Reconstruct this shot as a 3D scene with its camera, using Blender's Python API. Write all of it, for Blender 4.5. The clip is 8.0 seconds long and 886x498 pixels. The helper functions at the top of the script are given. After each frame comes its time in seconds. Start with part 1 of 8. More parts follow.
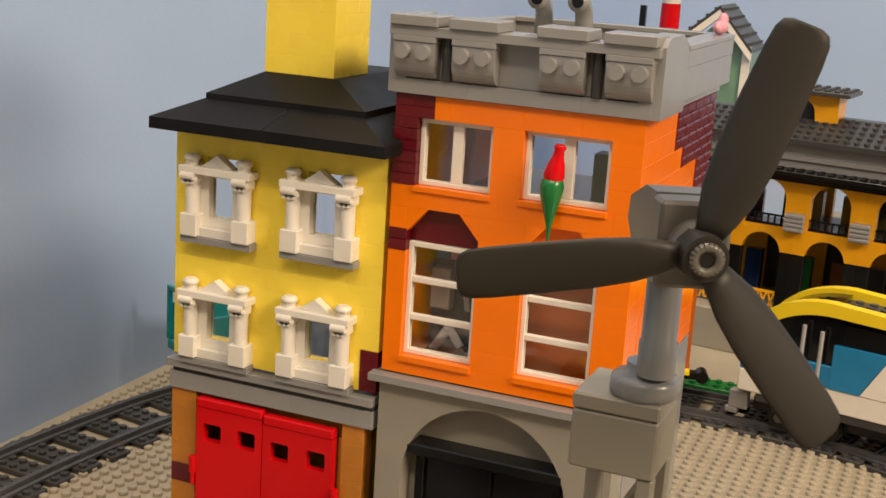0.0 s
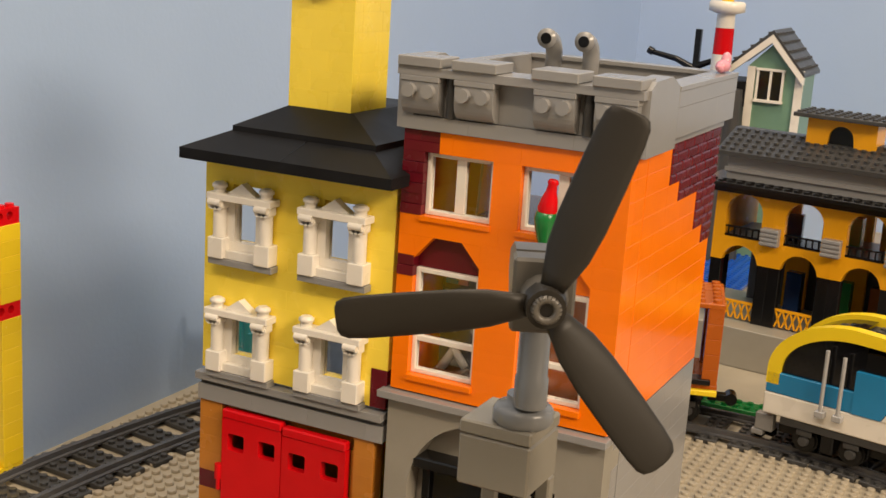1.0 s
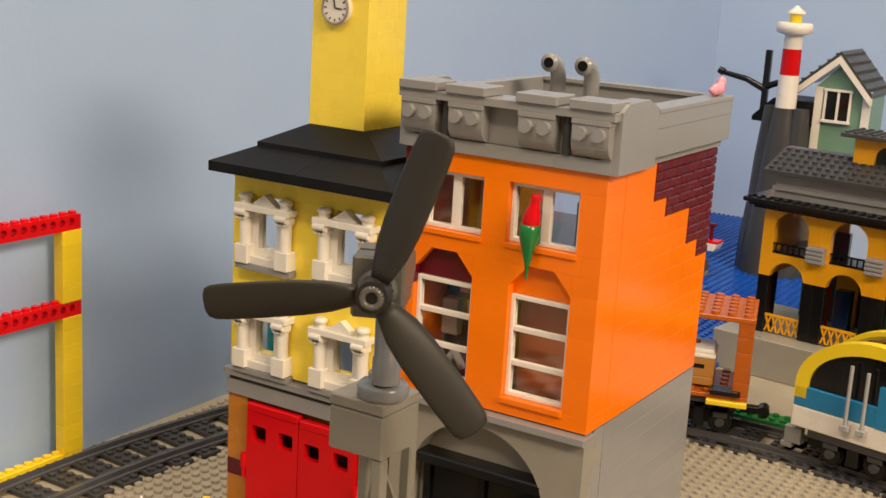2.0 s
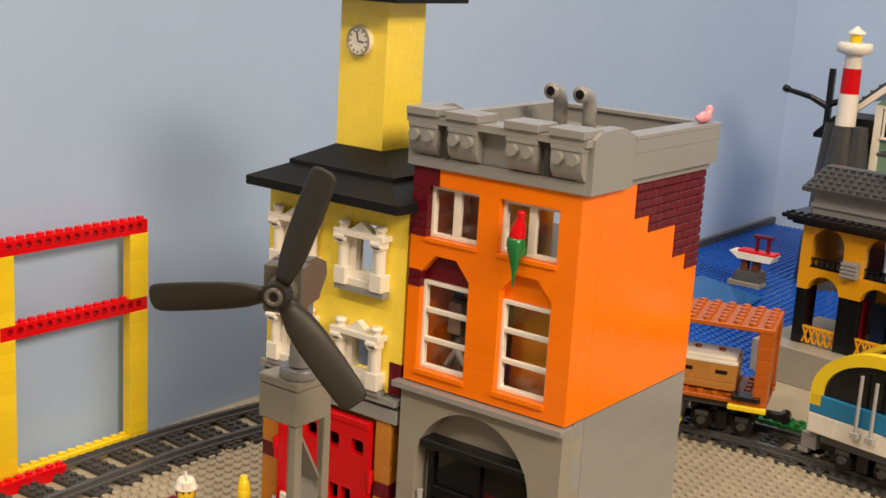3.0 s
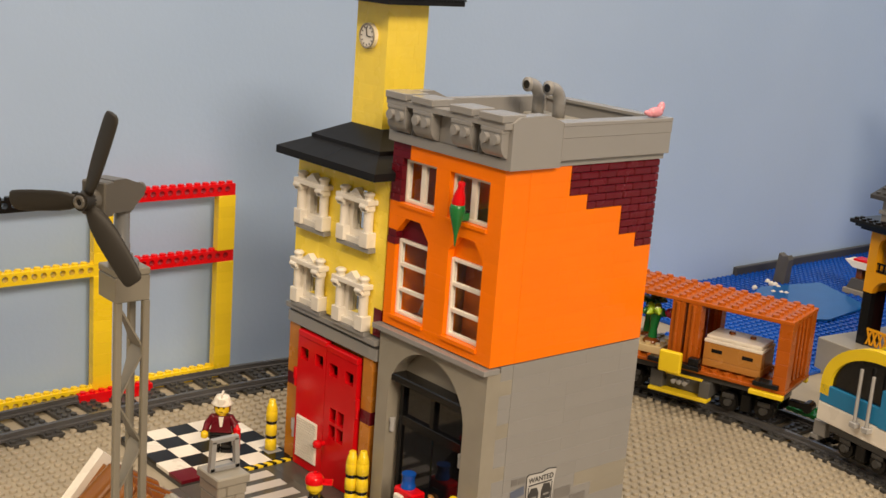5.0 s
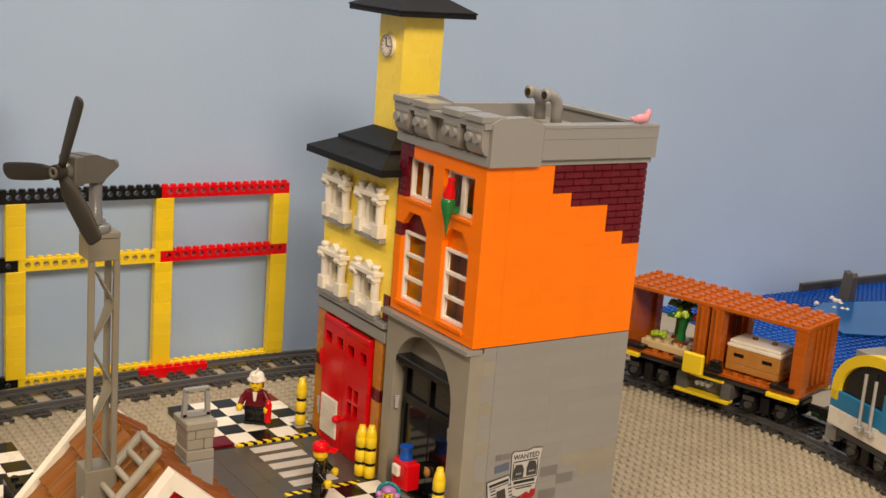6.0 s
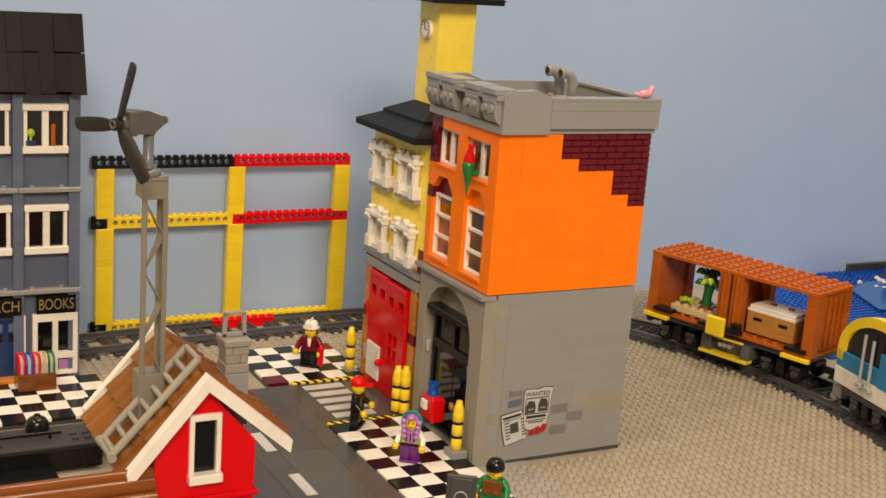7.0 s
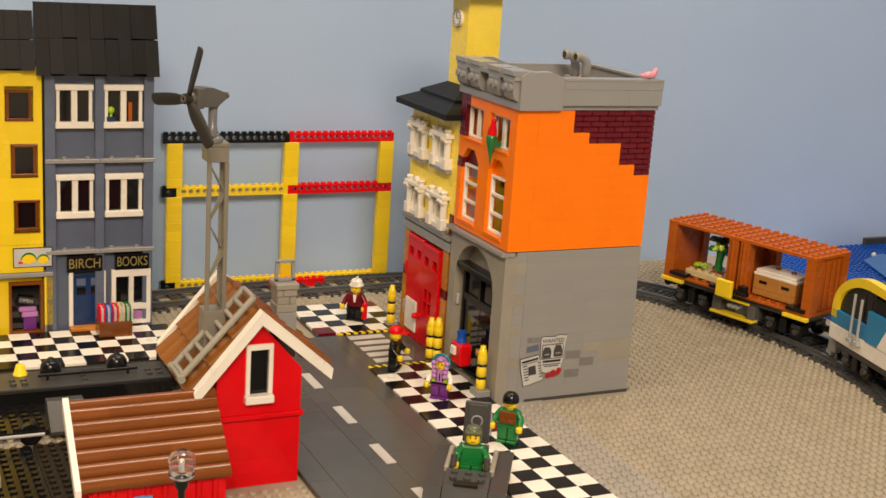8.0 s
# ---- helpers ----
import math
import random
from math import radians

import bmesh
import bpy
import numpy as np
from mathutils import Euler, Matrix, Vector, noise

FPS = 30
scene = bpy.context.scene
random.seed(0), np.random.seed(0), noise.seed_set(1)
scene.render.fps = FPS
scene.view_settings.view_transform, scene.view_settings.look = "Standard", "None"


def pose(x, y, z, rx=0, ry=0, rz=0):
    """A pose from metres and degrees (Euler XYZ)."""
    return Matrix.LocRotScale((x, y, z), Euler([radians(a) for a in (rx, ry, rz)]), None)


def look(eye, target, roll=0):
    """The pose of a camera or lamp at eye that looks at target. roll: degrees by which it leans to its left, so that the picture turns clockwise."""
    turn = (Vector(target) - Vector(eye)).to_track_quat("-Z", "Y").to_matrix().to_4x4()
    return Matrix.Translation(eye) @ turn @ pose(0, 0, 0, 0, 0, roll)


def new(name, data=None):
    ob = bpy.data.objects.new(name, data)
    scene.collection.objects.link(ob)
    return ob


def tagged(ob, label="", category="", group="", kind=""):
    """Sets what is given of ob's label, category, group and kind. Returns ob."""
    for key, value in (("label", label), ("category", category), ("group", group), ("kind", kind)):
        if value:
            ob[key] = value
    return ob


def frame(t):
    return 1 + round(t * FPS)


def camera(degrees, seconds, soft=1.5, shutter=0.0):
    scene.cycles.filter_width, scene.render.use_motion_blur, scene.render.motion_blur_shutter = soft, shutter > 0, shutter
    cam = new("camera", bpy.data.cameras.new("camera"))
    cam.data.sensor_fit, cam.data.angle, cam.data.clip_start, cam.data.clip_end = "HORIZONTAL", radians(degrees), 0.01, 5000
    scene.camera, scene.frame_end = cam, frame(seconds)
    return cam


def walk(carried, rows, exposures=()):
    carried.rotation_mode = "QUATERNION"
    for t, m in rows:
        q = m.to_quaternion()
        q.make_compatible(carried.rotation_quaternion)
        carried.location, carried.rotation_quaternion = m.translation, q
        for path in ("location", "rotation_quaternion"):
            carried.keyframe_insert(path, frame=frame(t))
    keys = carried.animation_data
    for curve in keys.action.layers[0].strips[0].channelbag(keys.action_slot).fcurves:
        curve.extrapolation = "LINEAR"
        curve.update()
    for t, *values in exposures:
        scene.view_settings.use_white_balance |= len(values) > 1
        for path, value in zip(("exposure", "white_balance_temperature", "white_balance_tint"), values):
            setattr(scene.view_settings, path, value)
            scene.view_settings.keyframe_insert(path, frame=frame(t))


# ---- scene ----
# Camera: seconds, eye, target, roll.
PATH = [
    (0, (0.1156, -0.4895, 0.3278), (-0.0658, -0.0391, 0.2087), 3.70),
    (0.5, (0.1352, -0.5010, 0.3362), (-0.0575, -0.0562, 0.2210), 4.50),
    (1, (0.1599, -0.5044, 0.3447), (-0.0519, -0.0667, 0.2279), 3.69),
    (1.5, (0.1886, -0.5031, 0.3467), (-0.0419, -0.0747, 0.2310), 3.77),
    (2, (0.2303, -0.5176, 0.3554), (-0.0218, -0.1009, 0.2420), 3.44),
    (3.5, (0.3687, -0.5483, 0.3848), (0.0617, -0.1712, 0.2686), 3.48),
    (4, (0.4253, -0.5485, 0.3875), (0.0994, -0.1883, 0.2689), 3.51),
    (4.5, (0.4817, -0.5328, 0.3900), (0.1354, -0.1926, 0.2703), 3.98),
    (6, (0.6636, -0.4728, 0.3959), (0.2589, -0.2018, 0.2826), 4.47),
    (6.5, (0.7313, -0.4632, 0.3974), (0.3134, -0.2140, 0.2825), 4.41),
    (7, (0.8015, -0.4764, 0.3979), (0.3748, -0.2438, 0.2807), 4.28),
    (7.5, (0.8703, -0.4844, 0.4058), (0.4375, -0.2653, 0.2847), 4.10),
    (8, (0.9361, -0.5124, 0.4100), (0.4998, -0.3015, 0.2868), 3.91),
]
cam = camera(37.989, 8.0, shutter=0.22)
walk(cam, [(t, look(e, g, r)) for t, e, g, r in PATH], exposures=((0.0, -0.34), (2.0, -0.34), (4.0, -0.38), (6.0, -0.48), (8.0, -0.50)))
# ---- end camera ----
# ---- world, room light ----
world = bpy.data.worlds.new("room_world")
scene.world = world
world.use_nodes = True
wbg = world.node_tree.nodes["Background"]
wbg.inputs[0].default_value = (0.55, 0.65, 0.8, 1)
wbg.inputs[1].default_value = 0.15


def panel_lamp(x, y, z, sx, sy, watts, colour):
    """A ceiling light panel that shines straight down."""
    data = bpy.data.lights.new("ceiling_panel_light", "AREA")
    data.shape, data.size, data.size_y, data.energy, data.color = "RECTANGLE", sx, sy, watts, colour
    ob = new("ceiling_panel_light", data)
    ob.location = (x, y, z)
    return ob


LAMP = (1.0, 0.80, 0.59)
panel_lamp(2.95, -1.00, 2.05, 1.6, 1.35, 292, LAMP)
panel_lamp(0.25, -1.45, 2.05, 1.0, 0.35, 36, LAMP)
panel_lamp(-0.10, 0.25, 2.05, 0.5, 0.9, 31, LAMP)

# ---- materials ----
MATS = {}


def plastic(name, rgb, rough=0.24, vary=0.05, bump=0.025, alpha=None, grime=0.07, spec=0.5):
    """Moulded plastic: faint shrink relief, uneven gloss, dust and a slight colour shift from piece to piece."""
    m = bpy.data.materials.new(name)
    m.use_nodes = True
    nt = m.node_tree
    bs = nt.nodes["Principled BSDF"]
    co = nt.nodes.new("ShaderNodeNewGeometry")
    info = nt.nodes.new("ShaderNodeObjectInfo")
    n1 = nt.nodes.new("ShaderNodeTexNoise")
    n1.inputs["Scale"].default_value = 45
    n1.inputs["Detail"].default_value = 3
    n2 = nt.nodes.new("ShaderNodeTexNoise")
    n2.inputs["Scale"].default_value = 900
    n2.inputs["Detail"].default_value = 2
    for n in (n1, n2):
        nt.links.new(co.outputs["Position"], n.inputs["Vector"])
    hsv = nt.nodes.new("ShaderNodeHueSaturation")
    hsv.inputs["Color"].default_value = (*rgb, 1)
    mp = nt.nodes.new("ShaderNodeMapRange")
    mp.inputs["To Min"].default_value, mp.inputs["To Max"].default_value = 1 - vary, 1 + vary
    nt.links.new(info.outputs["Random"], mp.inputs["Value"])
    mul = nt.nodes.new("ShaderNodeMath")
    mul.operation = "MULTIPLY"
    mp2 = nt.nodes.new("ShaderNodeMapRange")
    mp2.inputs["From Min"].default_value, mp2.inputs["From Max"].default_value = 0.3, 0.7
    mp2.inputs["To Min"].default_value, mp2.inputs["To Max"].default_value = 1 - grime, 1 + grime * 0.5
    nt.links.new(n1.outputs["Fac"], mp2.inputs["Value"])
    nt.links.new(mp.outputs["Result"], mul.inputs[0])
    nt.links.new(mp2.outputs["Result"], mul.inputs[1])
    nt.links.new(mul.outputs["Value"], hsv.inputs["Value"])
    nt.links.new(hsv.outputs["Color"], bs.inputs["Base Color"])
    rr = nt.nodes.new("ShaderNodeMapRange")
    rr.inputs["To Min"].default_value, rr.inputs["To Max"].default_value = rough * 0.75, rough * 1.35
    nt.links.new(n1.outputs["Fac"], rr.inputs["Value"])
    nt.links.new(rr.outputs["Result"], bs.inputs["Roughness"])
    bp = nt.nodes.new("ShaderNodeBump")
    bp.inputs["Strength"].default_value = bump
    bp.inputs["Distance"].default_value = 0.0006
    mixn = nt.nodes.new("ShaderNodeMath")
    mixn.operation = "MULTIPLY_ADD"
    mixn.inputs[1].default_value = 0.15
    nt.links.new(n2.outputs["Fac"], mixn.inputs[0])
    nt.links.new(n1.outputs["Fac"], mixn.inputs[2])
    nt.links.new(mixn.outputs["Value"], bp.inputs["Height"])
    nt.links.new(bp.outputs["Normal"], bs.inputs["Normal"])
    if alpha is not None:
        bs.inputs["Transmission Weight"].default_value = 1.0
        bs.inputs["IOR"].default_value = alpha
        bs.inputs["Roughness"].default_value = 0.03
        for l in list(bs.inputs["Roughness"].links):
            nt.links.remove(l)
    bs.inputs["Specular IOR Level"].default_value = spec
    MATS[name] = m
    return m


orange = plastic("orange_plastic", (0.93, 0.195, 0.001), 0.16, 0.018, grime=0.03, spec=0.26)
yellow = plastic("yellow_plastic", (0.83, 0.60, 0.018), 0.24, grime=0.03)
facade_yellow = plastic("cool_yellow_plastic", (0.95, 0.725, 0.070), 0.26, 0.02, grime=0.02)
dark_red = plastic("dark_red_plastic", (0.115, 0.005, 0.012), 0.25, 0.08, spec=0.3)
grey = plastic("light_grey_plastic", (0.262, 0.260, 0.256), 0.22, 0.02, grime=0.012)
old_grey = plastic("aged_grey_plastic", (0.28, 0.26, 0.215), 0.3, 0.03)
dark_grey = plastic("dark_grey_plastic", (0.050, 0.050, 0.050), 0.3, 0.08, spec=0.35)
rail_grey = plastic("rail_grey_plastic", (0.070, 0.070, 0.074), 0.11, 0.1)
black = plastic("black_plastic", (0.007, 0.007, 0.0075), 0.18, 0.2, spec=0.3)
roof_black = plastic("matt_black_plastic", (0.009, 0.009, 0.010), 0.42, 0.3, grime=0.25, spec=0.14)
brown_grey = plastic("dark_brown_grey_plastic", (0.022, 0.0195, 0.016), 0.5, 0.04, spec=0.28)
red = plastic("red_plastic", (0.62, 0.004, 0.008), 0.16, 0.05, spec=0.22)
white = plastic("white_plastic", (0.78, 0.74, 0.66), 0.28, 0.03)
tan_plate = plastic("tan_baseplate_plastic", (0.325, 0.285, 0.215), 0.42, 0.03, grime=0.10, spec=0.35)
grey_plate = plastic("grey_baseplate_plastic", (0.315, 0.29, 0.25), 0.42, 0.03, grime=0.10, spec=0.35)
road_grey = plastic("road_grey_plastic", (0.072, 0.070, 0.061), 0.2, 0.12)
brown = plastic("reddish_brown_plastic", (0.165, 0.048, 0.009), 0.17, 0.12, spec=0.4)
pale_brown = plastic("pale_brown_plastic", (0.205, 0.074, 0.012), 0.17, 0.18, spec=0.4)
rust = plastic("rust_orange_plastic", (0.40, 0.092, 0.008), 0.25, 0.06, spec=0.35)
earth_orange = plastic("earth_orange_plastic", (0.48, 0.18, 0.022), 0.25, 0.06)
nougat = plastic("nougat_plastic", (0.42, 0.19, 0.04), 0.25, 0.06)
tan = plastic("tan_plastic", (0.58, 0.45, 0.24), 0.28, 0.05)
sand_blue = plastic("sand_blue_plastic", (0.105, 0.130, 0.195), 0.3, 0.06)
dark_blue = plastic("dark_blue_plastic", (0.010, 0.035, 0.12), 0.2, 0.06)
blue = plastic("blue_plastic", (0.006, 0.075, 0.40), 0.22, 0.06)
clear_sea = plastic("sea_blue_plastic", (0.010, 0.125, 0.40), 0.12, 0.04)
azure = plastic("azure_plastic", (0.015, 0.20, 0.42), 0.24, 0.04)
teal = plastic("teal_plastic", (0.01, 0.22, 0.24), 0.24, 0.04)
green = plastic("green_plastic", (0.008, 0.16, 0.035), 0.24, 0.06)
sand_green = plastic("sand_green_plastic", (0.15, 0.27, 0.19), 0.3, 0.06)
lime = plastic("lime_plastic", (0.34, 0.52, 0.02), 0.24, 0.06)
pink = plastic("pink_plastic", (0.68, 0.29, 0.36), 0.24, 0.04)
lavender = plastic("lavender_plastic", (0.42, 0.18, 0.46), 0.3, 0.04)
purple = plastic("purple_plastic", (0.13, 0.015, 0.19), 0.24, 0.04)
olive = plastic("olive_green_plastic", (0.08, 0.09, 0.045), 0.3, 0.04)
skin_yellow = plastic("figure_yellow_plastic", (0.80, 0.555, 0.014), 0.24, 0.02)
station_yellow = plastic("warm_yellow_plastic", (0.80, 0.36, 0.008), 0.24, 0.04)
clear = plastic("clear_plastic", (0.95, 0.95, 0.95), 0.03, 0.0, 0.02, alpha=1.45, grime=0.0)
smoke = plastic("dark_window_plastic", (0.006, 0.006, 0.007), 0.06, 0.1, 0.02)
clear_blue = plastic("clear_blue_plastic", (0.10, 0.35, 0.75), 0.06, 0.05, 0.05)
paper = plastic("printed_paper", (0.50, 0.495, 0.48), 0.5, 0.02)
ink = plastic("black_ink", (0.014, 0.014, 0.014), 0.5, 0.02)
dark_tan = plastic("dark_tan_plastic", (0.016, 0.011, 0.006), 0.45, 0.08, spec=0.2)
pod_grey = plastic("dark_pod_grey_plastic", (0.095, 0.088, 0.076), 0.35, 0.03)
steel = plastic("silver_grey_plastic", (0.36, 0.36, 0.36), 0.2, 0.04)


def wall_paint():
    """Rolled matt wall paint with faint stains and roller texture."""
    m = bpy.data.materials.new("pale_blue_wall_paint")
    m.use_nodes = True
    nt = m.node_tree
    bs = nt.nodes["Principled BSDF"]
    bs.inputs["Roughness"].default_value = 0.42
    co = nt.nodes.new("ShaderNodeTexCoord")
    n1 = nt.nodes.new("ShaderNodeTexNoise")
    n1.inputs["Scale"].default_value = 3.0
    n1.inputs["Detail"].default_value = 4
    n2 = nt.nodes.new("ShaderNodeTexNoise")
    n2.inputs["Scale"].default_value = 260
    ramp = nt.nodes.new("ShaderNodeValToRGB")
    ramp.color_ramp.elements[0].position, ramp.color_ramp.elements[1].position = 0.35, 0.65
    ramp.color_ramp.elements[0].color = (0.355, 0.483, 0.705, 1)
    ramp.color_ramp.elements[1].color = (0.388, 0.518, 0.745, 1)
    bp = nt.nodes.new("ShaderNodeBump")
    bp.inputs["Strength"].default_value = 0.12
    bp.inputs["Distance"].default_value = 0.001
    for n in (n1, n2):
        nt.links.new(co.outputs["Object"], n.inputs["Vector"])
    nt.links.new(n1.outputs["Fac"], ramp.inputs["Fac"])
    nt.links.new(ramp.outputs["Color"], bs.inputs["Base Color"])
    nt.links.new(n2.outputs["Fac"], bp.inputs["Height"])
    nt.links.new(bp.outputs["Normal"], bs.inputs["Normal"])
    return m


paint = wall_paint()
# unseen ceiling and walls: colours kept low to cut bounced light
unseen_ceiling = plastic("unseen_ceiling_paint", (0.42, 0.41, 0.40), 0.8, 0.0)
dark_wall = plastic("unseen_wall_brown", (0.10, 0.085, 0.07), 0.7, 0.0)
lane_white = plastic("road_line_white_plastic", (0.50, 0.48, 0.45), 0.3, 0.05)


# ---- mesh building ----
class Shape:
    """Collects solid pieces of one mesh; mi is the material slot of the next pieces."""

    def __init__(self):
        self.v, self.f, self.m, self.s, self.mi = [], [], [], [], 0

    def add(self, verts, faces, smooth=False):
        o = len(self.v)
        self.v.extend(tuple(p) for p in verts)
        for q in faces:
            self.f.append(tuple(i + o for i in q))
            self.m.append(self.mi)
            self.s.append(smooth)
        return self

    def box(self, x0, x1, y0, y1, z0, z1, b=0.0003):
        """A box with chamfered edges."""
        lo, hi = (x0, y0, z0), (x1, y1, z1)
        b = min(b, *(0.3 * abs(hi[k] - lo[k]) for k in range(3)))
        if b <= 0:
            vs = [(x, y, z) for z in (z0, z1) for y in (y0, y1) for x in (x0, x1)]
            return self.add(vs, [(0, 2, 3, 1), (4, 5, 7, 6), (0, 1, 5, 4), (2, 6, 7, 3), (0, 4, 6, 2), (1, 3, 7, 5)])
        vs, idx = [], {}
        for sz in (0, 1):
            for sy in (0, 1):
                for sx in (0, 1):
                    for k in range(3):
                        p = []
                        for a, sgn in enumerate((sx, sy, sz)):
                            e = (hi if sgn else lo)[a]
                            p.append(e if a == k else e + (-b if sgn else b))
                        idx[sx, sy, sz, k] = len(vs)
                        vs.append(p)
        fs = []
        for k in range(3):
            a, c = (k + 1) % 3, (k + 2) % 3
            for s in (0, 1):
                q = []
                for sa, sc in ((0, 0), (1, 0), (1, 1), (0, 1)):
                    key = [0, 0, 0]
                    key[k], key[a], key[c] = s, sa, sc
                    q.append(idx[(*key, k)])
                fs.append(tuple(q) if s else tuple(reversed(q)))
            for sa in (0, 1):
                for sc in (0, 1):
                    k0, k1 = [0, 0, 0], [0, 0, 0]
                    k0[a], k0[c], k0[k] = sa, sc, 0
                    k1[a], k1[c], k1[k] = sa, sc, 1
                    q = (idx[(*k0, a)], idx[(*k0, c)], idx[(*k1, c)], idx[(*k1, a)])
                    fs.append(q if sa == sc else tuple(reversed(q)))
        for sx in (0, 1):
            for sy in (0, 1):
                for sz in (0, 1):
                    q = tuple(idx[sx, sy, sz, k] for k in range(3))
                    fs.append(q if (sx + sy + sz) % 2 else tuple(reversed(q)))
        return self.add(vs, fs)

    def tube(self, a, b, r, r2=None, n=12, caps=True):
        """A round bar or cone from a to b."""
        a, b = Vector(a), Vector(b)
        r2 = r if r2 is None else r2
        w = (b - a).normalized()
        u = w.orthogonal().normalized()
        t = w.cross(u)
        ring = [(math.cos(2 * math.pi * i / n), math.sin(2 * math.pi * i / n)) for i in range(n)]
        va = [a + u * (c * r) + t * (s * r) for c, s in ring]
        vb = [b + u * (c * r2) + t * (s * r2) for c, s in ring]
        self.add(va + vb, [(i, (i + 1) % n, n + (i + 1) % n, n + i) for i in range(n)], True)
        if caps:
            self.add(va, [tuple(reversed(range(n)))])
            self.add(vb, [tuple(range(n))])
        return self

    def stud(self, x, y, z, r=0.0025, h=0.0018, n=12):
        return self.tube((x, y, z), (x, y, z + h), r, r * 0.96, n)

    def prism(self, pts, axis, a0, a1):
        """A polygon pts, seen along an axis, drawn out from a0 to a1. Axis x: (y, z); y: (x, z); z: (x, y)."""
        def at(p, a):
            return (a, *p) if axis == "x" else (p[0], a, p[1]) if axis == "y" else (*p, a)
        area = sum(pts[i - 1][0] * pts[i][1] - pts[i][0] * pts[i - 1][1] for i in range(len(pts)))
        if (area > 0) == (axis == "y"):
            pts = pts[::-1]
        if a0 > a1:
            a0, a1 = a1, a0
        n = len(pts)
        self.add([at(p, a0) for p in pts], [tuple(reversed(range(n)))])
        self.add([at(p, a1) for p in pts], [tuple(range(n))])
        return self.add([at(p, a0) for p in pts] + [at(p, a1) for p in pts], [(i, (i + 1) % n, n + (i + 1) % n, n + i) for i in range(n)])

    def lathe(self, prof, centre=(0, 0, 0), n=16, squash=1.0):
        """A turned piece: prof is (radius, height) from the bottom up."""
        cx, cy, cz = centre
        vs = [(cx + r * math.cos(2 * math.pi * i / n), cy + squash * r * math.sin(2 * math.pi * i / n), cz + h) for r, h in prof for i in range(n)]
        fs = [(k * n + i, k * n + (i + 1) % n, (k + 1) * n + (i + 1) % n, (k + 1) * n + i) for k in range(len(prof) - 1) for i in range(n)]
        self.add(vs, fs, True)
        self.add(vs[:n], [tuple(reversed(range(n)))])
        return self.add(vs[-n:], [tuple(range(n))])

    def sweep(self, pts, r, n=14):
        """A bent round bar along points, in one skin."""
        pts = [Vector(p) for p in pts]
        rows, side = [], None
        for i, p in enumerate(pts):
            w = (pts[min(i + 1, len(pts) - 1)] - pts[max(i - 1, 0)]).normalized()
            side = w.orthogonal().normalized() if side is None else (side - w * side.dot(w)).normalized()
            up = w.cross(side)
            rows += [p + side * (r * math.cos(2 * math.pi * k / n)) + up * (r * math.sin(2 * math.pi * k / n)) for k in range(n)]
        fs = [(i * n + k, i * n + (k + 1) % n, (i + 1) * n + (k + 1) % n, (i + 1) * n + k) for i in range(len(pts) - 1) for k in range(n)]
        self.add(rows, fs + [tuple(reversed(range(n))), tuple(range(len(rows) - n, len(rows)))], True)
        return self

    def turned(self, m, start=0):
        """Move the pieces from vertex start on by the matrix m."""
        for i in range(start, len(self.v)):
            self.v[i] = tuple(m @ Vector(self.v[i]))
        return self

    def mesh(self, name, mats):
        me = bpy.data.meshes.new(name)
        me.from_pydata(self.v, [], self.f)
        for m in (mats if isinstance(mats, (list, tuple)) else [mats]):
            me.materials.append(m)
        me.polygons.foreach_set("material_index", self.m)
        me.polygons.foreach_set("use_smooth", self.s)
        me.update()
        if len(self.f) < 4000:
            bm = bmesh.new()
            bm.from_mesh(me)
            bmesh.ops.recalc_face_normals(bm, faces=bm.faces)
            bm.to_mesh(me)
            bm.free()
        return me


ORIGIN = {}


def thing(name, at, label, category, group="", kind="", turn=0):
    """A thing: an empty at its base, which carries its parts."""
    ob = new(name)
    ob.empty_display_size = 0.01
    ob.location = at
    ob.rotation_euler = (0, 0, radians(turn))
    ORIGIN[ob.name] = Vector(at) if not turn else Vector((0, 0, 0))
    return tagged(ob, label, category, group, kind)


def root(ob):
    while ob.parent:
        ob = ob.parent
    return ob


def part(name, shape, mat, parent, label="", share=None, at=(0, 0, 0)):
    """Links a shape, in world metres (or the thing's own, if it is turned), as one mesh under a thing or a part."""
    o = ORIGIN[root(parent).name]
    if share is None:
        shape.v = [(p[0] - o.x, p[1] - o.y, p[2] - o.z) for p in shape.v]
        share = shape.mesh(name, mat)
        loc = Vector(at)
    else:
        loc = Vector(at) - (o if not parent.parent else Vector((0, 0, 0)))
    ob = new(name, share)
    ob.parent = parent
    ob.location = loc
    if label:
        ob["label"] = label
    return ob


def single(name, shape, mat, label="", category="", group="", kind="", at=None):
    """A thing or piece of the setting that is one mesh. at: its base; the shape is then in its own metres."""
    ob = new(name, shape.mesh(name, mat))
    if at is not None:
        ob.location = at
    ORIGIN[ob.name] = Vector((0, 0, 0)) if at is None else Vector(at)
    return tagged(ob, label, category, group, kind)


PIECES = {}


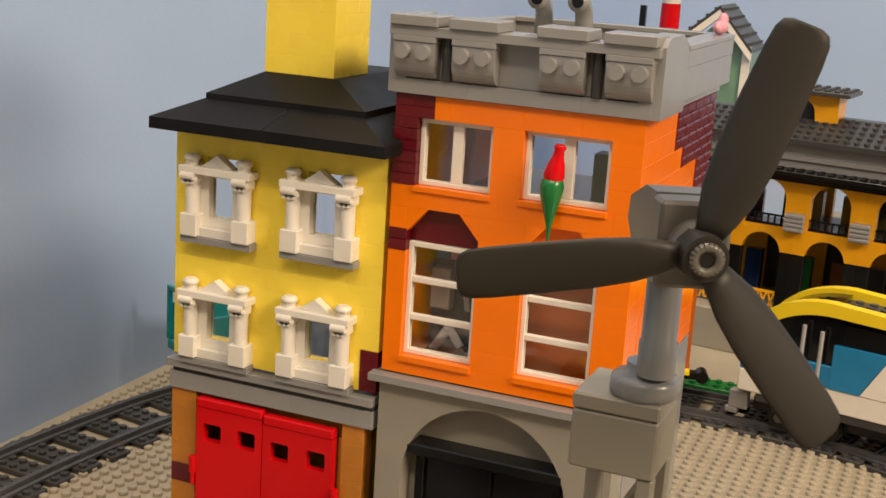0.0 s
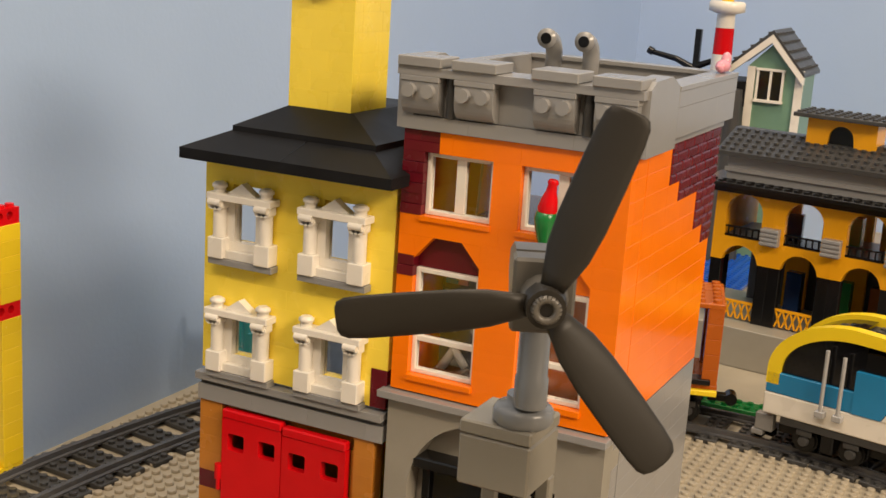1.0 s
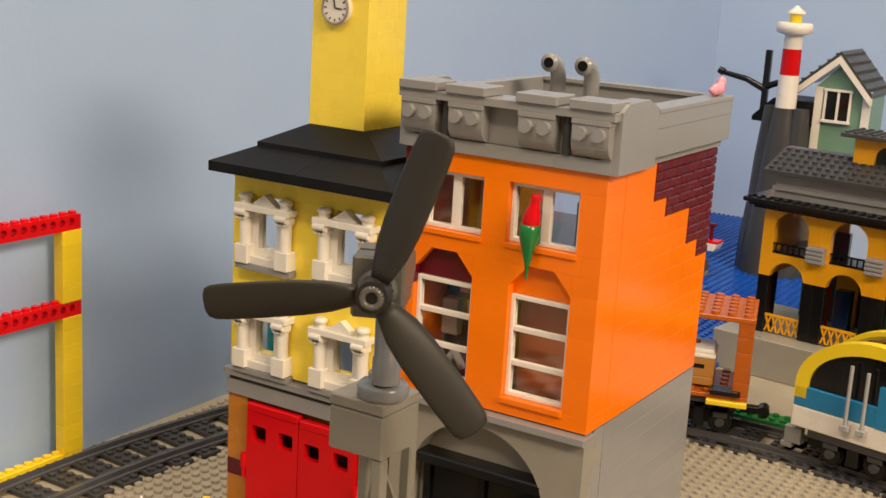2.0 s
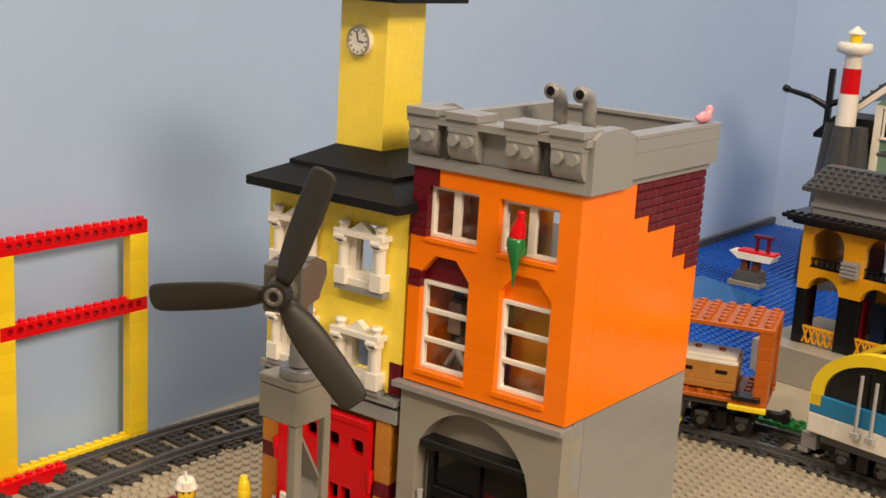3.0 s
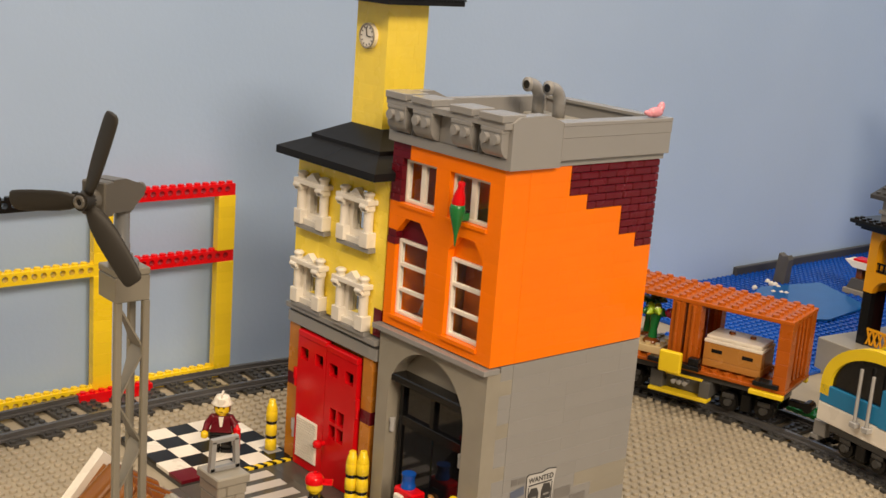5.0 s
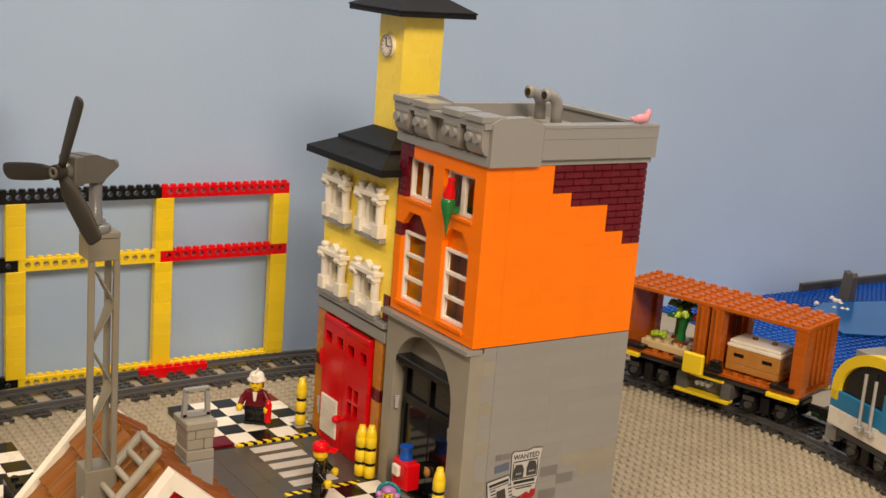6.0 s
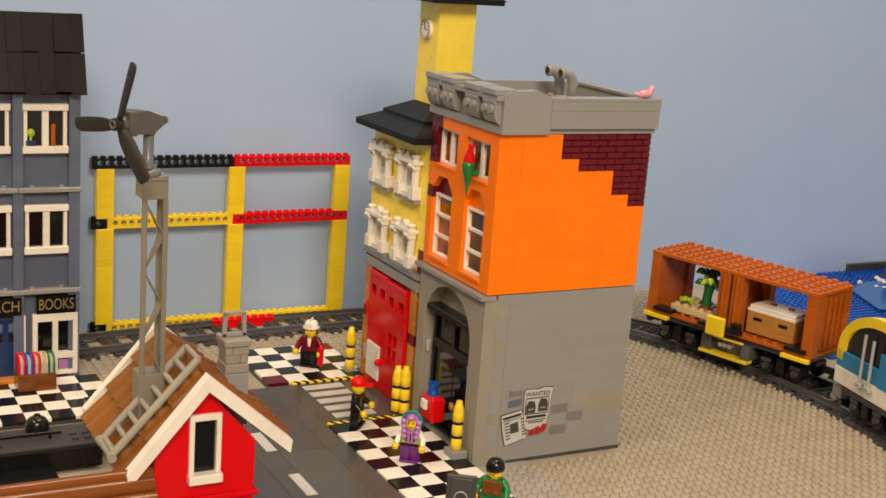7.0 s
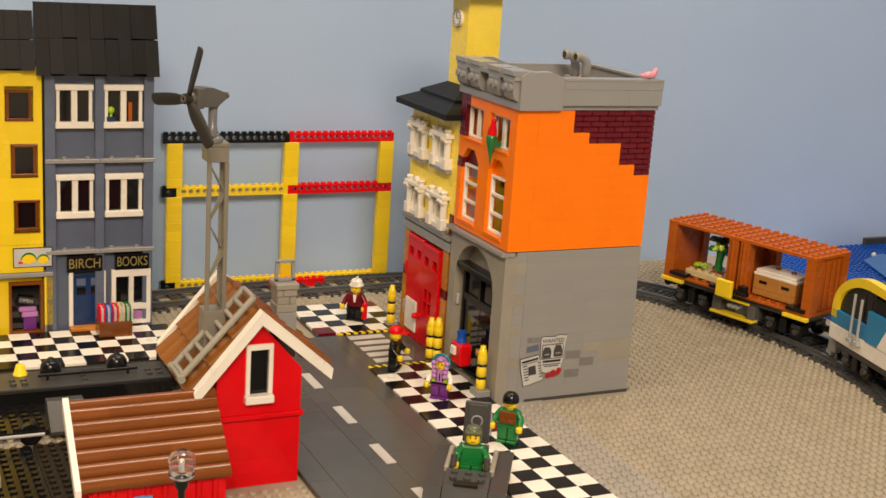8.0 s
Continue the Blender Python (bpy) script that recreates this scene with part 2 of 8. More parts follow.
def brick(parent, mat, x0, x1, y0, y1, z0, z1, name="brick", b=0.00016, label=""):
    """One loose brick, tile or plate; alike ones share a mesh."""
    b = min(b, 0.00011) if name == "brick" and mat is not dark_red else b
    d = (round(x1 - x0, 5), round(y1 - y0, 5), round(z1 - z0, 5))
    key = (d, mat.name, b, name)
    if key not in PIECES:
        PIECES[key] = Shape().box(0, d[0], 0, d[1], 0, d[2], b).mesh(name, mat)
    o = ORIGIN[root(parent).name]
    ob = new(name, PIECES[key])
    ob.parent = parent
    ob.location = (x0 - o.x, y0 - o.y, z0 - o.z)
    if label:
        ob["label"] = label
    return ob


def split(a, b, unit, rng, sizes=(2, 3, 4, 4, 6)):
    """Cuts a stretch into bricks of whole studs."""
    cuts, p = [], a
    while p < b - 1e-6:
        q = p + rng.choice(sizes) * unit
        if q > b - unit * 0.9:
            q = b
        cuts.append((p, q))
        p = q
    return cuts


def arch(cx, r, z0, zs, n=14):
    """Points of an arched opening from its left foot over the crown to its right foot."""
    return [(cx - r, z0)] + [(cx + r * math.cos(math.pi * (1 - i / n)), zs + r * math.sin(math.pi * (1 - i / n))) for i in range(n + 1)] + [(cx + r, z0)]

# ---- the room and the table ----
U = 0.0088           # stud pitch of the baseplates
B = 0.0096           # height of a brick
WALL_X, BACK_Y = -0.414, 1.27
single("ground", Shape().box(WALL_X, 2.6, -1.6, BACK_Y, -0.02, 0, 0), tan_plate, "tan studded baseplates joined into one table top", "ground", kind="structure")
single("wall_west", Shape().box(WALL_X - 0.1, WALL_X, -1.7, BACK_Y + 0.1, -0.9, 2.1, 0), paint, "pale blue painted room wall", "wall", kind="structure")
single("wall_north", Shape().box(WALL_X, 3.8, BACK_Y, BACK_Y + 0.1, -0.9, 2.1, 0), paint, "pale blue painted room wall", "wall", kind="structure")
# east wall, south wall and ceiling are unseen, added to limit the fill
single("wall_east", Shape().box(3.8, 3.9, -1.7, BACK_Y + 0.1, -0.9, 2.1, 0), dark_wall, "unseen room wall, dark to cut bounced light", "wall", kind="structure")
single("wall_south", Shape().box(WALL_X, 3.8, -1.8, -1.7, -0.9, 2.1, 0), dark_wall, "unseen room wall, dark to cut bounced light", "wall", kind="structure")
single("ceiling", Shape().box(WALL_X - 0.1, 3.9, -1.8, BACK_Y + 0.1, 2.1, 2.2, 0), unseen_ceiling, "unseen ceiling, toned down to cut bounced light", "ceiling", kind="structure")
sk = Shape().box(WALL_X, WALL_X + 0.006, 0.800, BACK_Y, 0, 0.015, 0.001)
single("trim", sk, dark_grey, "dark grey strip along the foot of the wall", "trim", kind="structure")

# ---- orange town house ----
X0, XF = -0.1076, 0.0            # west and east end of the front
Y0, Y1 = 0.0012, 0.1376          # front and back of the side wall
Z1, Z2 = 0.1396, 0.2619          # storey limits
SU = 0.00817                     # stud pitch on the house
TH = 0.0075                      # wall thickness
rng = random.Random(4)

house = thing("orange_town_house", (X0 / 2, 0.07, 0), "orange toy brick town house with grey arched ground floor", "toy house")


def openings(z0, z1):
    """Stretches of the front that are window, in a course between z0 and z1."""
    zc = (z0 + z1) / 2
    if 0.2235 < zc < 0.2523:
        return [(-0.0968, -0.0632), (-0.0498, -0.0130)]
    if 0.1467 < zc < 0.2043:
        return [(-0.0992, -0.0665), (-0.0462, -0.0140)]
    if 0.2043 < zc < 0.2139:
        return [(-0.0992, -0.0665), (-0.0462, -0.0140)]
    return []


courses = [(Z2 - B * (i + 1), Z2 - B * i) for i in range(12)] + [(Z1, Z2 - 12 * B)]
for k, (za, zb) in enumerate(courses):
    gaps = openings(za, zb)
    p = X0
    spans = []
    for a, b in gaps:
        spans.append((p, a))
        p = b
    spans.append((p, XF - 0.0002))
    for j, (a, b) in enumerate(spans):
        for c, d in split(a, b, SU, rng, (3, 4, 6)):
            corner = a == X0 and c == a
            mat = dark_red if corner and k in (1, 2, 3) else dark_red if corner and k == 6 else orange
            if k == 0 and c == X0:
                brick(house, dark_red, c, c + 0.0180, Y0, Y0 + TH, za, (za + zb) / 2 - 0.0001)
                brick(house, dark_red, c, c + 0.0085, Y0, Y0 + TH, (za + zb) / 2, zb)
                brick(house, dark_red, c + 0.0085, c + 0.0180, Y0, Y0 + TH, (za + zb) / 2, zb)
                if d > c + 0.02:
                    brick(house, orange, c + 0.0180, d, Y0, Y0 + TH, za, zb)
            elif mat is dark_red:
                half = (za + zb) / 2
                brick(house, dark_red, c, d, Y0 - 0.0004, Y0 + TH, za, half - 0.0001)
                brick(house, dark_red, c, d, Y0, Y0 + TH, half + 0.0001, zb)
            else:
                brick(house, orange, c, d, Y0, Y0 + TH, za, zb)
    # side wall
    red_from = {0: 0.056, 1: 0.056, 2: 0.0723, 3: 0.105, 4: 0.105, 5: 0.1213}.get(k)
    brick(house, orange, XF - TH, XF - 0.0002, Y0 + TH, 0.0217, za, zb)
    end = red_from if red_from else Y1
    for c, d in split(0.0217, end, SU, rng):
        brick(house, orange, XF - TH, XF, c, d, za, zb)
    if red_from:
        h = (zb - za) / 2
        for course in (0, 1):
            y = red_from
            first = True
            while y < Y1 - 1e-4:
                step = 2 * SU if course else (SU if first else 2 * SU)
                first = False
                e = min(y + step, Y1)
                brick(house, dark_red, XF - TH, XF + 0.0008, y + 0.0002, e - 0.0002, za + h * course + 0.00012, za + h * (course + 1) - 0.00012, b=0.0007)
                y = e
    # west wall
    for c, d in split(Y0 + TH, Y1, SU, rng, (6, 8)):
        brick(house, orange, X0, X0 + TH, c, d, za, zb)

# window sills, arch corners and the infill over the tall windows
for a, b in ((-0.0975, -0.0625), (-0.0505, -0.0125)):
    brick(house, orange, a, b, Y0 - 0.0012, Y0 + 0.001, 0.2212, 0.2236, name="window_sill")
for a, b in ((-0.0995, -0.0660), (-0.0466, -0.0135)):
    brick(house, orange, a, b, Y0 - 0.0014, Y0 + 0.004, 0.1452, 0.1480, name="window_sill")
for (a, b), m in zip(((-0.0992, -0.0665), (-0.0462, -0.0140)), (dark_red, orange)):
    for x, s in ((a, 1), (b, -1)):
        part("arch_corner", Shape().prism([(x, 0.2139), (x, 0.2035), (x + s * 0.0092, 0.2139)], "y", Y0, Y0 + TH), orange, house)
    part("arch_infill", Shape().box(a, b, Y0 + 0.0052, Y0 + TH - 0.0002, 0.1986, 0.2139), m, house)


def window(parent, x0, x1, z0, z1, y, bars_x, bars_z, name="window", frame=0.0022, mat=white, cat=None):
    """A framed window with bars and panes."""
    w = part(name, Shape().box(x0, x0 + frame, y, y + 0.004, z0, z1).box(x1 - frame, x1, y, y + 0.004, z0, z1)
             .box(x0 + frame, x1 - frame, y, y + 0.004, z0, z0 + frame).box(x0 + frame, x1 - frame, y, y + 0.004, z1 - frame, z1), mat, parent)
    for x, t in bars_x:
        part("bar", Shape().box(x - t / 2, x + t / 2, y + 0.0005, y + 0.0035, z0 + frame, z1 - frame), mat, w)
    for z, t in bars_z:
        part("bar", Shape().box(x0 + frame, x1 - frame, y + 0.0003, y + 0.0035, z - t / 2, z + t / 2), mat, w)
    xs = [x0 + frame] + [x for x, t in bars_x] + [x1 - frame]
    zs = [z0 + frame] + [z for z, t in bars_z] + [z1 - frame]
    for i in range(len(xs) - 1):
        for j in range(len(zs) - 1):
            p = part("pane", Shape().box(xs[i], xs[i + 1], y + 0.0018, y + 0.0023, zs[j], zs[j + 1], 0), clear, w)
            p.visible_shadow = False
    return w


for a, b in ((-0.0968, -0.0632), (-0.0498, -0.0130)):
    window(house, a, b, 0.2235, 0.2523, Y0 + 0.0035, [((a + b) / 2, 0.0048)], [])
for a, b in ((-0.0992, -0.0665), (-0.0462, -0.0140)):
    window(house, a, b, 0.1480, 0.1985, Y0 + 0.0032, [], [(0.1480 + 0.0168, 0.0026), (0.1480 + 0.0337, 0.0026)])

# floors and inner walls
part("floor_slab", Shape().box(X0 + TH, XF - TH, Y0 + TH, Y1, Z1 - 0.003, Z1 + 0.003), dark_grey, house)
part("floor_slab", Shape().box(X0 + TH, XF - TH, Y0 + TH + 0.004, Y1, 0.2075, 0.2125), brown, house)
part("inner_wall", Shape().box(X0 + TH, -0.062, 0.075, 0.081, Z1 + 0.003, 0.2075), brown_grey, house)
part("inner_wall", Shape().box(-0.062, -0.056, Y0 + TH, 0.081, Z1 + 0.003, 0.2075), earth_orange, house)
part("inner_wall", Shape().box(-0.056, XF - TH, 0.04, 0.046, Z1 + 0.003, 0.2075), earth_orange, house)
part("roof_slab", Shape().box(X0 + TH, XF - TH, Y0 + TH, Y1 - TH, 0.2640, 0.2680), grey, house)

# cornice and parapet
for c, d in split(X0 - 0.0005, 0.0012, SU, rng, (4, 6)):
    brick(house, grey, c, d, Y0 - 0.0022, Y0 + TH, Z2 + 0.0004, 0.2686)
brick(house, grey, X0 - 0.001, XF + 0.0045, Y0 + 0.0002, Y0 + TH, 0.2687, 0.2865, name="parapet_core")
brick(house, grey, X0 - 0.001, XF + 0.0040, Y0 - 0.0075, Y0 + 0.012, 0.2866, 0.2905, name="cornice_plate")
bracket_x = (-0.0975, -0.0715, -0.0345, -0.0075)
BW = 0.0182


def cornice_bracket(cx):
    y = Y0 - 0.0002
    prof = [(y, 0.2690), (y, 0.2840), (y - 0.0072, 0.2840), (y - 0.0072, 0.2770)]
    prof += [(y - 0.0072 + 0.0066 * (1 - math.cos(math.pi / 2 * i / 7)), 0.2770 - 0.0080 * math.sin(math.pi / 2 * i / 7)) for i in range(1, 8)]
    br = part("cornice_bracket", Shape().prism(prof, "x", cx - BW / 2, cx + BW / 2), grey, house)
    part("bracket_cap", Shape().box(cx - BW / 2 - 0.0004, cx + BW / 2 + 0.0004, y - 0.0078, y, 0.2841, 0.2866), grey, br)
    for s in (-1, 1):
        part("round_stud", Shape().tube((cx + s * 0.0046, y - 0.0070, 0.2802), (cx + s * 0.0046, y - 0.0098, 0.2802), 0.0033, 0.0031, 16), grey, br)
    part("cap_tile", Shape().box(cx - 0.0105, cx + 0.0105, y - 0.0090, y + 0.0095, 0.2906, 0.2950, 0.0004), grey, house)


for cx in bracket_x:
    cornice_bracket(cx)
for cx in (-0.0845, -0.0210):
    part("round_bar", Shape().tube((cx, Y0 - 0.002, 0.269), (cx, Y0 - 0.002, 0.2865), 0.0022), dark_grey, house)
# side parapet: raised at the front, sloping down to the long rail
def side_parapet(x0, x1):
    part("parapet_slope", Shape().prism([(Y0 - 0.002, 0.2625), (Y0 - 0.002, 0.2905), (Y0 + 0.004, 0.2938), (0.0275, 0.2945), (0.0400, 0.2896), (0.0400, 0.2625)], "x", x0, x1), grey, house)


side_parapet(XF - 0.004, XF + 0.0052)
side_parapet(X0 - 0.003, X0 + 0.005)
for c, d in split(0.0402, Y1 + 0.0015, SU, rng, (4, 6, 8)):
    brick(house, grey, XF - 0.004, XF + 0.0052, c, d, 0.2665, 0.2800)
    brick(house, grey, X0 - 0.003, X0 + 0.005, c, d, 0.2665, 0.2890)
    brick(house, grey, XF - 0.0032, XF + 0.0012, c, d, 0.2622, 0.2664)
brick(house, grey, XF - 0.006, XF + 0.0053, 0.0402, Y1 + 0.002, 0.2801, 0.2872, name="parapet_rail")
brick(house, grey, XF - 0.006, XF + 0.0056, 0.0402, Y1 + 0.002, 0.2873, 0.2895, name="parapet_rail")
brick(house, grey, X0 + 0.005, XF - 0.006, Y1 - 0.006, Y1 + 0.002, 0.2622, 0.2872, name="parapet_back")
brick(house, grey, X0 + 0.005, XF - 0.006, Y1 - 0.008, Y1 + 0.002, 0.2873, 0.2895, name="parapet_rail")
# vent block with grille and two pipes on the roof
vb = part("vent_block", Shape().box(-0.0860, -0.0450, 0.0930, 0.1120, 0.2681, 0.2815, 0.0006), old_grey, house)
for i in range(5):
    part("slat", Shape().box(-0.0865, -0.0700, 0.0922, 0.0930, 0.2735 + 0.0015 * i, 0.2743 + 0.0015 * i, 0), grey, vb)


def roof_pipe(x):
    pts = [(x, 0.0985, 0.2815), (x, 0.0985, 0.2915)] + [(x, 0.0985 - 0.0090 * (1 - math.cos(a)), 0.2915 + 0.0095 * math.sin(a)) for a in [math.pi / 2 * k / 8 for k in range(1, 9)]] + [(x, 0.0862, 0.3010)]
    s = Shape().sweep(pts, 0.0042, 16)
    pp = part("roof_pipe", s, grey, house)
    part("pipe_mouth", Shape().tube((x, 0.0861, 0.3010), (x, 0.0857, 0.3010), 0.0028, None, 14), black, pp)
    part("pipe_rim", Shape().sweep([(x, 0.0885, 0.3010), (x, 0.0864, 0.3010)], 0.0049, 16), grey, pp)


roof_pipe(-0.0774)
roof_pipe(-0.0578)

# grey ground floor: ledge, arched front, side wall
brick(house, grey, X0 - 0.004, XF + 0.0015, Y0 - 0.0055, Y0 + TH, Z1 - 0.0042, Z1 - 0.0008, name="ledge")
ACX, AR = -0.0570, 0.0385
front = [(X0, 0), (X0, Z1 - 0.0044), (XF, Z1 - 0.0044), (XF, 0)] + list(reversed(arch(ACX, AR, 0, 0.0915, 22)))
part("arched_front", Shape().prism(front, "y", Y0 - 0.001, Y0 + 0.010), old_grey, house)
inner = [(X0 + 0.004, 0.004), (X0 + 0.004, 0.1300), (XF - 0.008, 0.1300), (XF - 0.008, 0.004)] + [(ACX + 0.034, 0.004), (ACX + 0.034, 0.1075), (ACX - 0.034, 0.1075), (ACX - 0.034, 0.004)]
part("recess_wall", Shape().prism(inner, "y", Y0 + 0.0105, Y0 + 0.014), old_grey, house)
gc = [(max(0.0, Z1 - 0.0008 - B * (i + 1)), Z1 - 0.0008 - B * i) for i in range(15)]
for k, (za, zb) in enumerate(gc):
    if zb - za < 0.002:
        continue
    brick(house, old_grey if k % 3 == 1 else grey, XF - TH, XF - 0.0003, Y0 + 0.0102, 0.0217, za, zb)
    for c, d in split(0.0217, Y1, SU, rng, (4, 6, 8, 8)):
        brick(house, grey if rng.random() < 0.94 else old_grey, XF - TH, XF, c, d, za, zb, b=0.0002)
    for c, d in split(Y0 + 0.0102, Y1, SU, rng, (8, 10)):
        brick(house, grey, X0, X0 + TH, c, d, za, zb)
brick(house, dark_grey, X0, XF + 0.0005, 0.030, Y1 + 0.001, 0.0002, 0.0030, name="base_plate")

# shop front in the arch: black frame, glass, awning bar, door
shop = part("shop_window", Shape().box(-0.0910, -0.0870, Y0 + 0.006, Y0 + 0.0115, 0.004, 0.106).box(-0.0270, -0.0230, Y0 + 0.006, Y0 + 0.0115, 0.004, 0.106)
            .box(-0.0870, -0.0270, Y0 + 0.006, Y0 + 0.0115, 0.0720, 0.0790).box(-0.0590, -0.0550, Y0 + 0.006, Y0 + 0.0110, 0.0790, 0.1030), black, house, "black shop front frame")
part("awning_bar", Shape().box(-0.0935, -0.0205, Y0 - 0.001, Y0 + 0.0115, 0.1030, 0.1085, 0.0008), black, shop)
part("pane", Shape().box(-0.0870, -0.0270, Y0 + 0.0085, Y0 + 0.0095, 0.079, 0.103, 0), smoke, shop)
part("door_panel", Shape().box(-0.0870, -0.0560, Y0 + 0.0075, Y0 + 0.0100, 0.004, 0.0718, 0.0005), smoke, shop)
part("door_panel", Shape().box(-0.0555, -0.0270, Y0 + 0.0075, Y0 + 0.0100, 0.004, 0.0718, 0.0005), smoke, shop)
for x in (-0.0935, -0.0225):
    part("hinge", Shape().tube((x, Y0 + 0.003, 0.066), (x, Y0 + 0.003, 0.074), 0.0018).box(x - 0.001, x + 0.001, Y0 + 0.001, Y0 + 0.005, 0.0725, 0.0755), steel, shop)
part("door_knob", Shape().lathe([(0.0015, 0), (0.0036, 0.0008), (0.0040, 0.0022), (0.0030, 0.0036), (0.0005, 0.0042)], (0, 0, 0), 14).turned(Matrix.Translation((-0.0520, Y0 + 0.0078, 0.031)) @ Matrix.Rotation(math.pi / 2, 4, "X")), nougat, shop)

dark_scrawl = plastic("red_print", (0.36, 0.010, 0.012), 0.4, 0.03)
# printed posters and painted stones on the side wall
def side_card(name, pts, mat, out, parent):
    return part(name, Shape().prism(pts, "x", XF + out, XF + out + 0.0003), mat, parent)


edge = [(0.0424, 0.0586), (0.0440, 0.0603), (0.0560, 0.0597), (0.0610, 0.0612), (0.0684, 0.0602), (0.0672, 0.0520), (0.0664, 0.0400), (0.0650, 0.0330), (0.0640, 0.0262), (0.0560, 0.0280), (0.0500, 0.0262), (0.0436, 0.0285), (0.0430, 0.0420)]
ec = Vector((sum(p[0] for p in edge) / len(edge), sum(p[1] for p in edge) / len(edge)))
poster = part("poster", Shape().prism(edge, "x", XF + 0.0003, XF + 0.0006), paper, house, "white wanted poster with two dark portraits")
side_card("ink_border", [tuple(ec + (Vector(p) - ec) * 1.035) for p in edge], ink, 0.0, poster)
for y, z, h in ((0.0490, 0.0455, 0.0052), (0.0602, 0.0462, 0.0058)):
    side_card("portrait_block", [(y - 0.0042, z - 0.0050), (y - 0.0044, z + 0.0010), (y - 0.0026, z + h), (y + 0.0026, z + h - 0.0004), (y + 0.0044, z + 0.0010), (y + 0.0040, z - 0.0050)], dark_grey, 0.0007, poster)
    side_card("portrait_block", [(y - 0.0026, z - 0.0024), (y - 0.0026, z - 0.0012), (y + 0.0022, z - 0.0010), (y + 0.0022, z - 0.0022)], grey, 0.0010, poster)
for z, w, h in ((0.0525, 0.0105, 0.0007), (0.0394, 0.0105, 0.0006), (0.0362, 0.0090, 0.0020), (0.0340, 0.0095, 0.0006), (0.0322, 0.0070, 0.0008)):
    side_card("line_of_print", [(0.0545 - w, z), (0.0545 - w, z + h), (0.0545 + w, z + h + 0.0002), (0.0545 + w, z + 0.0002)], ink, 0.0007, poster)
for y in (0.0438, 0.0650):
    side_card("line_of_print", [(y, 0.0400), (y, 0.0520), (y + 0.0005, 0.0520), (y + 0.0005, 0.0400)], ink, 0.0007, poster)
side_card("red_scrawl", [(0.0488, 0.0222), (0.0496, 0.0262), (0.0520, 0.0270), (0.0535, 0.0252), (0.0552, 0.0285), (0.0580, 0.0290), (0.0592, 0.0268), (0.0612, 0.0305), (0.0652, 0.0300), (0.0648, 0.0262), (0.0622, 0.0232), (0.0600, 0.0242), (0.0570, 0.0218), (0.0545, 0.0228), (0.0520, 0.0212)], dark_scrawl, 0.0010, poster)
side_card("small_print_card", [(0.0285, 0.0468), (0.0283, 0.0520), (0.0400, 0.0540), (0.0405, 0.0480)], sand_blue, 0.0002, house)
sheet = [(0.0226, 0.0410), (0.0405, 0.0440), (0.0420, 0.0400), (0.0438, 0.0300), (0.0470, 0.0205), (0.0400, 0.0190), (0.0340, 0.0172), (0.0278, 0.0160), (0.0240, 0.0300)]
nc = Vector((0.0345, 0.0300))
news = part("newspaper", Shape().prism(sheet, "x", XF + 0.0010, XF + 0.0012), paper, house, "small white newspaper sheet with black print")
side_card("ink_border", [tuple(nc + (Vector(p) - nc) * 1.05) for p in sheet], ink, 0.0006, news)
side_card("headline", [(0.0240, 0.0392), (0.0244, 0.0374), (0.0404, 0.0402), (0.0402, 0.0420)], ink, 0.0013, news)
side_card("headline_rule", [(0.0246, 0.0362), (0.0247, 0.0357), (0.0408, 0.0386), (0.0407, 0.0391)], ink, 0.0013, news)
side_card("picture", [(0.0318, 0.0255), (0.0308, 0.0335), (0.0378, 0.0350), (0.0394, 0.0265)], dark_grey, 0.0013, news)
for i in range(6):
    for a, b in ((0.0256, 0.0298), (0.0402, 0.0430)):
        side_card("line_of_print", [(a + 0.0005 * i, 0.0336 - 0.0026 * i + (a - 0.025) * 0.18), (a + 0.0005 * i, 0.0344 - 0.0026 * i + (a - 0.025) * 0.18), (b + 0.0005 * i, 0.0344 - 0.0026 * i + (b - 0.025) * 0.18), (b + 0.0005 * i, 0.0336 - 0.0026 * i + (b - 0.025) * 0.18)], ink, 0.0013, news)
stone_m = plastic("printed_stone_grey", (0.17, 0.165, 0.16), 0.4, 0.05)
for ya, za, w in ((0.0690, 0.0375, 0.0150), (0.0838, 0.0300, 0.0150), (0.0690, 0.0200, 0.0150), (0.0285, 0.0560, 0.0055), (0.0350, 0.0560, 0.0060), (0.0505, 0.0215, 0.0110)):
    brick(house, stone_m, XF + 0.0001, XF + 0.0004, ya, ya + w, za, za + (0.0075 if w > 0.012 else 0.0045), name="printed_stone", b=0.0001)


def lettering(body, size, loc, rot, mat, parent, name="lettering", label=""):
    """Raised letters in the built-in font."""
    cu = bpy.data.curves.new(name, "FONT")
    cu.body, cu.size, cu.extrude, cu.align_x, cu.align_y = body, size, 0.0001, "CENTER", "CENTER"
    tmp = bpy.data.objects.new("tmp", cu)
    scene.collection.objects.link(tmp)
    me = bpy.data.meshes.new_from_object(tmp.evaluated_get(bpy.context.evaluated_depsgraph_get()))
    bpy.data.objects.remove(tmp)
    me.name = name
    me.materials.clear()
    me.materials.append(mat)
    ob = new(name, me)
    ob.parent = parent
    o = ORIGIN[root(parent).name]
    ob.location = Vector(loc) - o
    ob.rotation_euler = [radians(a) for a in rot]
    if label:
        ob["label"] = label
    return ob


lettering("WANTED", 0.0052, (XF + 0.0009, 0.0548, 0.0562), (90, 0, 90), ink, poster)

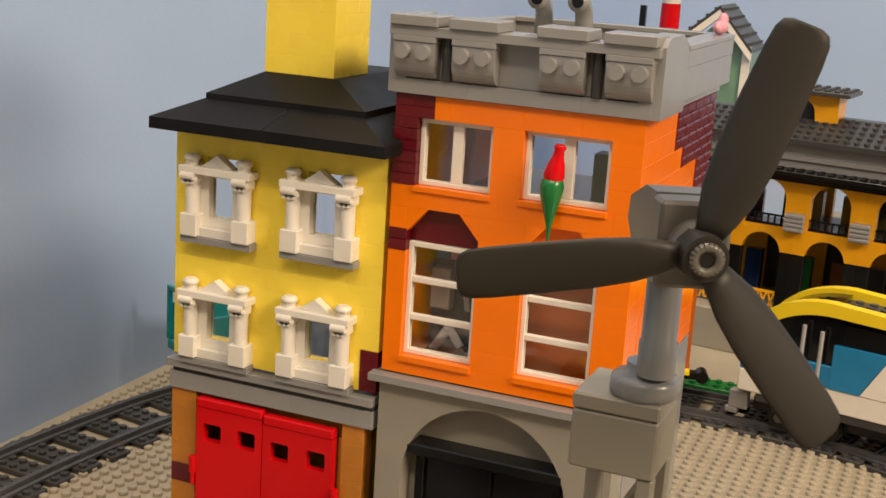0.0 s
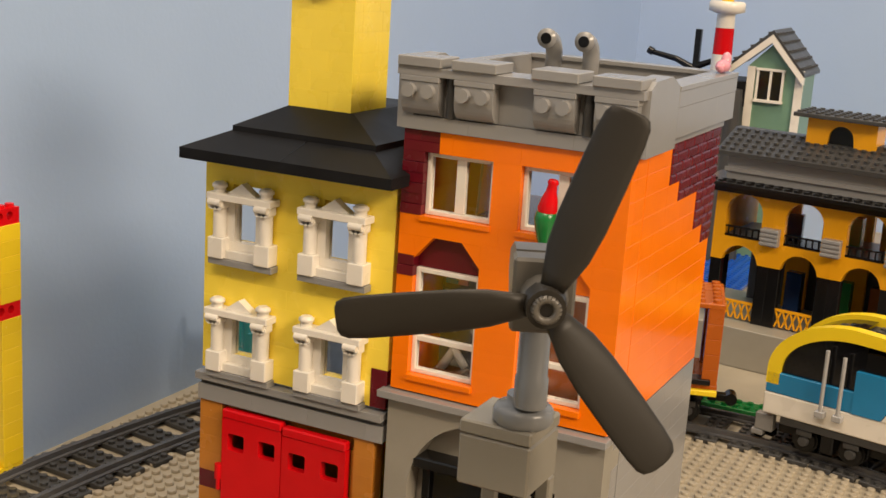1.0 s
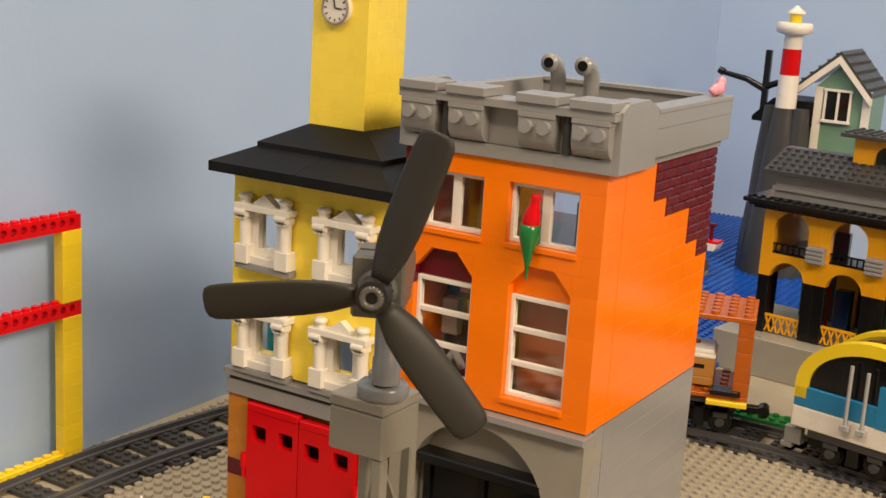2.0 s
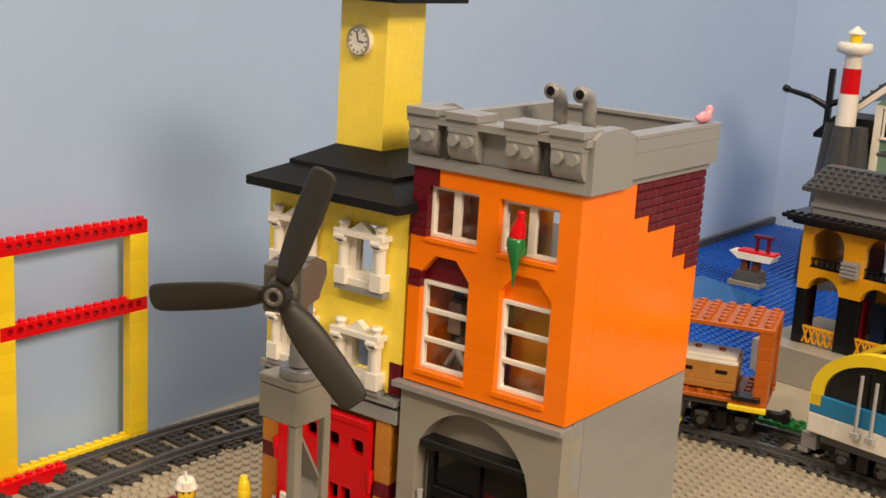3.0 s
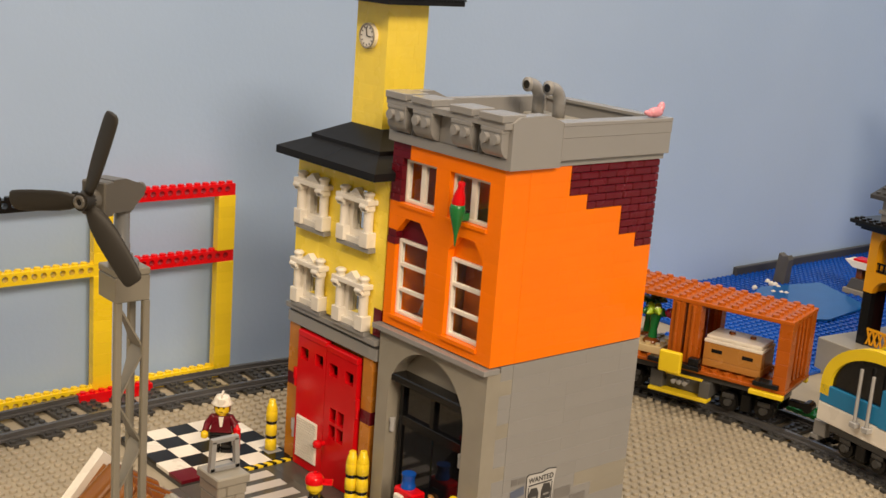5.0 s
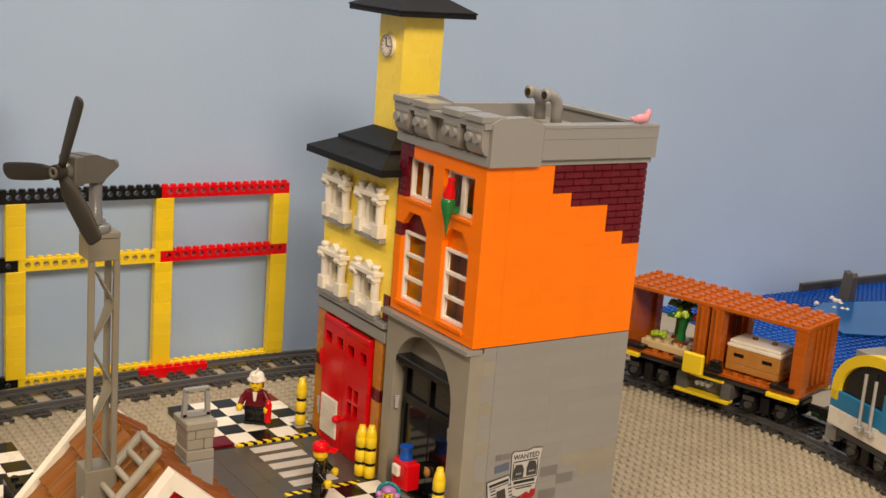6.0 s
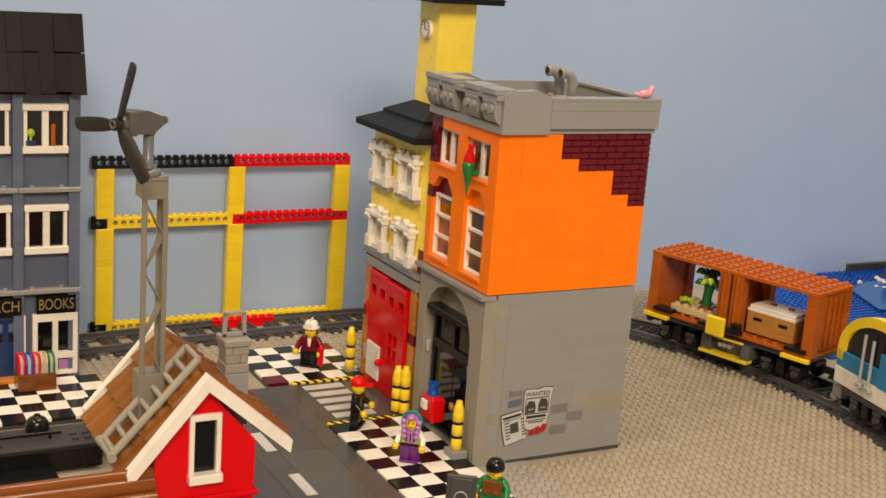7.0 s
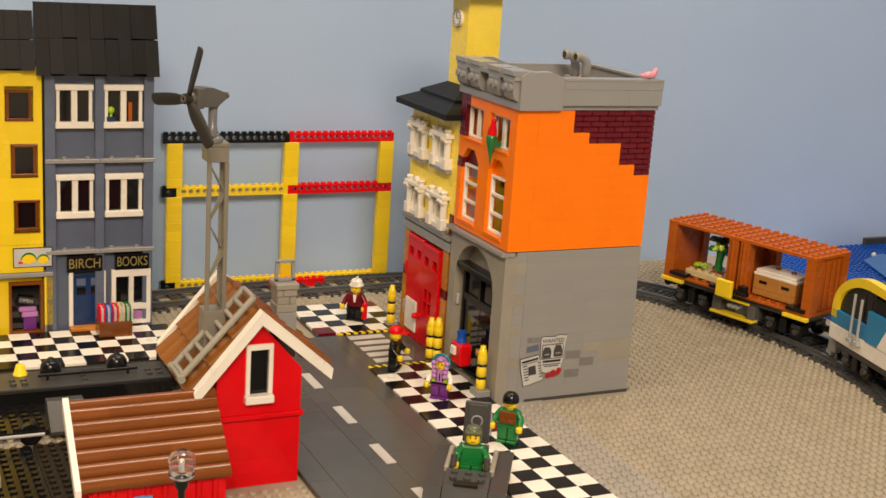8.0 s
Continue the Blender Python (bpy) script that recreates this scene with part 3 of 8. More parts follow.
# red flower-like chilli hanging at the upper window
ch = thing("chilli_pepper", (-0.0372, Y0 - 0.004, 0.206), "red and green toy chilli hung by the upper window", "toy pepper")
s = Shape()
prof = [(0.0004, 0), (0.0012, 0.007), (0.0027, 0.013), (0.0044, 0.019), (0.0050, 0.023), (0.0044, 0.0260), (0.0022, 0.0275)]
s.lathe(prof, (-0.0348, Y0 - 0.0052, 0.2090), 14)
part("green_leaf", s, green, ch)
s = Shape()
s.lathe([(0.0038, 0), (0.0044, 0.002), (0.0036, 0.0065), (0.0024, 0.0098), (0.0020, 0.0125), (0.0026, 0.0138), (0.0018, 0.0150)], (0, 0, 0), 14).turned(Matrix.Translation((-0.0346, Y0 - 0.0052, 0.2345)) @ Matrix.Rotation(radians(8), 4, "Y"))
part("red_fruit", s, red, ch)
part("clip", Shape().box(-0.0362, -0.0334, Y0 - 0.005, Y0 + 0.004, 0.2245, 0.2290), green, ch)

# pink bird on the parapet
bird = Shape()
bird.lathe([(0.0006, 0), (0.0036, 0.0012), (0.0046, 0.0038), (0.0036, 0.0062), (0.0012, 0.0075)], (0, 0, 0), 14, 1.0)
bird.turned(Matrix.Diagonal((0.8, 1.5, 0.85, 1)))
n0 = len(bird.v)
bird.lathe([(0.0024, 0), (0.0026, 0.0028), (0.0018, 0.0050), (0.0005, 0.0060)], (0, 0, 0), 12).turned(Matrix.Translation((0, 0.0040, 0.0042)) @ Matrix.Rotation(radians(-25), 4, "X"), n0)
n0 = len(bird.v)
bird.lathe([(0.0020, 0), (0.0016, 0.005), (0.0004, 0.0065)], (0, 0, 0), 10).turned(Matrix.Translation((0, -0.0040, 0.0020)) @ Matrix.Rotation(radians(75), 4, "X"), n0)
single("toy_bird", bird, pink, "pink plastic toy bird on the parapet rail", "toy bird", at=(0.0005, 0.1270, 0.2896))


# things seen through the lower left window
def room_items():
    y = Y0 + 0.030
    part("wall_picture", Shape().box(-0.0965, -0.0900, y, y + 0.001, 0.1860, 0.2030, 0), azure, house, "blue and pink picture on the inner wall")
    part("wall_picture", Shape().box(-0.0898, -0.0850, y, y + 0.001, 0.1860, 0.2030, 0), pink, house)
    part("wall_board", Shape().box(-0.0985, -0.0610, y + 0.0012, y + 0.003, Z1 + 0.004, 0.2070, 0), dark_grey, house)
    for i in range(5):
        x = -0.0840 + 0.0050 * i
        part("curtain_fold", Shape().prism([(x, 0.1830), (x + 0.0026, 0.1830), (x + 0.0062, 0.1640), (x + 0.0036, 0.1640)], "y", y - 0.003, y), grey, house)
    part("cupboard", Shape().box(-0.0965, -0.0870, y - 0.006, y, 0.1640, 0.1830, 0.0005), old_grey, house)
    part("wooden_post", Shape().box(-0.0740, -0.0690, y - 0.012, y - 0.006, 0.1430, 0.1640, 0.0004), rust, house)
    part("robot_arm", Shape().tube((-0.0920, y - 0.010, 0.1460), (-0.0840, y - 0.012, 0.1580), 0.0022).tube((-0.0840, y - 0.012, 0.1580), (-0.0780, y - 0.012, 0.1500), 0.0020), steel, house)
    part("box", Shape().box(-0.0950, -0.0790, y - 0.016, y - 0.004, 0.1428, 0.1470, 0.0005), brown, house)
    part("partition", Shape().box(-0.0480, -0.0120, Y0 + 0.018, Y0 + 0.020, Z1 + 0.003, 0.2072, 0), rust, house)
    part("green_box", Shape().box(-0.0280, -0.0160, 0.030, 0.040, 0.2128, 0.2420, 0.0005), sand_green, house)
    part("yellow_panel", Shape().prism([(-0.0960, 0.2128), (-0.0880, 0.2128), (-0.0860, 0.2500), (-0.0960, 0.2500)], "y", 0.040, 0.043), earth_orange, house)


room_items()

# ---- yellow town house with clock tower ----
YX0, YX1, YY = -0.2165, -0.1100, 0.0022
yh = thing("yellow_town_house", (-0.163, 0.06, 0), "yellow toy brick fire house with black roof and clock tower", "toy house")
cols = ((-0.1916, 0), (-0.1397, 1))
yrows = [(0.1270 + B * i, 0.1270 + B * (i + 1)) for i in range(11)] + [(0.2326, 0.2372)]
for k, (za, zb) in enumerate(yrows):
    zc = (za + zb) / 2
    gaps = [(cx - 0.0085, cx + 0.0085) for cx, _ in cols] if (0.1340 < zc < 0.1600 or 0.1940 < zc < 0.2200) else []
    p, spans = YX0, []
    for a, b in gaps:
        spans.append((p, a))
        p = b
    spans.append((p, YX1))
    for a, b in spans:
        for c, d in split(a, b, SU, rng, (4, 6, 8)):
            m = dark_red if (k < 2 and d > YX1 - 0.002 and d - c < 0.035) else facade_yellow
            if m is dark_red:
                brick(yh, facade_yellow, c, YX1 - 0.0088, YY, YY + TH, za, zb)
                brick(yh, dark_red, YX1 - 0.0086, YX1, YY - 0.0004, YY + TH, za, zb)
            else:
                brick(yh, m, c, d, YY, YY + TH, za, zb, b=0.0002)
    brick(yh, facade_yellow, YX0, YX0 + TH, YY + TH, YY + 0.0165, za, zb)
    for c, d in split(YY + TH, 0.120, SU, rng, (6, 8)):
        if k < 9:
            brick(yh, facade_yellow, YX1 - TH, YX1, c, d, za, zb)
for cx, z0 in [(c, z) for c, _ in cols for z in (0.1855, 0.1275)]:
    # white surround: blocks, columns, scrolled capitals, lintel and pediment
    y = YY - 0.0005
    sr = part("window_surround", Shape().box(cx - 0.0175, cx + 0.0175, y - 0.0045, y + 0.003, z0 + 0.0010, z0 + 0.0055), white, yh, "white moulded window surround")
    for s in (-1, 1):
        x = cx + s * 0.0135
        part("plinth_block", Shape().box(x - 0.0044, x + 0.0044, y - 0.0070, y + 0.002, z0 + 0.0012, z0 + 0.0115, 0.0004), white, sr)
        part("column", Shape().tube((x, y - 0.0030, z0 + 0.0116), (x, y - 0.0030, z0 + 0.0285), 0.0033, None, 16), white, sr)
        cap = Shape()
        for q in (-1, 0, 1):
            cap.tube((x + q * 0.0022, y - 0.0020, z0 + 0.0275), (x + q * 0.0022, y - 0.0075, z0 + 0.0275), 0.0021, None, 12)
        cap.tube((x - 0.0036, y - 0.0075, z0 + 0.0292), (x + 0.0036, y - 0.0075, z0 + 0.0292), 0.0018, None, 12)
        cap.box(x - 0.0042, x + 0.0042, y - 0.0066, y - 0.0010, z0 + 0.0262, z0 + 0.0300, 0.0003)
        part("scroll_capital", cap, white, sr)
        part("finial", Shape().lathe([(0.0030, 0), (0.0030, 0.0022), (0.0038, 0.0026), (0.0038, 0.0040), (0.0024, 0.0050)], (x, y - 0.0035, z0 + 0.0338), 14), white, sr)
        part("jamb", Shape().box(*sorted((cx + s * 0.0062, cx + s * 0.0118)), y - 0.0012, y + 0.0011, z0 + 0.0056, z0 + 0.0302, 0), white, sr)
    part("inner_sill", Shape().box(cx - 0.0118, cx + 0.0118, y - 0.0013, y + 0.0010, z0 + 0.0056, z0 + 0.0094, 0), white, sr)
    part("lintel", Shape().box(cx - 0.0185, cx + 0.0185, y - 0.0080, y + 0.001, z0 + 0.0303, z0 + 0.0338, 0.0004), white, sr)
    part("pediment", Shape().prism([(cx - 0.0080, z0 + 0.0339), (cx, z0 + 0.0395), (cx + 0.0080, z0 + 0.0339)], "y", y - 0.0050, y), white, sr)
    w = part("window_frame", Shape().box(cx - 0.0085, cx - 0.0062, y + 0.0012, y + 0.0055, z0 + 0.0056, z0 + 0.0302).box(cx + 0.0062, cx + 0.0085, y + 0.0012, y + 0.0055, z0 + 0.0056, z0 + 0.0302)
             .box(cx - 0.0062, cx + 0.0062, y + 0.0012, y + 0.0055, z0 + 0.0056, z0 + 0.0090).box(cx - 0.0062, cx + 0.0062, y + 0.0012, y + 0.0055, z0 + 0.0280, z0 + 0.0302), white, sr)
    pn = part("pane", Shape().box(cx - 0.0062, cx + 0.0062, y + 0.0030, y + 0.0035, z0 + 0.0090, z0 + 0.0280, 0), clear, w)
    pn.visible_shadow = False
    brick(yh, grey, cx - 0.0185, cx + 0.0185, YY - 0.0060, YY + 0.001, z0 - 0.0022, z0 + 0.0010, name="window_ledge")
brick(yh, grey, YX0 - 0.0012, YX1, YY - 0.0045, YY + TH, 0.1215, 0.1253, name="ledge")
brick(yh, dark_grey, YX0 + 0.001, YX1, YY - 0.002, YY + TH, 0.1190, 0.1214, name="grille_strip")
for c, d in split(YX0 - 0.0005, YX1, SU, rng, (4, 6)):
    brick(yh, grey, c, d, YY - 0.0025, YY + TH, 0.1105, 0.1189)
# ground floor piers and the big red double door
for a, b in ((YX0, YX0 + 0.0135), (YX1 - 0.0155, YX1 - 0.0045)):
    for i in range(11):
        za, zb = 0.0045 + 0.00962 * i, 0.0045 + 0.00962 * (i + 1)
        brick(yh, dark_red if i == 6 else earth_orange, a, b, YY - 0.001, YY + TH, za, zb)
    brick(yh, grey, a - 0.001, b + 0.001, YY - 0.006, YY + TH, 0.0002, 0.0044)
for c, d in split(YY + TH, 0.12, SU, rng, (8, 10)):
    brick(yh, earth_orange, YX0, YX0 + TH, c, d, 0.0002, 0.1190)
brick(yh, earth_orange, YX0 + 0.0135, YX1 - 0.0155, YY + 0.004, YY + TH, 0.1015, 0.1104)
brick(yh, earth_orange, YX0 + 0.0136, YX0 + 0.0165, YY + 0.002, YY + TH, 0.0045, 0.1014)
brick(yh, earth_orange, YX1 - 0.0185, YX1 - 0.0156, YY + 0.002, YY + TH, 0.0045, 0.1014)
DX = [(-0.2010, -0.1655), (-0.1650, -0.1285)]


def door_leaf(x0, x1, small):
    """One leaf with square lights along the top."""
    y0, y1 = YY - 0.0035, YY + 0.001
    zt = 0.1085 if x0 < -0.18 else 0.1068
    w = (x1 - x0)
    l1, l2, q = x0 + w * 0.24, x0 + w * 0.76, 0.0049
    s = Shape()
    s.box(x0, x1, y0 - 0.0006, y1, zt - 0.0048, zt, 0.0007)
    s.box(x0, x1, y0, y1, zt - 0.0125, zt - 0.0048, 0)
    zo, zu = zt - 0.0125, zt - 0.0215
    for a, b in ((x0, l1 - q), (l1 + q, l2 - q), (l2 + q, x1)):
        s.box(a, b, y0, y1, zu, zo, 0)
    for lc in (l1, l2):
        for sx in (-1, 1):
            for zc, sz in ((zo, -1), (zu, 1)):
                xc = lc + sx * q
                s.prism([(xc, zc), (xc - sx * 0.0012, zc), (xc - sx * 0.0003, zc + sz * 0.0003), (xc, zc + sz * 0.0012)], "y", y0, y1)
    if small:
        a, b, c, d = x0 + 0.0070, x0 + 0.0240, 0.0390, 0.0620
        s.box(x0, x1, y0, y1, d, zt - 0.0215, 0)
        s.box(x0, a, y0, y1, c, d, 0).box(b, x1, y0, y1, c, d, 0)
        m = (a + b) / 2
        s.box(m - 0.0012, m + 0.0012, y0, y1, c, d, 0)
        s.box(a, m - 0.0012, y0, y1, (c + d) / 2 - 0.0012, (c + d) / 2 + 0.0012, 0).box(m + 0.0012, b, y0, y1, (c + d) / 2 - 0.0012, (c + d) / 2 + 0.0012, 0)
        s.box(x0, x1, y0, y1, 0.0050, c, 0)
    else:
        s.box(x0, x1, y0, y1, 0.0050, zt - 0.0215, 0)
    leaf = part("door_leaf", s, red, yh, "glossy red door leaf")
    return leaf


lf = door_leaf(*DX[0], False)
gr = part("vent_panel", Shape().box(DX[0][0] + 0.004, DX[0][1] - 0.006, YY - 0.0046, YY - 0.0036, 0.0120, 0.0440, 0.0003), white, lf, "white ribbed vent panel")
for i in range(16):
    part("slat", Shape().box(DX[0][0] + 0.0045, DX[0][1] - 0.0065, YY - 0.0053, YY - 0.0046, 0.0128 + 0.00195 * i, 0.0139 + 0.00195 * i, 0), white, gr)
lf2 = door_leaf(*DX[1], True)
part("door_knob", Shape().tube((-0.1630, YY - 0.0035, 0.0330), (-0.1630, YY - 0.0090, 0.0330), 0.0018).lathe([(0.0008, -0.003), (0.0030, -0.002), (0.0034, 0.0005), (0.0026, 0.0025), (0.0006, 0.0034)], (-0.1630, YY - 0.0092, 0.0330), 14), red, lf2)
for x in (DX[0][0] - 0.002, DX[1][1] + 0.0015):
    for z in (0.030, 0.070):
        part("hinge", Shape().tube((x, YY - 0.003, z), (x, YY - 0.003, z + 0.008), 0.0020).tube((x, YY - 0.003, z - 0.006), (x, YY - 0.003, z), 0.0012), red if z > 0.05 else steel, yh)
brick(yh, dark_red, -0.128, -0.124, YY + 0.004, YY + 0.008, 0.074, 0.082)
# dim floor and back wall behind the doors and windows
part("floor_slab", Shape().box(YX0 + TH, YX1 - TH, YY + TH, 0.12, 0.1190, 0.1225), dark_grey, yh)
part("inner_wall", Shape().box(YX0 + TH, YX1 - TH, 0.070, 0.074, 0.0002, 0.1185), yellow, yh)
# hipped black roof in two tiers
EZ = 0.2372


def hip(x0, x1, y0, y1, z0, xi0, xi1, yi0, yi1, z1, edge):
    """A hipped ring of slopes on an upright edge."""
    a = [(x0, y0), (x1, y0), (x1, y1), (x0, y1)]
    b = [(xi0, yi0), (xi1, yi0), (xi1, yi1), (xi0, yi1)]
    vs = [(*p, z0 - edge) for p in a] + [(*p, z0) for p in a] + [(*p, z1) for p in b]
    fs = [(3, 2, 1, 0), (8, 9, 10, 11)]
    for k in (0, 4):
        fs += [(k + i, k + (i + 1) % 4, k + 4 + (i + 1) % 4, k + 4 + i) for i in range(4)]
    return Shape().add(vs, fs)


roof = part("roof_tier", hip(-0.2190, -0.1035, -0.0160, 0.130, 0.2412, -0.1990, -0.1250, 0.0030, 0.110, 0.2505, 0.0052), roof_black, yh, "black hipped roof with sloped tiles")
part("roof_tier", hip(-0.2005, -0.1215, 0.0008, 0.112, 0.2520, -0.1825, -0.1455, 0.0210, 0.090, 0.2618, 0.0030), roof_black, yh)
part("seam", Shape().add([(-0.1630, -0.0162, 0.2413), (-0.1624, -0.0162, 0.2413), (-0.1570, 0.0028, 0.2506), (-0.1576, 0.0028, 0.2506)], [(0, 1, 2, 3)]), black, roof)
for c, d in split(0.035, 0.125, SU, rng, (4, 6)):
    brick(yh, roof_black, -0.1215, -0.1130, c, d, 0.2500, 0.2640, name="roof_edge")
# tower
TX0, TX1, TY0, TY1 = -0.1830, -0.1478, 0.0217, 0.0560
for i in range(9):
    za, zb = 0.2610 + B * i, min(0.2610 + B * (i + 1), 0.3466)
    o = 0.012 if i % 2 else 0.022
    for c, d in ((TX0, TX0 + o), (TX0 + o, TX1)):
        brick(yh, facade_yellow, c, d, TY0, TY0 + TH, za, zb, b=0.0002)
    for c, d in ((TY0 + TH, TY0 + 0.02 + o * 0.3), (TY0 + 0.02 + o * 0.3, TY1)):
        brick(yh, facade_yellow, TX1 - TH, TX1, c, d, za, zb, b=0.0002)
        brick(yh, facade_yellow, TX0, TX0 + TH, c, d, za, zb, b=0.0002)
    brick(yh, facade_yellow, TX0 + TH, TX1 - TH, TY1 - TH, TY1, za, zb, b=0.0002)
part("tower_eave", Shape().box(-0.2040, -0.1290, 0.0060, 0.0720, 0.3467, 0.3500, 0.0004), roof_black, yh)
part("tower_roof", hip(-0.2045, -0.1285, 0.0055, 0.0725, 0.3512, -0.1750, -0.1570, 0.032, 0.046, 0.366, 0.0011), roof_black, yh)
CLX, CLZ = -0.1668, 0.3230
clock = part("clock", Shape().tube((CLX, TY0, CLZ), (CLX, TY0 - 0.0028, CLZ), 0.0088, 0.0086, 28), white, yh, "round white clock with black hands")
rim = Shape()
for i in range(28):
    a, b = 2 * math.pi * i / 28, 2 * math.pi * (i + 1) / 28
    rim.tube((CLX + 0.0080 * math.cos(a), TY0 - 0.0029, CLZ + 0.0080 * math.sin(a)), (CLX + 0.0080 * math.cos(b), TY0 - 0.0029, CLZ + 0.0080 * math.sin(b)), 0.0007, None, 6)
part("clock_rim", rim, old_grey, clock)
mk = Shape()
for i in range(12):
    a = 2 * math.pi * i / 12
    mk.tube((CLX + 0.0055 * math.sin(a), TY0 - 0.0029, CLZ + 0.0055 * math.cos(a)), (CLX + 0.0068 * math.sin(a), TY0 - 0.0029, CLZ + 0.0068 * math.cos(a)), 0.00035, None, 6)
part("hour_marks", mk, ink, clock)
part("clock_hand", Shape().tube((CLX, TY0 - 0.0031, CLZ), (CLX - 0.0012, TY0 - 0.0031, CLZ + 0.0058), 0.0004, None, 6), ink, clock)
part("clock_hand", Shape().tube((CLX, TY0 - 0.0031, CLZ), (CLX + 0.0042, TY0 - 0.0031, CLZ - 0.0004), 0.0004, None, 6), ink, clock)

# ---- beam frame against the wall ----
FX, FW, FH = -0.404, 0.0081, 0.0100


def holed_beam(y0, n, z, mat, parent, pitch):
    """A beam with studs on top and round holes through its side."""
    s = Shape()
    L = n * pitch
    x0, x1 = FX, FX + FW
    hr, k = 0.0026, 8
    zc = z + FH * 0.56
    s.add([(x, y, q) for q in (z, z + FH) for y in (y0, y0 + L) for x in (x0, x1)], [(0, 2, 3, 1), (4, 5, 7, 6), (0, 1, 5, 4), (2, 6, 7, 3)])
    edges = [y0, y0 + pitch / 2] + [y0 + pitch * (i + 0.5) for i in range(1, n)] + [y0 + L]
    ring = [(math.cos(2 * math.pi * (i + 0.5) / k), math.sin(2 * math.pi * (i + 0.5) / k)) for i in range(k)]
    for x in (x0, x1):
        s.add([(x, y0, z), (x, y0 + pitch / 2, z), (x, y0 + pitch / 2, z + FH), (x, y0, z + FH)], [(0, 1, 2, 3)])
        s.add([(x, y0 + L - pitch / 2, z), (x, y0 + L, z), (x, y0 + L, z + FH), (x, y0 + L - pitch / 2, z + FH)], [(0, 1, 2, 3)])
        for i in range(n - 1):
            yc = y0 + pitch * (i + 1)
            h = pitch / 2
            outer = []
            for c, d in ring:
                m = max(abs(c), abs(d))
                outer.append((x, yc + c / m * h, (zc + d / m * (z + FH - zc)) if d > 0 else (zc + d / m * (zc - z))))
            innr = [(x, yc + c * hr, zc + d * hr) for c, d in ring]
            s.add(outer + innr, [(j, (j + 1) % k, k + (j + 1) % k, k + j) for j in range(k)])
            for cy, cz, j0, j1 in ((1, 1, 0, 1), (-1, 1, 2, 3), (-1, -1, 4, 5), (1, -1, 6, 7)):
                s.add([outer[j0], (x, yc + cy * h, z + FH if cz > 0 else z), outer[j1]], [(0, 1, 2)])
    for i in range(n - 1):
        yc = y0 + pitch * (i + 1)
        s.tube((x0, yc, zc), (x1, yc, zc), hr, None, k, False)
    for i in range(n):
        s.stud((x0 + x1) / 2, y0 + pitch * (i + 0.5), z + FH, 0.0028, 0.0020, 10)
    return part("holed_beam", s, mat, parent)


fr = thing("beam_frame", (FX, -0.07, 0), "yellow, red and black toy beams built as an open frame against the wall", "toy frame")
FY0, FYM, FY1 = -0.2050, -0.0640, 0.0600
PT = (FY1 - FYM) / 16
for z, m1, m2 in ((0.1640, black, red), (0.1060, yellow, red), (0.0012, yellow, yellow)):
    holed_beam(FYM - 16 * PT if m1 is yellow else FYM - 18 * PT, 16 if m1 is yellow else 18, z, m1, fr, PT)
    holed_beam(FYM, 16, z, m2, fr, PT)
for z in (0.0012, 0.1060):
    holed_beam(FYM - 18 * PT - 0.0005, 2, z, black, fr, PT)
rb = Shape().box(FX + FW + 0.0012, FX + FW + 0.0090, FYM - 0.020, FYM + 0.045, 0.0002, 0.0096)
for i in range(8):
    rb.stud(FX + FW + 0.0051, FYM - 0.016 + 0.0082 * i, 0.0096, 0.0026, 0.0018, 10)
part("plate_strip", rb, red, fr)
for y in (-0.1985, -0.0690, 0.0440):
    for za, zb in ((0.1060 + FH, 0.1640), (0.0012 + FH, 0.1060)):
        n = round((zb - za) / B)
        h = (zb - za) / n
        for i in range(n):
            brick(fr, yellow, FX + 0.0004, FX + FW + 0.0004, y, y + 0.0165, za + h * i, za + h * (i + 1), name="post_brick", b=0.0002)

# ---- railway track ----
LINE = [(-0.346, -0.42), (-0.350, -0.33), (-0.356, -0.24), (-0.366, -0.14), (-0.374, -0.05), (-0.376, 0.04), (-0.370, 0.12), (-0.355, 0.21), (-0.326, 0.288), (-0.282, 0.339), (-0.222, 0.371),
        (-0.159, 0.394), (-0.080, 0.407), (0.004, 0.408), (0.070, 0.397), (0.142, 0.368), (0.217, 0.325), (0.290, 0.268), (0.355, 0.200)]


def smooth_line(pts, n):
    out = []
    for i in range(len(pts) - 1):
        p0, p1, p2, p3 = (Vector(pts[max(0, min(len(pts) - 1, j))]) for j in (i - 1, i, i + 1, i + 2))
        for k in range(n):
            t = k / n
            out.append(0.5 * ((2 * p1) + (p2 - p0) * t + (2 * p0 - 5 * p1 + 4 * p2 - p3) * t * t + (3 * p1 - p0 - 3 * p2 + p3) * t ** 3))
    out.append(Vector(pts[-1]))
    return out


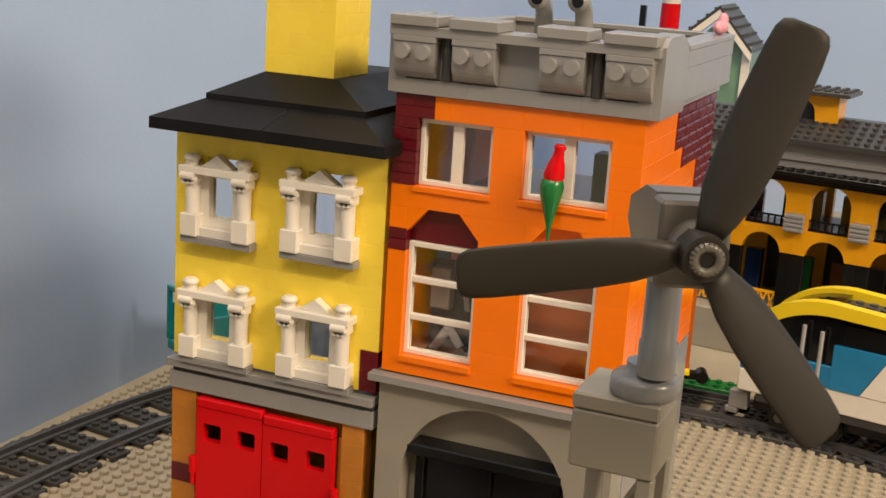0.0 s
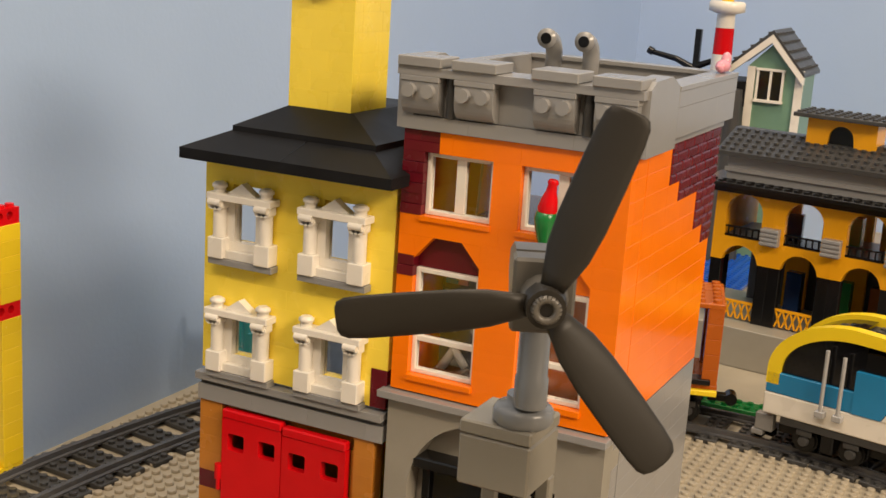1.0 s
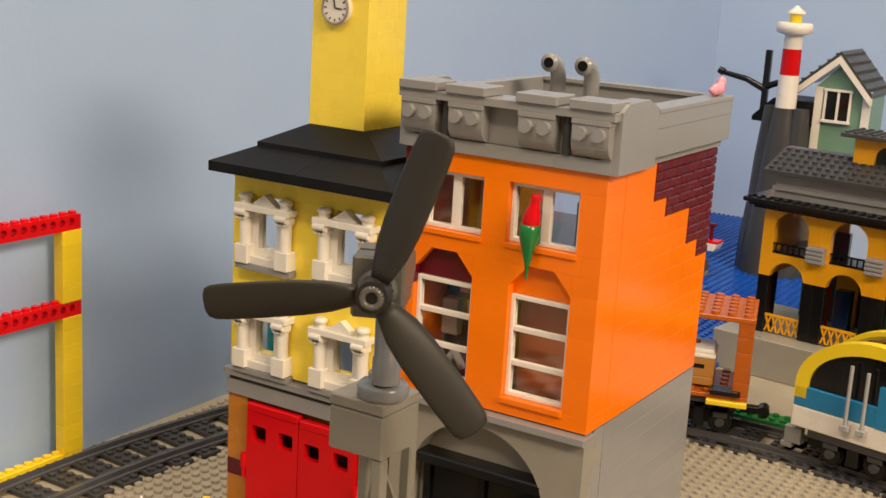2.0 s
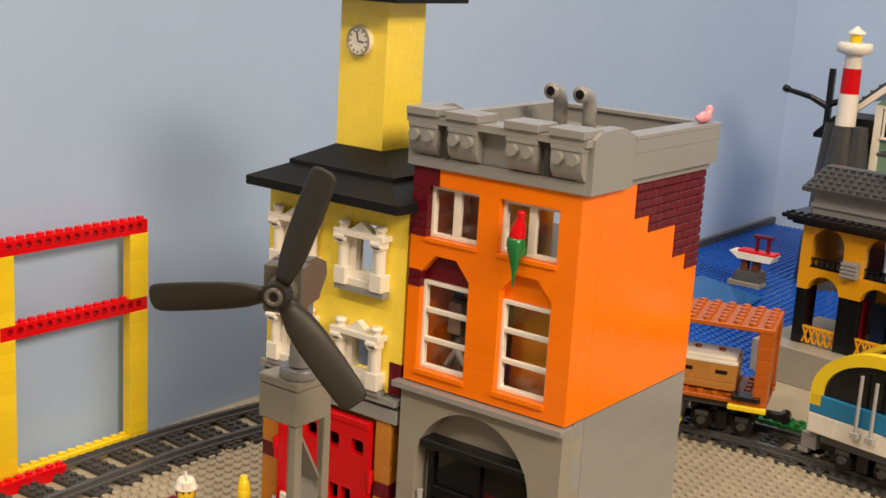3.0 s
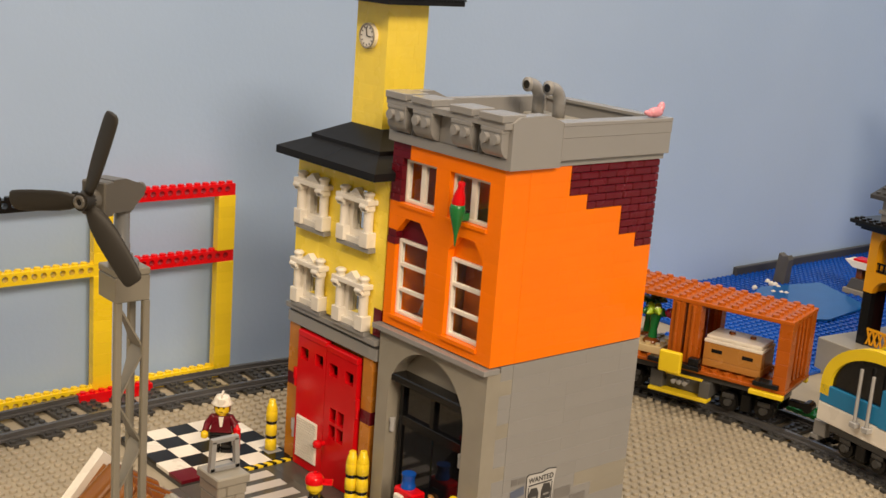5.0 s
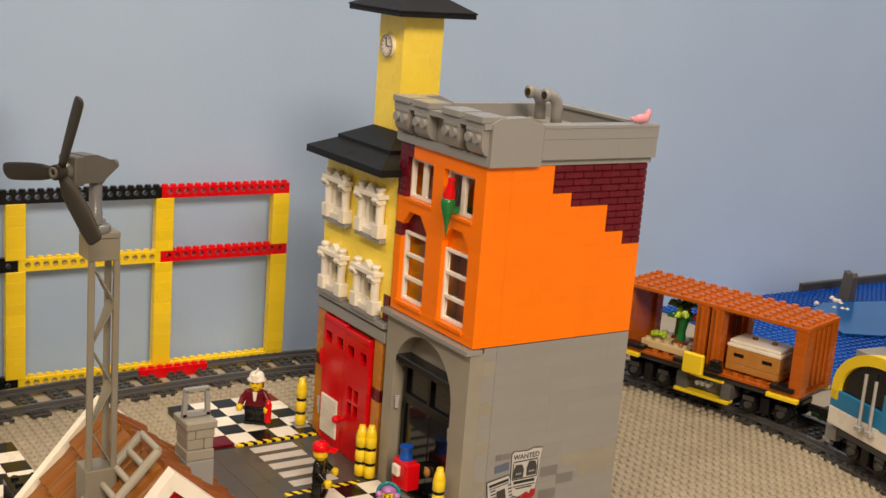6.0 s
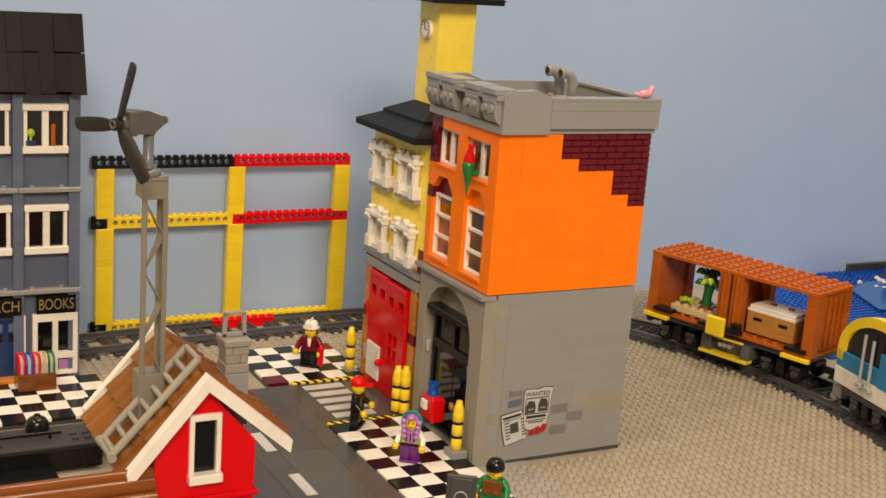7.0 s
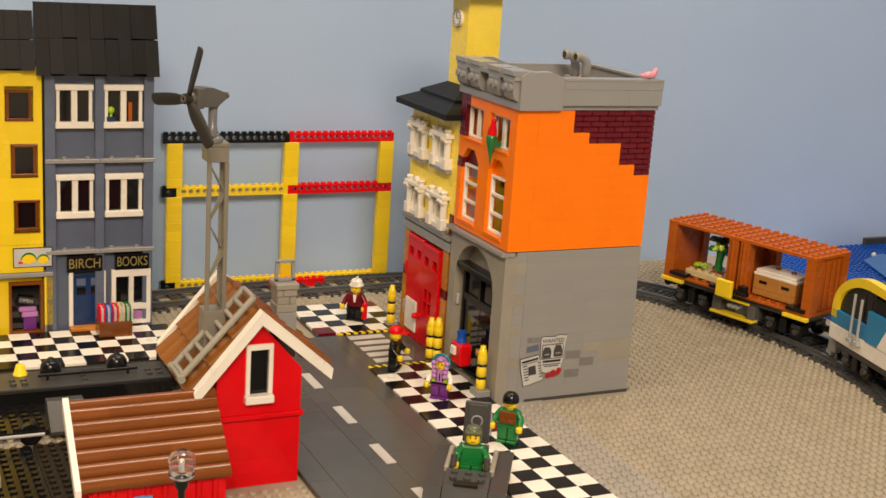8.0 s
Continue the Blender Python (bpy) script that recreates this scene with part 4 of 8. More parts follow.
def track_piece(pts, idx):
    mid = pts[len(pts) // 2]
    ob = thing("track_piece", (mid.x, mid.y, 0), "dark grey plastic toy railway track piece on the baseplate", "toy track", "loop of railway track")
    nrm = []
    for i in range(len(pts)):
        d = (pts[min(i + 1, len(pts) - 1)] - pts[max(i - 1, 0)]).normalized()
        nrm.append(Vector((-d.y, d.x)))
    for s in (-1, 1):
        prof = [(-0.0038, 0.0034), (-0.0038, 0.0050), (-0.0020, 0.0056), (-0.0018, 0.0088), (0.0018, 0.0088), (0.0020, 0.0056), (0.0038, 0.0050), (0.0038, 0.0034)]
        k = len(prof)
        vs = [(*(p + n * (s * 0.0205 + o)), h) for p, n in zip(pts, nrm) for o, h in prof]
        fs = [(i * k + j, i * k + (j + 1) % k, (i + 1) * k + (j + 1) % k, (i + 1) * k + j) for i in range(len(pts) - 1) for j in range(k)]
        fs += [tuple(range(k)), tuple(reversed(range((len(pts) - 1) * k, len(pts) * k)))]
        part("rail", Shape().add(vs, fs), rail_grey, ob)
    for q in (0.12, 0.37, 0.62, 0.87):
        i = min(int(q * (len(pts) - 1)), len(pts) - 2)
        p, n = pts[i], nrm[i]
        a = math.atan2(n.y, n.x)
        sl = Shape().box(-0.0330, 0.0330, -0.0080, 0.0080, 0.0002, 0.0035, 0.0004)
        for x in (-0.0285, -0.0125, -0.0042, 0.0042, 0.0125, 0.0285):
            for y in (-0.0040, 0.0040):
                sl.stud(x, y, 0.0035, 0.0025, 0.0018, 8)
        sl.turned(Matrix.Translation((p.x, p.y, 0)) @ Matrix.Rotation(a, 4, "Z"))
        part("sleeper", sl, dark_grey, ob)


fine = smooth_line(LINE, 10)
step = 12
for i in range(0, len(fine) - 1, step):
    seg = fine[i:i + step + 1]
    if len(seg) > 3:
        track_piece(seg, i)

# ---- road, pavements and tiles ----
RZ = 0.0045
road = single("road", Shape().box(-0.2030, 0.42, -0.2110, -0.0760, 0.0001, RZ - 0.0009, 0).box(-0.2030, -0.1065, -0.0760, 0.0000, 0.0001, RZ - 0.0009, 0), dark_grey, "dark grey smooth toy road plates", "road", kind="structure")
ORIGIN["road"] = Vector((0, 0, 0))
rr = random.Random(9)
for ya, yb, sizes in ((-0.2110, -0.1918, (0.070, 0.105)), (-0.1918, -0.1534, (0.0875, 0.140)), (-0.1534, -0.1340, (0.0385, 0.045)), (-0.1340, -0.0954, (0.0875, 0.140)), (-0.0954, -0.0760, (0.070, 0.105, 0.035))):
    x, k = -0.2030, 0
    while x < 0.42:
        w = sizes[k % 2] if len(sizes) == 2 and sizes[0] < 0.05 else rr.choice(sizes)
        b = min(x + w, 0.42)
        if b - x > 0.006:
            brick(road, road_grey, x, b, ya + 0.00005, yb - 0.00005, RZ - 0.0009, RZ, name="road_tile", b=0.0003)
        x, k = x + w, k + 1
for i in range(7):
    a = -0.1890 + i * 0.0835
    brick(road, lane_white, a + 0.0830, a + 0.1210, -0.1430, -0.1345, RZ + 0.0001, RZ + 0.0008, name="lane_mark", b=0.0002)
for j in range(4):
    for i in range(3):
        brick(road, road_grey, -0.2030 + i * 0.0322, -0.2030 + (i + 1) * 0.0322, -0.0760 + j * 0.019, -0.0760 + (j + 1) * 0.019, RZ - 0.0009, RZ, name="road_tile", b=0.0004)
for i in range(5):
    brick(road, lane_white, -0.1960 + i * 0.0170, -0.1860 + i * 0.0170, -0.0640, -0.0270, RZ + 0.0001, RZ + 0.0008, name="crossing_stripe", b=0.0002)


def checker(name, x0, y0, nx, ny, pitch, label, skip=()):
    """A pavement of black and white tiles, each a piece of its own."""
    base = single(name, Shape().box(x0, x0 + nx * pitch, y0, y0 + ny * pitch, 0.0001, 0.0032, 0), dark_grey, label, "pavement", kind="structure")
    ORIGIN[base.name] = Vector((0, 0, 0))
    q = random.Random(nx * 7 + ny)
    for i in range(nx):
        for j in range(ny):
            # the odd dark red tile paints in a reddish reflection on a black one
            m = white if (i + j) % 2 else (black if q.random() > 0.04 else dark_red)
            brick(base, m, x0 + i * pitch, x0 + (i + 1) * pitch, y0 + j * pitch, y0 + (j + 1) * pitch, 0.0033, 0.0060, name="tile", b=0.0002)
    return base


CP = 0.0188
checker("pavement_1", -0.1030, -0.0770, 22, 4, CP, "black and white chequered tile pavement before the houses")
checker("pavement_2", -0.3020, -0.0900, 5, 5, CP, "black and white chequered tile pavement by the crossing")
checker("pavement_3", -0.2740, -0.4700, 5, 13, CP, "black and white chequered tile pavement before the book shop")


def hazard(x, y0, y1):
    base = single("kerb_strip", Shape().box(x, x + 0.0060, y0, y1, 0.0001, 0.0056, 0.0002), yellow, "yellow kerb tile with black slanted stripes", "kerb", kind="structure")
    ORIGIN[base.name] = Vector((0, 0, 0))
    n = int((y1 - y0) / 0.0075)
    for i in range(n):
        y = y0 + (i + 0.2) * (y1 - y0) / n
        part("stripe", Shape().add([(x, y, 0.0059), (x, y + 0.0035, 0.0059), (x + 0.006, y + 0.0065, 0.0059), (x + 0.006, y + 0.0030, 0.0059)], [(0, 1, 2, 3)]).add([(x + 0.0061, y + 0.0030, 0.0059), (x + 0.0061, y + 0.0065, 0.0059), (x + 0.0061, y + 0.0065, 0.004), (x + 0.0061, y + 0.0030, 0.004)], [(0, 1, 2, 3)]), black, base)


hazard(-0.2092, -0.0700, 0.0020)
hazard(-0.1095, -0.0760, -0.0150)
single("plate_strip", Shape().box(0.0, 0.36, -0.0018, 0.0480, 0.0001, 0.0007, 0.0001), grey_plate, "pale grey baseplate beside the pavement", "baseplate", kind="structure")

# ---- windmill on the red house ----
def grid_studs(s, x0, x1, y0, y1, z, nx, ny, r=0.0027, h=0.0019, n=8):
    for i in range(nx):
        for j in range(ny):
            s.stud(x0 + (i + 0.5) * (x1 - x0) / nx, y0 + (j + 0.5) * (y1 - y0) / ny, z, r, h, n)
    return s


mast_grey = plastic("weathered_grey_plastic", (0.19, 0.175, 0.142), 0.34, 0.04, spec=0.4)
neck_grey = plastic("cool_mid_grey_plastic", (0.15, 0.155, 0.16), 0.26, 0.03)


def windmill():
    cx, cy = 0.0660, -0.2730
    ob = thing("windmill", (cx, cy, 0.108), "grey lattice tower windmill with dark three-bladed propeller on a roof", "toy windmill")
    part("base_block", Shape().box(cx - 0.0080, cx + 0.0080, cy - 0.0080, cy + 0.0080, 0.0900, 0.1290, 0.0005), mast_grey, ob)
    h, z0, z1 = 0.0062, 0.1288, 0.2370
    lone, pair = (cx + h, cy - h), ((cx + h, cy + h), (cx - h, cy + h))
    for lx, ly in (lone,) + pair:
        part("leg", Shape().box(lx - 0.0015, lx + 0.0015, ly - 0.0015, ly + 0.0015, z0, z1, 0.0004), mast_grey, ob)
    # plates folded to and fro between the lone leg and the pair, narrow at the lone leg
    nb, tk = 5, 0.0008
    for i in range(nb):
        a, b = z0 + 0.001 + (z1 - z0 - 0.002) * i / nb, z0 + 0.001 + (z1 - z0 - 0.002) * (i + 1) / nb
        zl, zp = (b, a) if i % 2 == 0 else (a, b)
        rim = [(lone[0] - 0.0012, lone[1], zl), (lone[0] + 0.0008, lone[1], zl), (*pair[0], zp), (*pair[1], zp)]
        vs = [(x, y, z - tk) for x, y, z in rim] + [(x, y, z + tk) for x, y, z in rim]
        part("lattice_plate", Shape().add(vs, [(3, 2, 1, 0), (4, 5, 6, 7)] + [(k, (k + 1) % 4, (k + 1) % 4 + 4, k + 4) for k in range(4)]), mast_grey, ob)
    part("top_block", Shape().box(cx - 0.0078, cx + 0.0078, cy - 0.0082, cy + 0.0074, 0.2370, 0.2478, 0.0004), mast_grey, ob)
    part("top_plate", Shape().box(cx - 0.0079, cx + 0.0079, cy - 0.0083, cy + 0.0075, 0.2480, 0.2510, 0.0004), mast_grey, ob)
    px, py, pz = 0.0715, -0.2775, 0.2827
    part("collar", Shape().lathe([(0.0058, 0), (0.0062, 0.0006), (0.0062, 0.0028), (0.0056, 0.0036), (0.0036, 0.0040), (0.0036, 0.0060)], (px - 0.002, py + 0.002, 0.2510), 20), neck_grey, ob)
    part("post", Shape().lathe([(0.0034, 0), (0.0034, 0.0060), (0.0031, 0.0064), (0.0031, 0.0260)], (px, py, 0.2555), 20), neck_grey, ob)
    # pod, hub and blades face a little to the east of south
    face = Matrix.Translation((0.0805, -0.2972, pz)) @ Matrix.Rotation(radians(26), 4, "Z")
    nac = Shape().tube((0, -0.0010, 0), (0, 0.0040, 0), 0.0036, 0.0046, 16)
    nac.box(-0.0058, 0.0058, 0.0040, 0.0100, -0.0068, 0.0072, 0.0006)
    nac.prism([(0.0101, -0.0060), (0.0101, 0.0074), (0.0180, 0.0070), (0.0290, 0.0030), (0.0300, -0.0012), (0.0240, -0.0050), (0.0225, -0.0066)], "x", -0.0052, 0.0052)
    nac.box(-0.0040, 0.0040, 0.0190, 0.0235, -0.0078, -0.0050, 0.0004)
    nac.tube((0, 0.0295, 0.0002), (0, 0.0330, 0.0002), 0.0016, None, 12).tube((0, 0.0330, 0.0002), (0, 0.0348, 0.0002), 0.0024, None, 12)
    part("nacelle", nac.turned(face), pod_grey, ob, "dark grey engine pod with a short tail pin")
    prop = part("propeller", Shape().tube((0, -0.0036, 0), (0, 0.0022, 0), 0.0036, 0.0041, 20).turned(face), brown_grey, ob, "dark brown-grey three-bladed propeller")
    rg = Shape()
    for i in range(20):
        a, b = 2 * math.pi * i / 20, 2 * math.pi * (i + 1) / 20
        rg.tube((0.0020 * math.cos(a), -0.0040, 0.0020 * math.sin(a)), (0.0020 * math.cos(b), -0.0040, 0.0020 * math.sin(b)), 0.0008, None, 6)
    part("hub_ring", rg.turned(face), pod_grey, prop)
    part("axle_end", Shape().tube((0, -0.0039, 0), (0, -0.0037, 0), 0.0014).turned(face), black, prop)
    for deg in (71, 188, 309):
        s, ns = Shape(), 16
        prof = [(0.0030, 0.0023), (0.0060, 0.0032), (0.0100, 0.0043), (0.0160, 0.0048), (0.0250, 0.0048), (0.0325, 0.0046), (0.0356, 0.0043), (0.0370, 0.0036), (0.0375, 0.0024)]
        vs = []
        for r, w in prof:
            tw = radians(30 - 420 * r)
            th = 0.0009 + 0.0009 * (1 - r / 0.036)
            for i in range(ns):
                a = 2 * math.pi * i / ns
                u, v = w * math.cos(a), th * math.sin(a)
                vs.append((r, u * math.sin(tw) + v * math.cos(tw), u * math.cos(tw) - v * math.sin(tw)))
        fs = [(k * ns + i, k * ns + (i + 1) % ns, (k + 1) * ns + (i + 1) % ns, (k + 1) * ns + i) for k in range(len(prof) - 1) for i in range(ns)]
        s.add(vs, fs + [tuple(reversed(range(ns))), tuple(range((len(prof) - 1) * ns, len(prof) * ns))], True)
        s.turned(face @ Matrix.Rotation(-radians(deg), 4, "Y"))
        part("blade", s, brown_grey, prop)

windmill()


# ---- red house with tiled roof ----
def half_pipe(s, p0, p1, across, r, n=8, rise=0.62):
    """A rounded roof tile between two points; across is the unit direction over its width."""
    p0, p1, c = Vector(p0), Vector(p1), Vector(across)
    up = (p1 - p0).cross(c).normalized()
    if up.z < 0:
        up = -up
    vs = []
    for p in (p0, p1):
        for i in range(n + 1):
            a = math.pi * i / n
            vs.append(p - c * (r * math.cos(a)) + up * (r * rise * math.sin(a)))
        vs.append(p + c * r - up * 0.0012)
        vs.append(p - c * r - up * 0.0012)
    m = n + 3
    s.add(vs, [(i, i + 1, m + i + 1, m + i) for i in range(n)], True)
    return s.add(vs, [(i, (i + 1) % m, m + (i + 1) % m, m + i) for i in range(n, m)] + [tuple(range(m)), tuple(range(m, 2 * m))])


def red_house():
    x0, x1, ya, yb, yr, za = -0.002, 0.0980, -0.2775, -0.2145, -0.2478, 0.1353
    ob = thing("red_house", (0.05, yr, 0), "red toy brick house with brown tiled roof and white gables", "toy house")
    # walls
    hb = 0.0105
    rng = random.Random(21)
    for i in range(5):
        z = 0.0002 + hb * i
        for c, d in split(ya, yb, 0.0088, rng, (3, 4)):
            brick(ob, red, x1 - 0.008, x1, c, d, z, z + hb, b=0.0001)
        for c, d in split(x0, x1 - 0.008, 0.0088, rng, (4, 6)):
            brick(ob, red, c, d, ya, ya + 0.008, z, z + hb, b=0.0001)
            brick(ob, red, c, d, yb - 0.008, yb, z, z + hb, b=0.0001)
        brick(ob, red, x0, x0 + 0.008, ya + 0.008, yb - 0.008, z, z + hb, b=0.0001)
    part("band_course", Shape().box(x0 - 0.002, x1 + 0.0028, ya - 0.0024, yb + 0.0024, 0.0528, 0.0568, 0.0009), red, ob)
    wa, wb, wz0, wz1 = -0.2568, -0.2368, 0.0680, 0.1100

    def roofz(y):
        return za - 0.0085 - abs(y - yr) * 1.13
    part("wall_panel", Shape().prism([(ya, 0.0569), (wa, 0.0569), (wa, roofz(wa)), (ya, roofz(ya))], "x", x1 - 0.008, x1), red, ob)
    part("wall_panel", Shape().prism([(wb, 0.0569), (yb, 0.0569), (yb, roofz(yb)), (wb, roofz(wb))], "x", x1 - 0.008, x1), red, ob)
    part("wall_panel", Shape().box(x1 - 0.008, x1, wa, wb, 0.0569, wz0, 0), red, ob)
    part("wall_panel", Shape().prism([(wa, wz1), (wb, wz1), (wb, roofz(wb)), (yr, roofz(yr)), (wa, roofz(wa))], "x", x1 - 0.008, x1), red, ob)
    part("gable_wall", Shape().prism([(ya, 0.0569), (yb, 0.0569), (yb, roofz(yb)), (yr, roofz(yr)), (ya, roofz(ya))], "x", x0, x0 + 0.008), red, ob)
    part("side_wall", Shape().box(x0 + 0.008, x1 - 0.008, ya, ya + 0.008, 0.0569, roofz(ya), 0), red, ob)
    part("side_wall", Shape().box(x0 + 0.008, x1 - 0.008, yb - 0.008, yb, 0.0569, roofz(yb), 0), red, ob)
    w = part("window", Shape().box(x1 - 0.004, x1 + 0.0022, wa, wa + 0.0032, wz0 + 0.004, wz1 - 0.0042, 0.0003).box(x1 - 0.004, x1 + 0.0022, wb - 0.0032, wb, wz0 + 0.004, wz1 - 0.0042, 0.0003)
             .box(x1 - 0.004, x1 + 0.0022, wa, wb, wz1 - 0.0042, wz1, 0.0003), white, ob, "white framed upright window")
    part("sill", Shape().box(x1 - 0.004, x1 + 0.0058, wa - 0.0006, wb + 0.0006, wz0 - 0.002, wz0 + 0.004, 0.0006), white, w)
    part("pane", Shape().box(x1 - 0.002, x1 - 0.0012, wa + 0.0032, wb - 0.0032, wz0 + 0.004, wz1 - 0.0042, 0), smoke, w)
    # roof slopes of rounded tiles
    # south slope in a paler brown than the north slope
    for side, tip, ez, mat in ((-1, -0.2960, 0.0787, pale_brown), (1, -0.1935, 0.0890, brown)):
        dn = Vector((0, tip - yr, ez - za))
        nrm = Vector((0, -dn.z, dn.y)).normalized()
        if nrm.z < 0:
            nrm = -nrm
        b0 = Vector((0, yr, za - 0.0035))
        under = Shape()
        under.prism([(yr, za - 0.0045), (tip, ez - 0.0045), (tip, ez - 0.0075), (yr, za - 0.0078)], "x", x0 - 0.002, x1 + 0.001)
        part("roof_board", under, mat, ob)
        n = 6
        w = (x1 - x0 - 0.004) / n
        for i in range(n):
            xc = x0 + 0.002 + w * (i + 0.5)
            for k in range(3):
                a, b = b0 + dn * (k / 3) - nrm * 0.0045, b0 + dn * ((k + 1.04) / 3) - nrm * 0.0010
                t = Shape()
                half_pipe(t, (xc, a.y, a.z), (xc, b.y, b.z), (1, 0, 0), w * 0.50, 10, 1.0)
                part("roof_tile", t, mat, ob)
        for xa, xb in ((x1 + 0.0012, x1 + 0.0095), (x0 - 0.0085, x0 - 0.0020)):
            bd = Shape().prism([(yr, za + 0.0015), (tip, ez + 0.0010), (tip + side * -0.0010, ez - 0.0075), (yr, za - 0.0085)], "x", xa, xb)
            part("gable_board", bd, white, ob, "white gable board")
    # chimney
    ch = part("chimney", Shape().box(0.0452, 0.0628, -0.2232, -0.2076, 0.0850, 0.1200, 0.0004), grey, ob, "grey stepped brick chimney with an open frame")
    cx, cy = 0.0540, -0.2154
    z = 0.1201
    for i, (hx, hy, h) in enumerate(((0.0086, 0.0078, 0.0060), (0.0080, 0.0074, 0.0060), (0.0086, 0.0078, 0.0055), (0.0098, 0.0088, 0.0045))):
        if i in (1, 2):
            q = 0.002 if i == 1 else -0.003
            part("brick", Shape().box(cx - hx, cx + hx, cy - hy, cy + q, z, z + h, 0.0006), old_grey, ch)
            part("brick", Shape().box(cx - hx, cx + hx, cy + q + 0.0002, cy + hy, z, z + h, 0.0006), old_grey, ch)
        else:
            part("brick", Shape().box(cx - hx, cx + hx, cy - hy, cy + hy, z, z + h, 0.0006), old_grey, ch)
        z += h + 0.0001
    fr = Shape()
    for sy in (-1, 1):
        fr.prism([(cy + sy * 0.0080, z), (cy + sy * 0.0056, z), (cy + sy * 0.0048, z + 0.0150), (cy + sy * 0.0072, z + 0.0150)], "x", cx - 0.0012, cx + 0.0014)
    fr.box(cx - 0.0012, cx + 0.0014, cy - 0.0072, cy + 0.0072, z + 0.0140, z + 0.0164, 0.0003)
    fr.box(cx - 0.0012, cx + 0.0014, cy - 0.0080, cy + 0.0080, z, z + 0.0022, 0.0003)
    part("chimney_frame", fr, grey, ch)
    # lean-to
    lx0, lx1, lz0, lz1, la, lb = 0.1030, 0.1490, 0.0765, 0.0350, -0.3800, -0.2800
    lt = part("lean_to", Shape().prism([(lx0, 0.0003), (lx1 - 0.006, 0.0003), (lx1 - 0.006, lz1 + 0.001), (lx0, lz0 - 0.006)], "y", la + 0.006, lb - 0.002), red, ob, "low red lean-to with brown corrugated roof")
    for j in range(8):
        yy = la + 0.010 + j * 0.0115
        part("wall_rib", Shape().tube((lx1 - 0.0058, yy, 0.0003), (lx1 - 0.0058, yy, lz1 - 0.001), 0.0022, None, 10), red, lt)
    d = Vector((lx1 - lx0, 0, lz1 - lz0)) / 6
    u = d.normalized()
    for i in range(6):
        p = Vector((lx0, 0, lz0)) + d * (i + 0.5)
        for c, e in split(la, lb, 0.0125, random.Random(i), (2, 2, 3)):
            t = Shape()
            half_pipe(t, (p.x, c, p.z), (p.x, e, p.z), (u.x, 0, u.z), d.length * 0.5, 10)
            part("roof_tile", t, brown, lt)
    up = Vector((-u.z, 0, u.x))
    e0, e1 = Vector((lx0, 0, lz0)) - u * 0.003, Vector((lx1, 0, lz1)) + u * 0.003
    part("edge_board", Shape().prism([(e0.x, e0.z + 0.005), (e1.x, e1.z + 0.005), (e1.x, e1.z - 0.004), (e0.x, e0.z - 0.004)], "y", la - 0.0042, la - 0.0002), white, lt, "white edge board")
    part("cap_tile", Shape().tube((lx0 - 0.001, la, lz0 + 0.001), (lx0 - 0.001, lb, lz0 + 0.001), 0.0040, None, 12), brown, lt)
    wp = Shape().box(lx1 - 0.005, lx1 - 0.002, -0.345, -0.333, 0.006, 0.026, 0.0003)
    part("pane", wp, clear_blue, lt, "clear window element")


red_house()


def roof_ladder():
    a, b = Vector((0.082, -0.2490, 0.1415)), Vector((0.082, -0.3010, 0.0850))
    ob = thing("ladder", (0.082, -0.27, 0.114), "grey toy ladder lying on the brown tiled roof", "toy ladder")
    w, d = 0.0122, (b - a).normalized()
    up = Vector((0, -d.z, d.y))
    if up.z < 0:
        up = -up
    a, b = a + up * 0.0030, b + up * 0.0030
    for s in (-1, 1):
        part("rail", Shape().tube(a + Vector((s * w, 0, 0)), b + Vector((s * w, 0, 0)), 0.0024, None, 8), old_grey, ob)
    for i in range(8):
        p = a + (b - a) * (i / 7.4)
        part("rung", Shape().tube(p - Vector((w, 0, 0)), p + Vector((w, 0, 0)), 0.0018, None, 8), old_grey, ob)
    q = b - d * 0.001
    part("cross_bar", Shape().tube(q - Vector((0.0150, 0, 0)), q + Vector((0.0150, 0, 0)), 0.0018, None, 12).tube(q - Vector((0.0158, 0, 0)), q - Vector((0.0120, 0, 0)), 0.0028, None, 12).tube(q + Vector((0.0120, 0, 0)), q + Vector((0.0158, 0, 0)), 0.0028, None, 12), old_grey, ob)


roof_ladder()


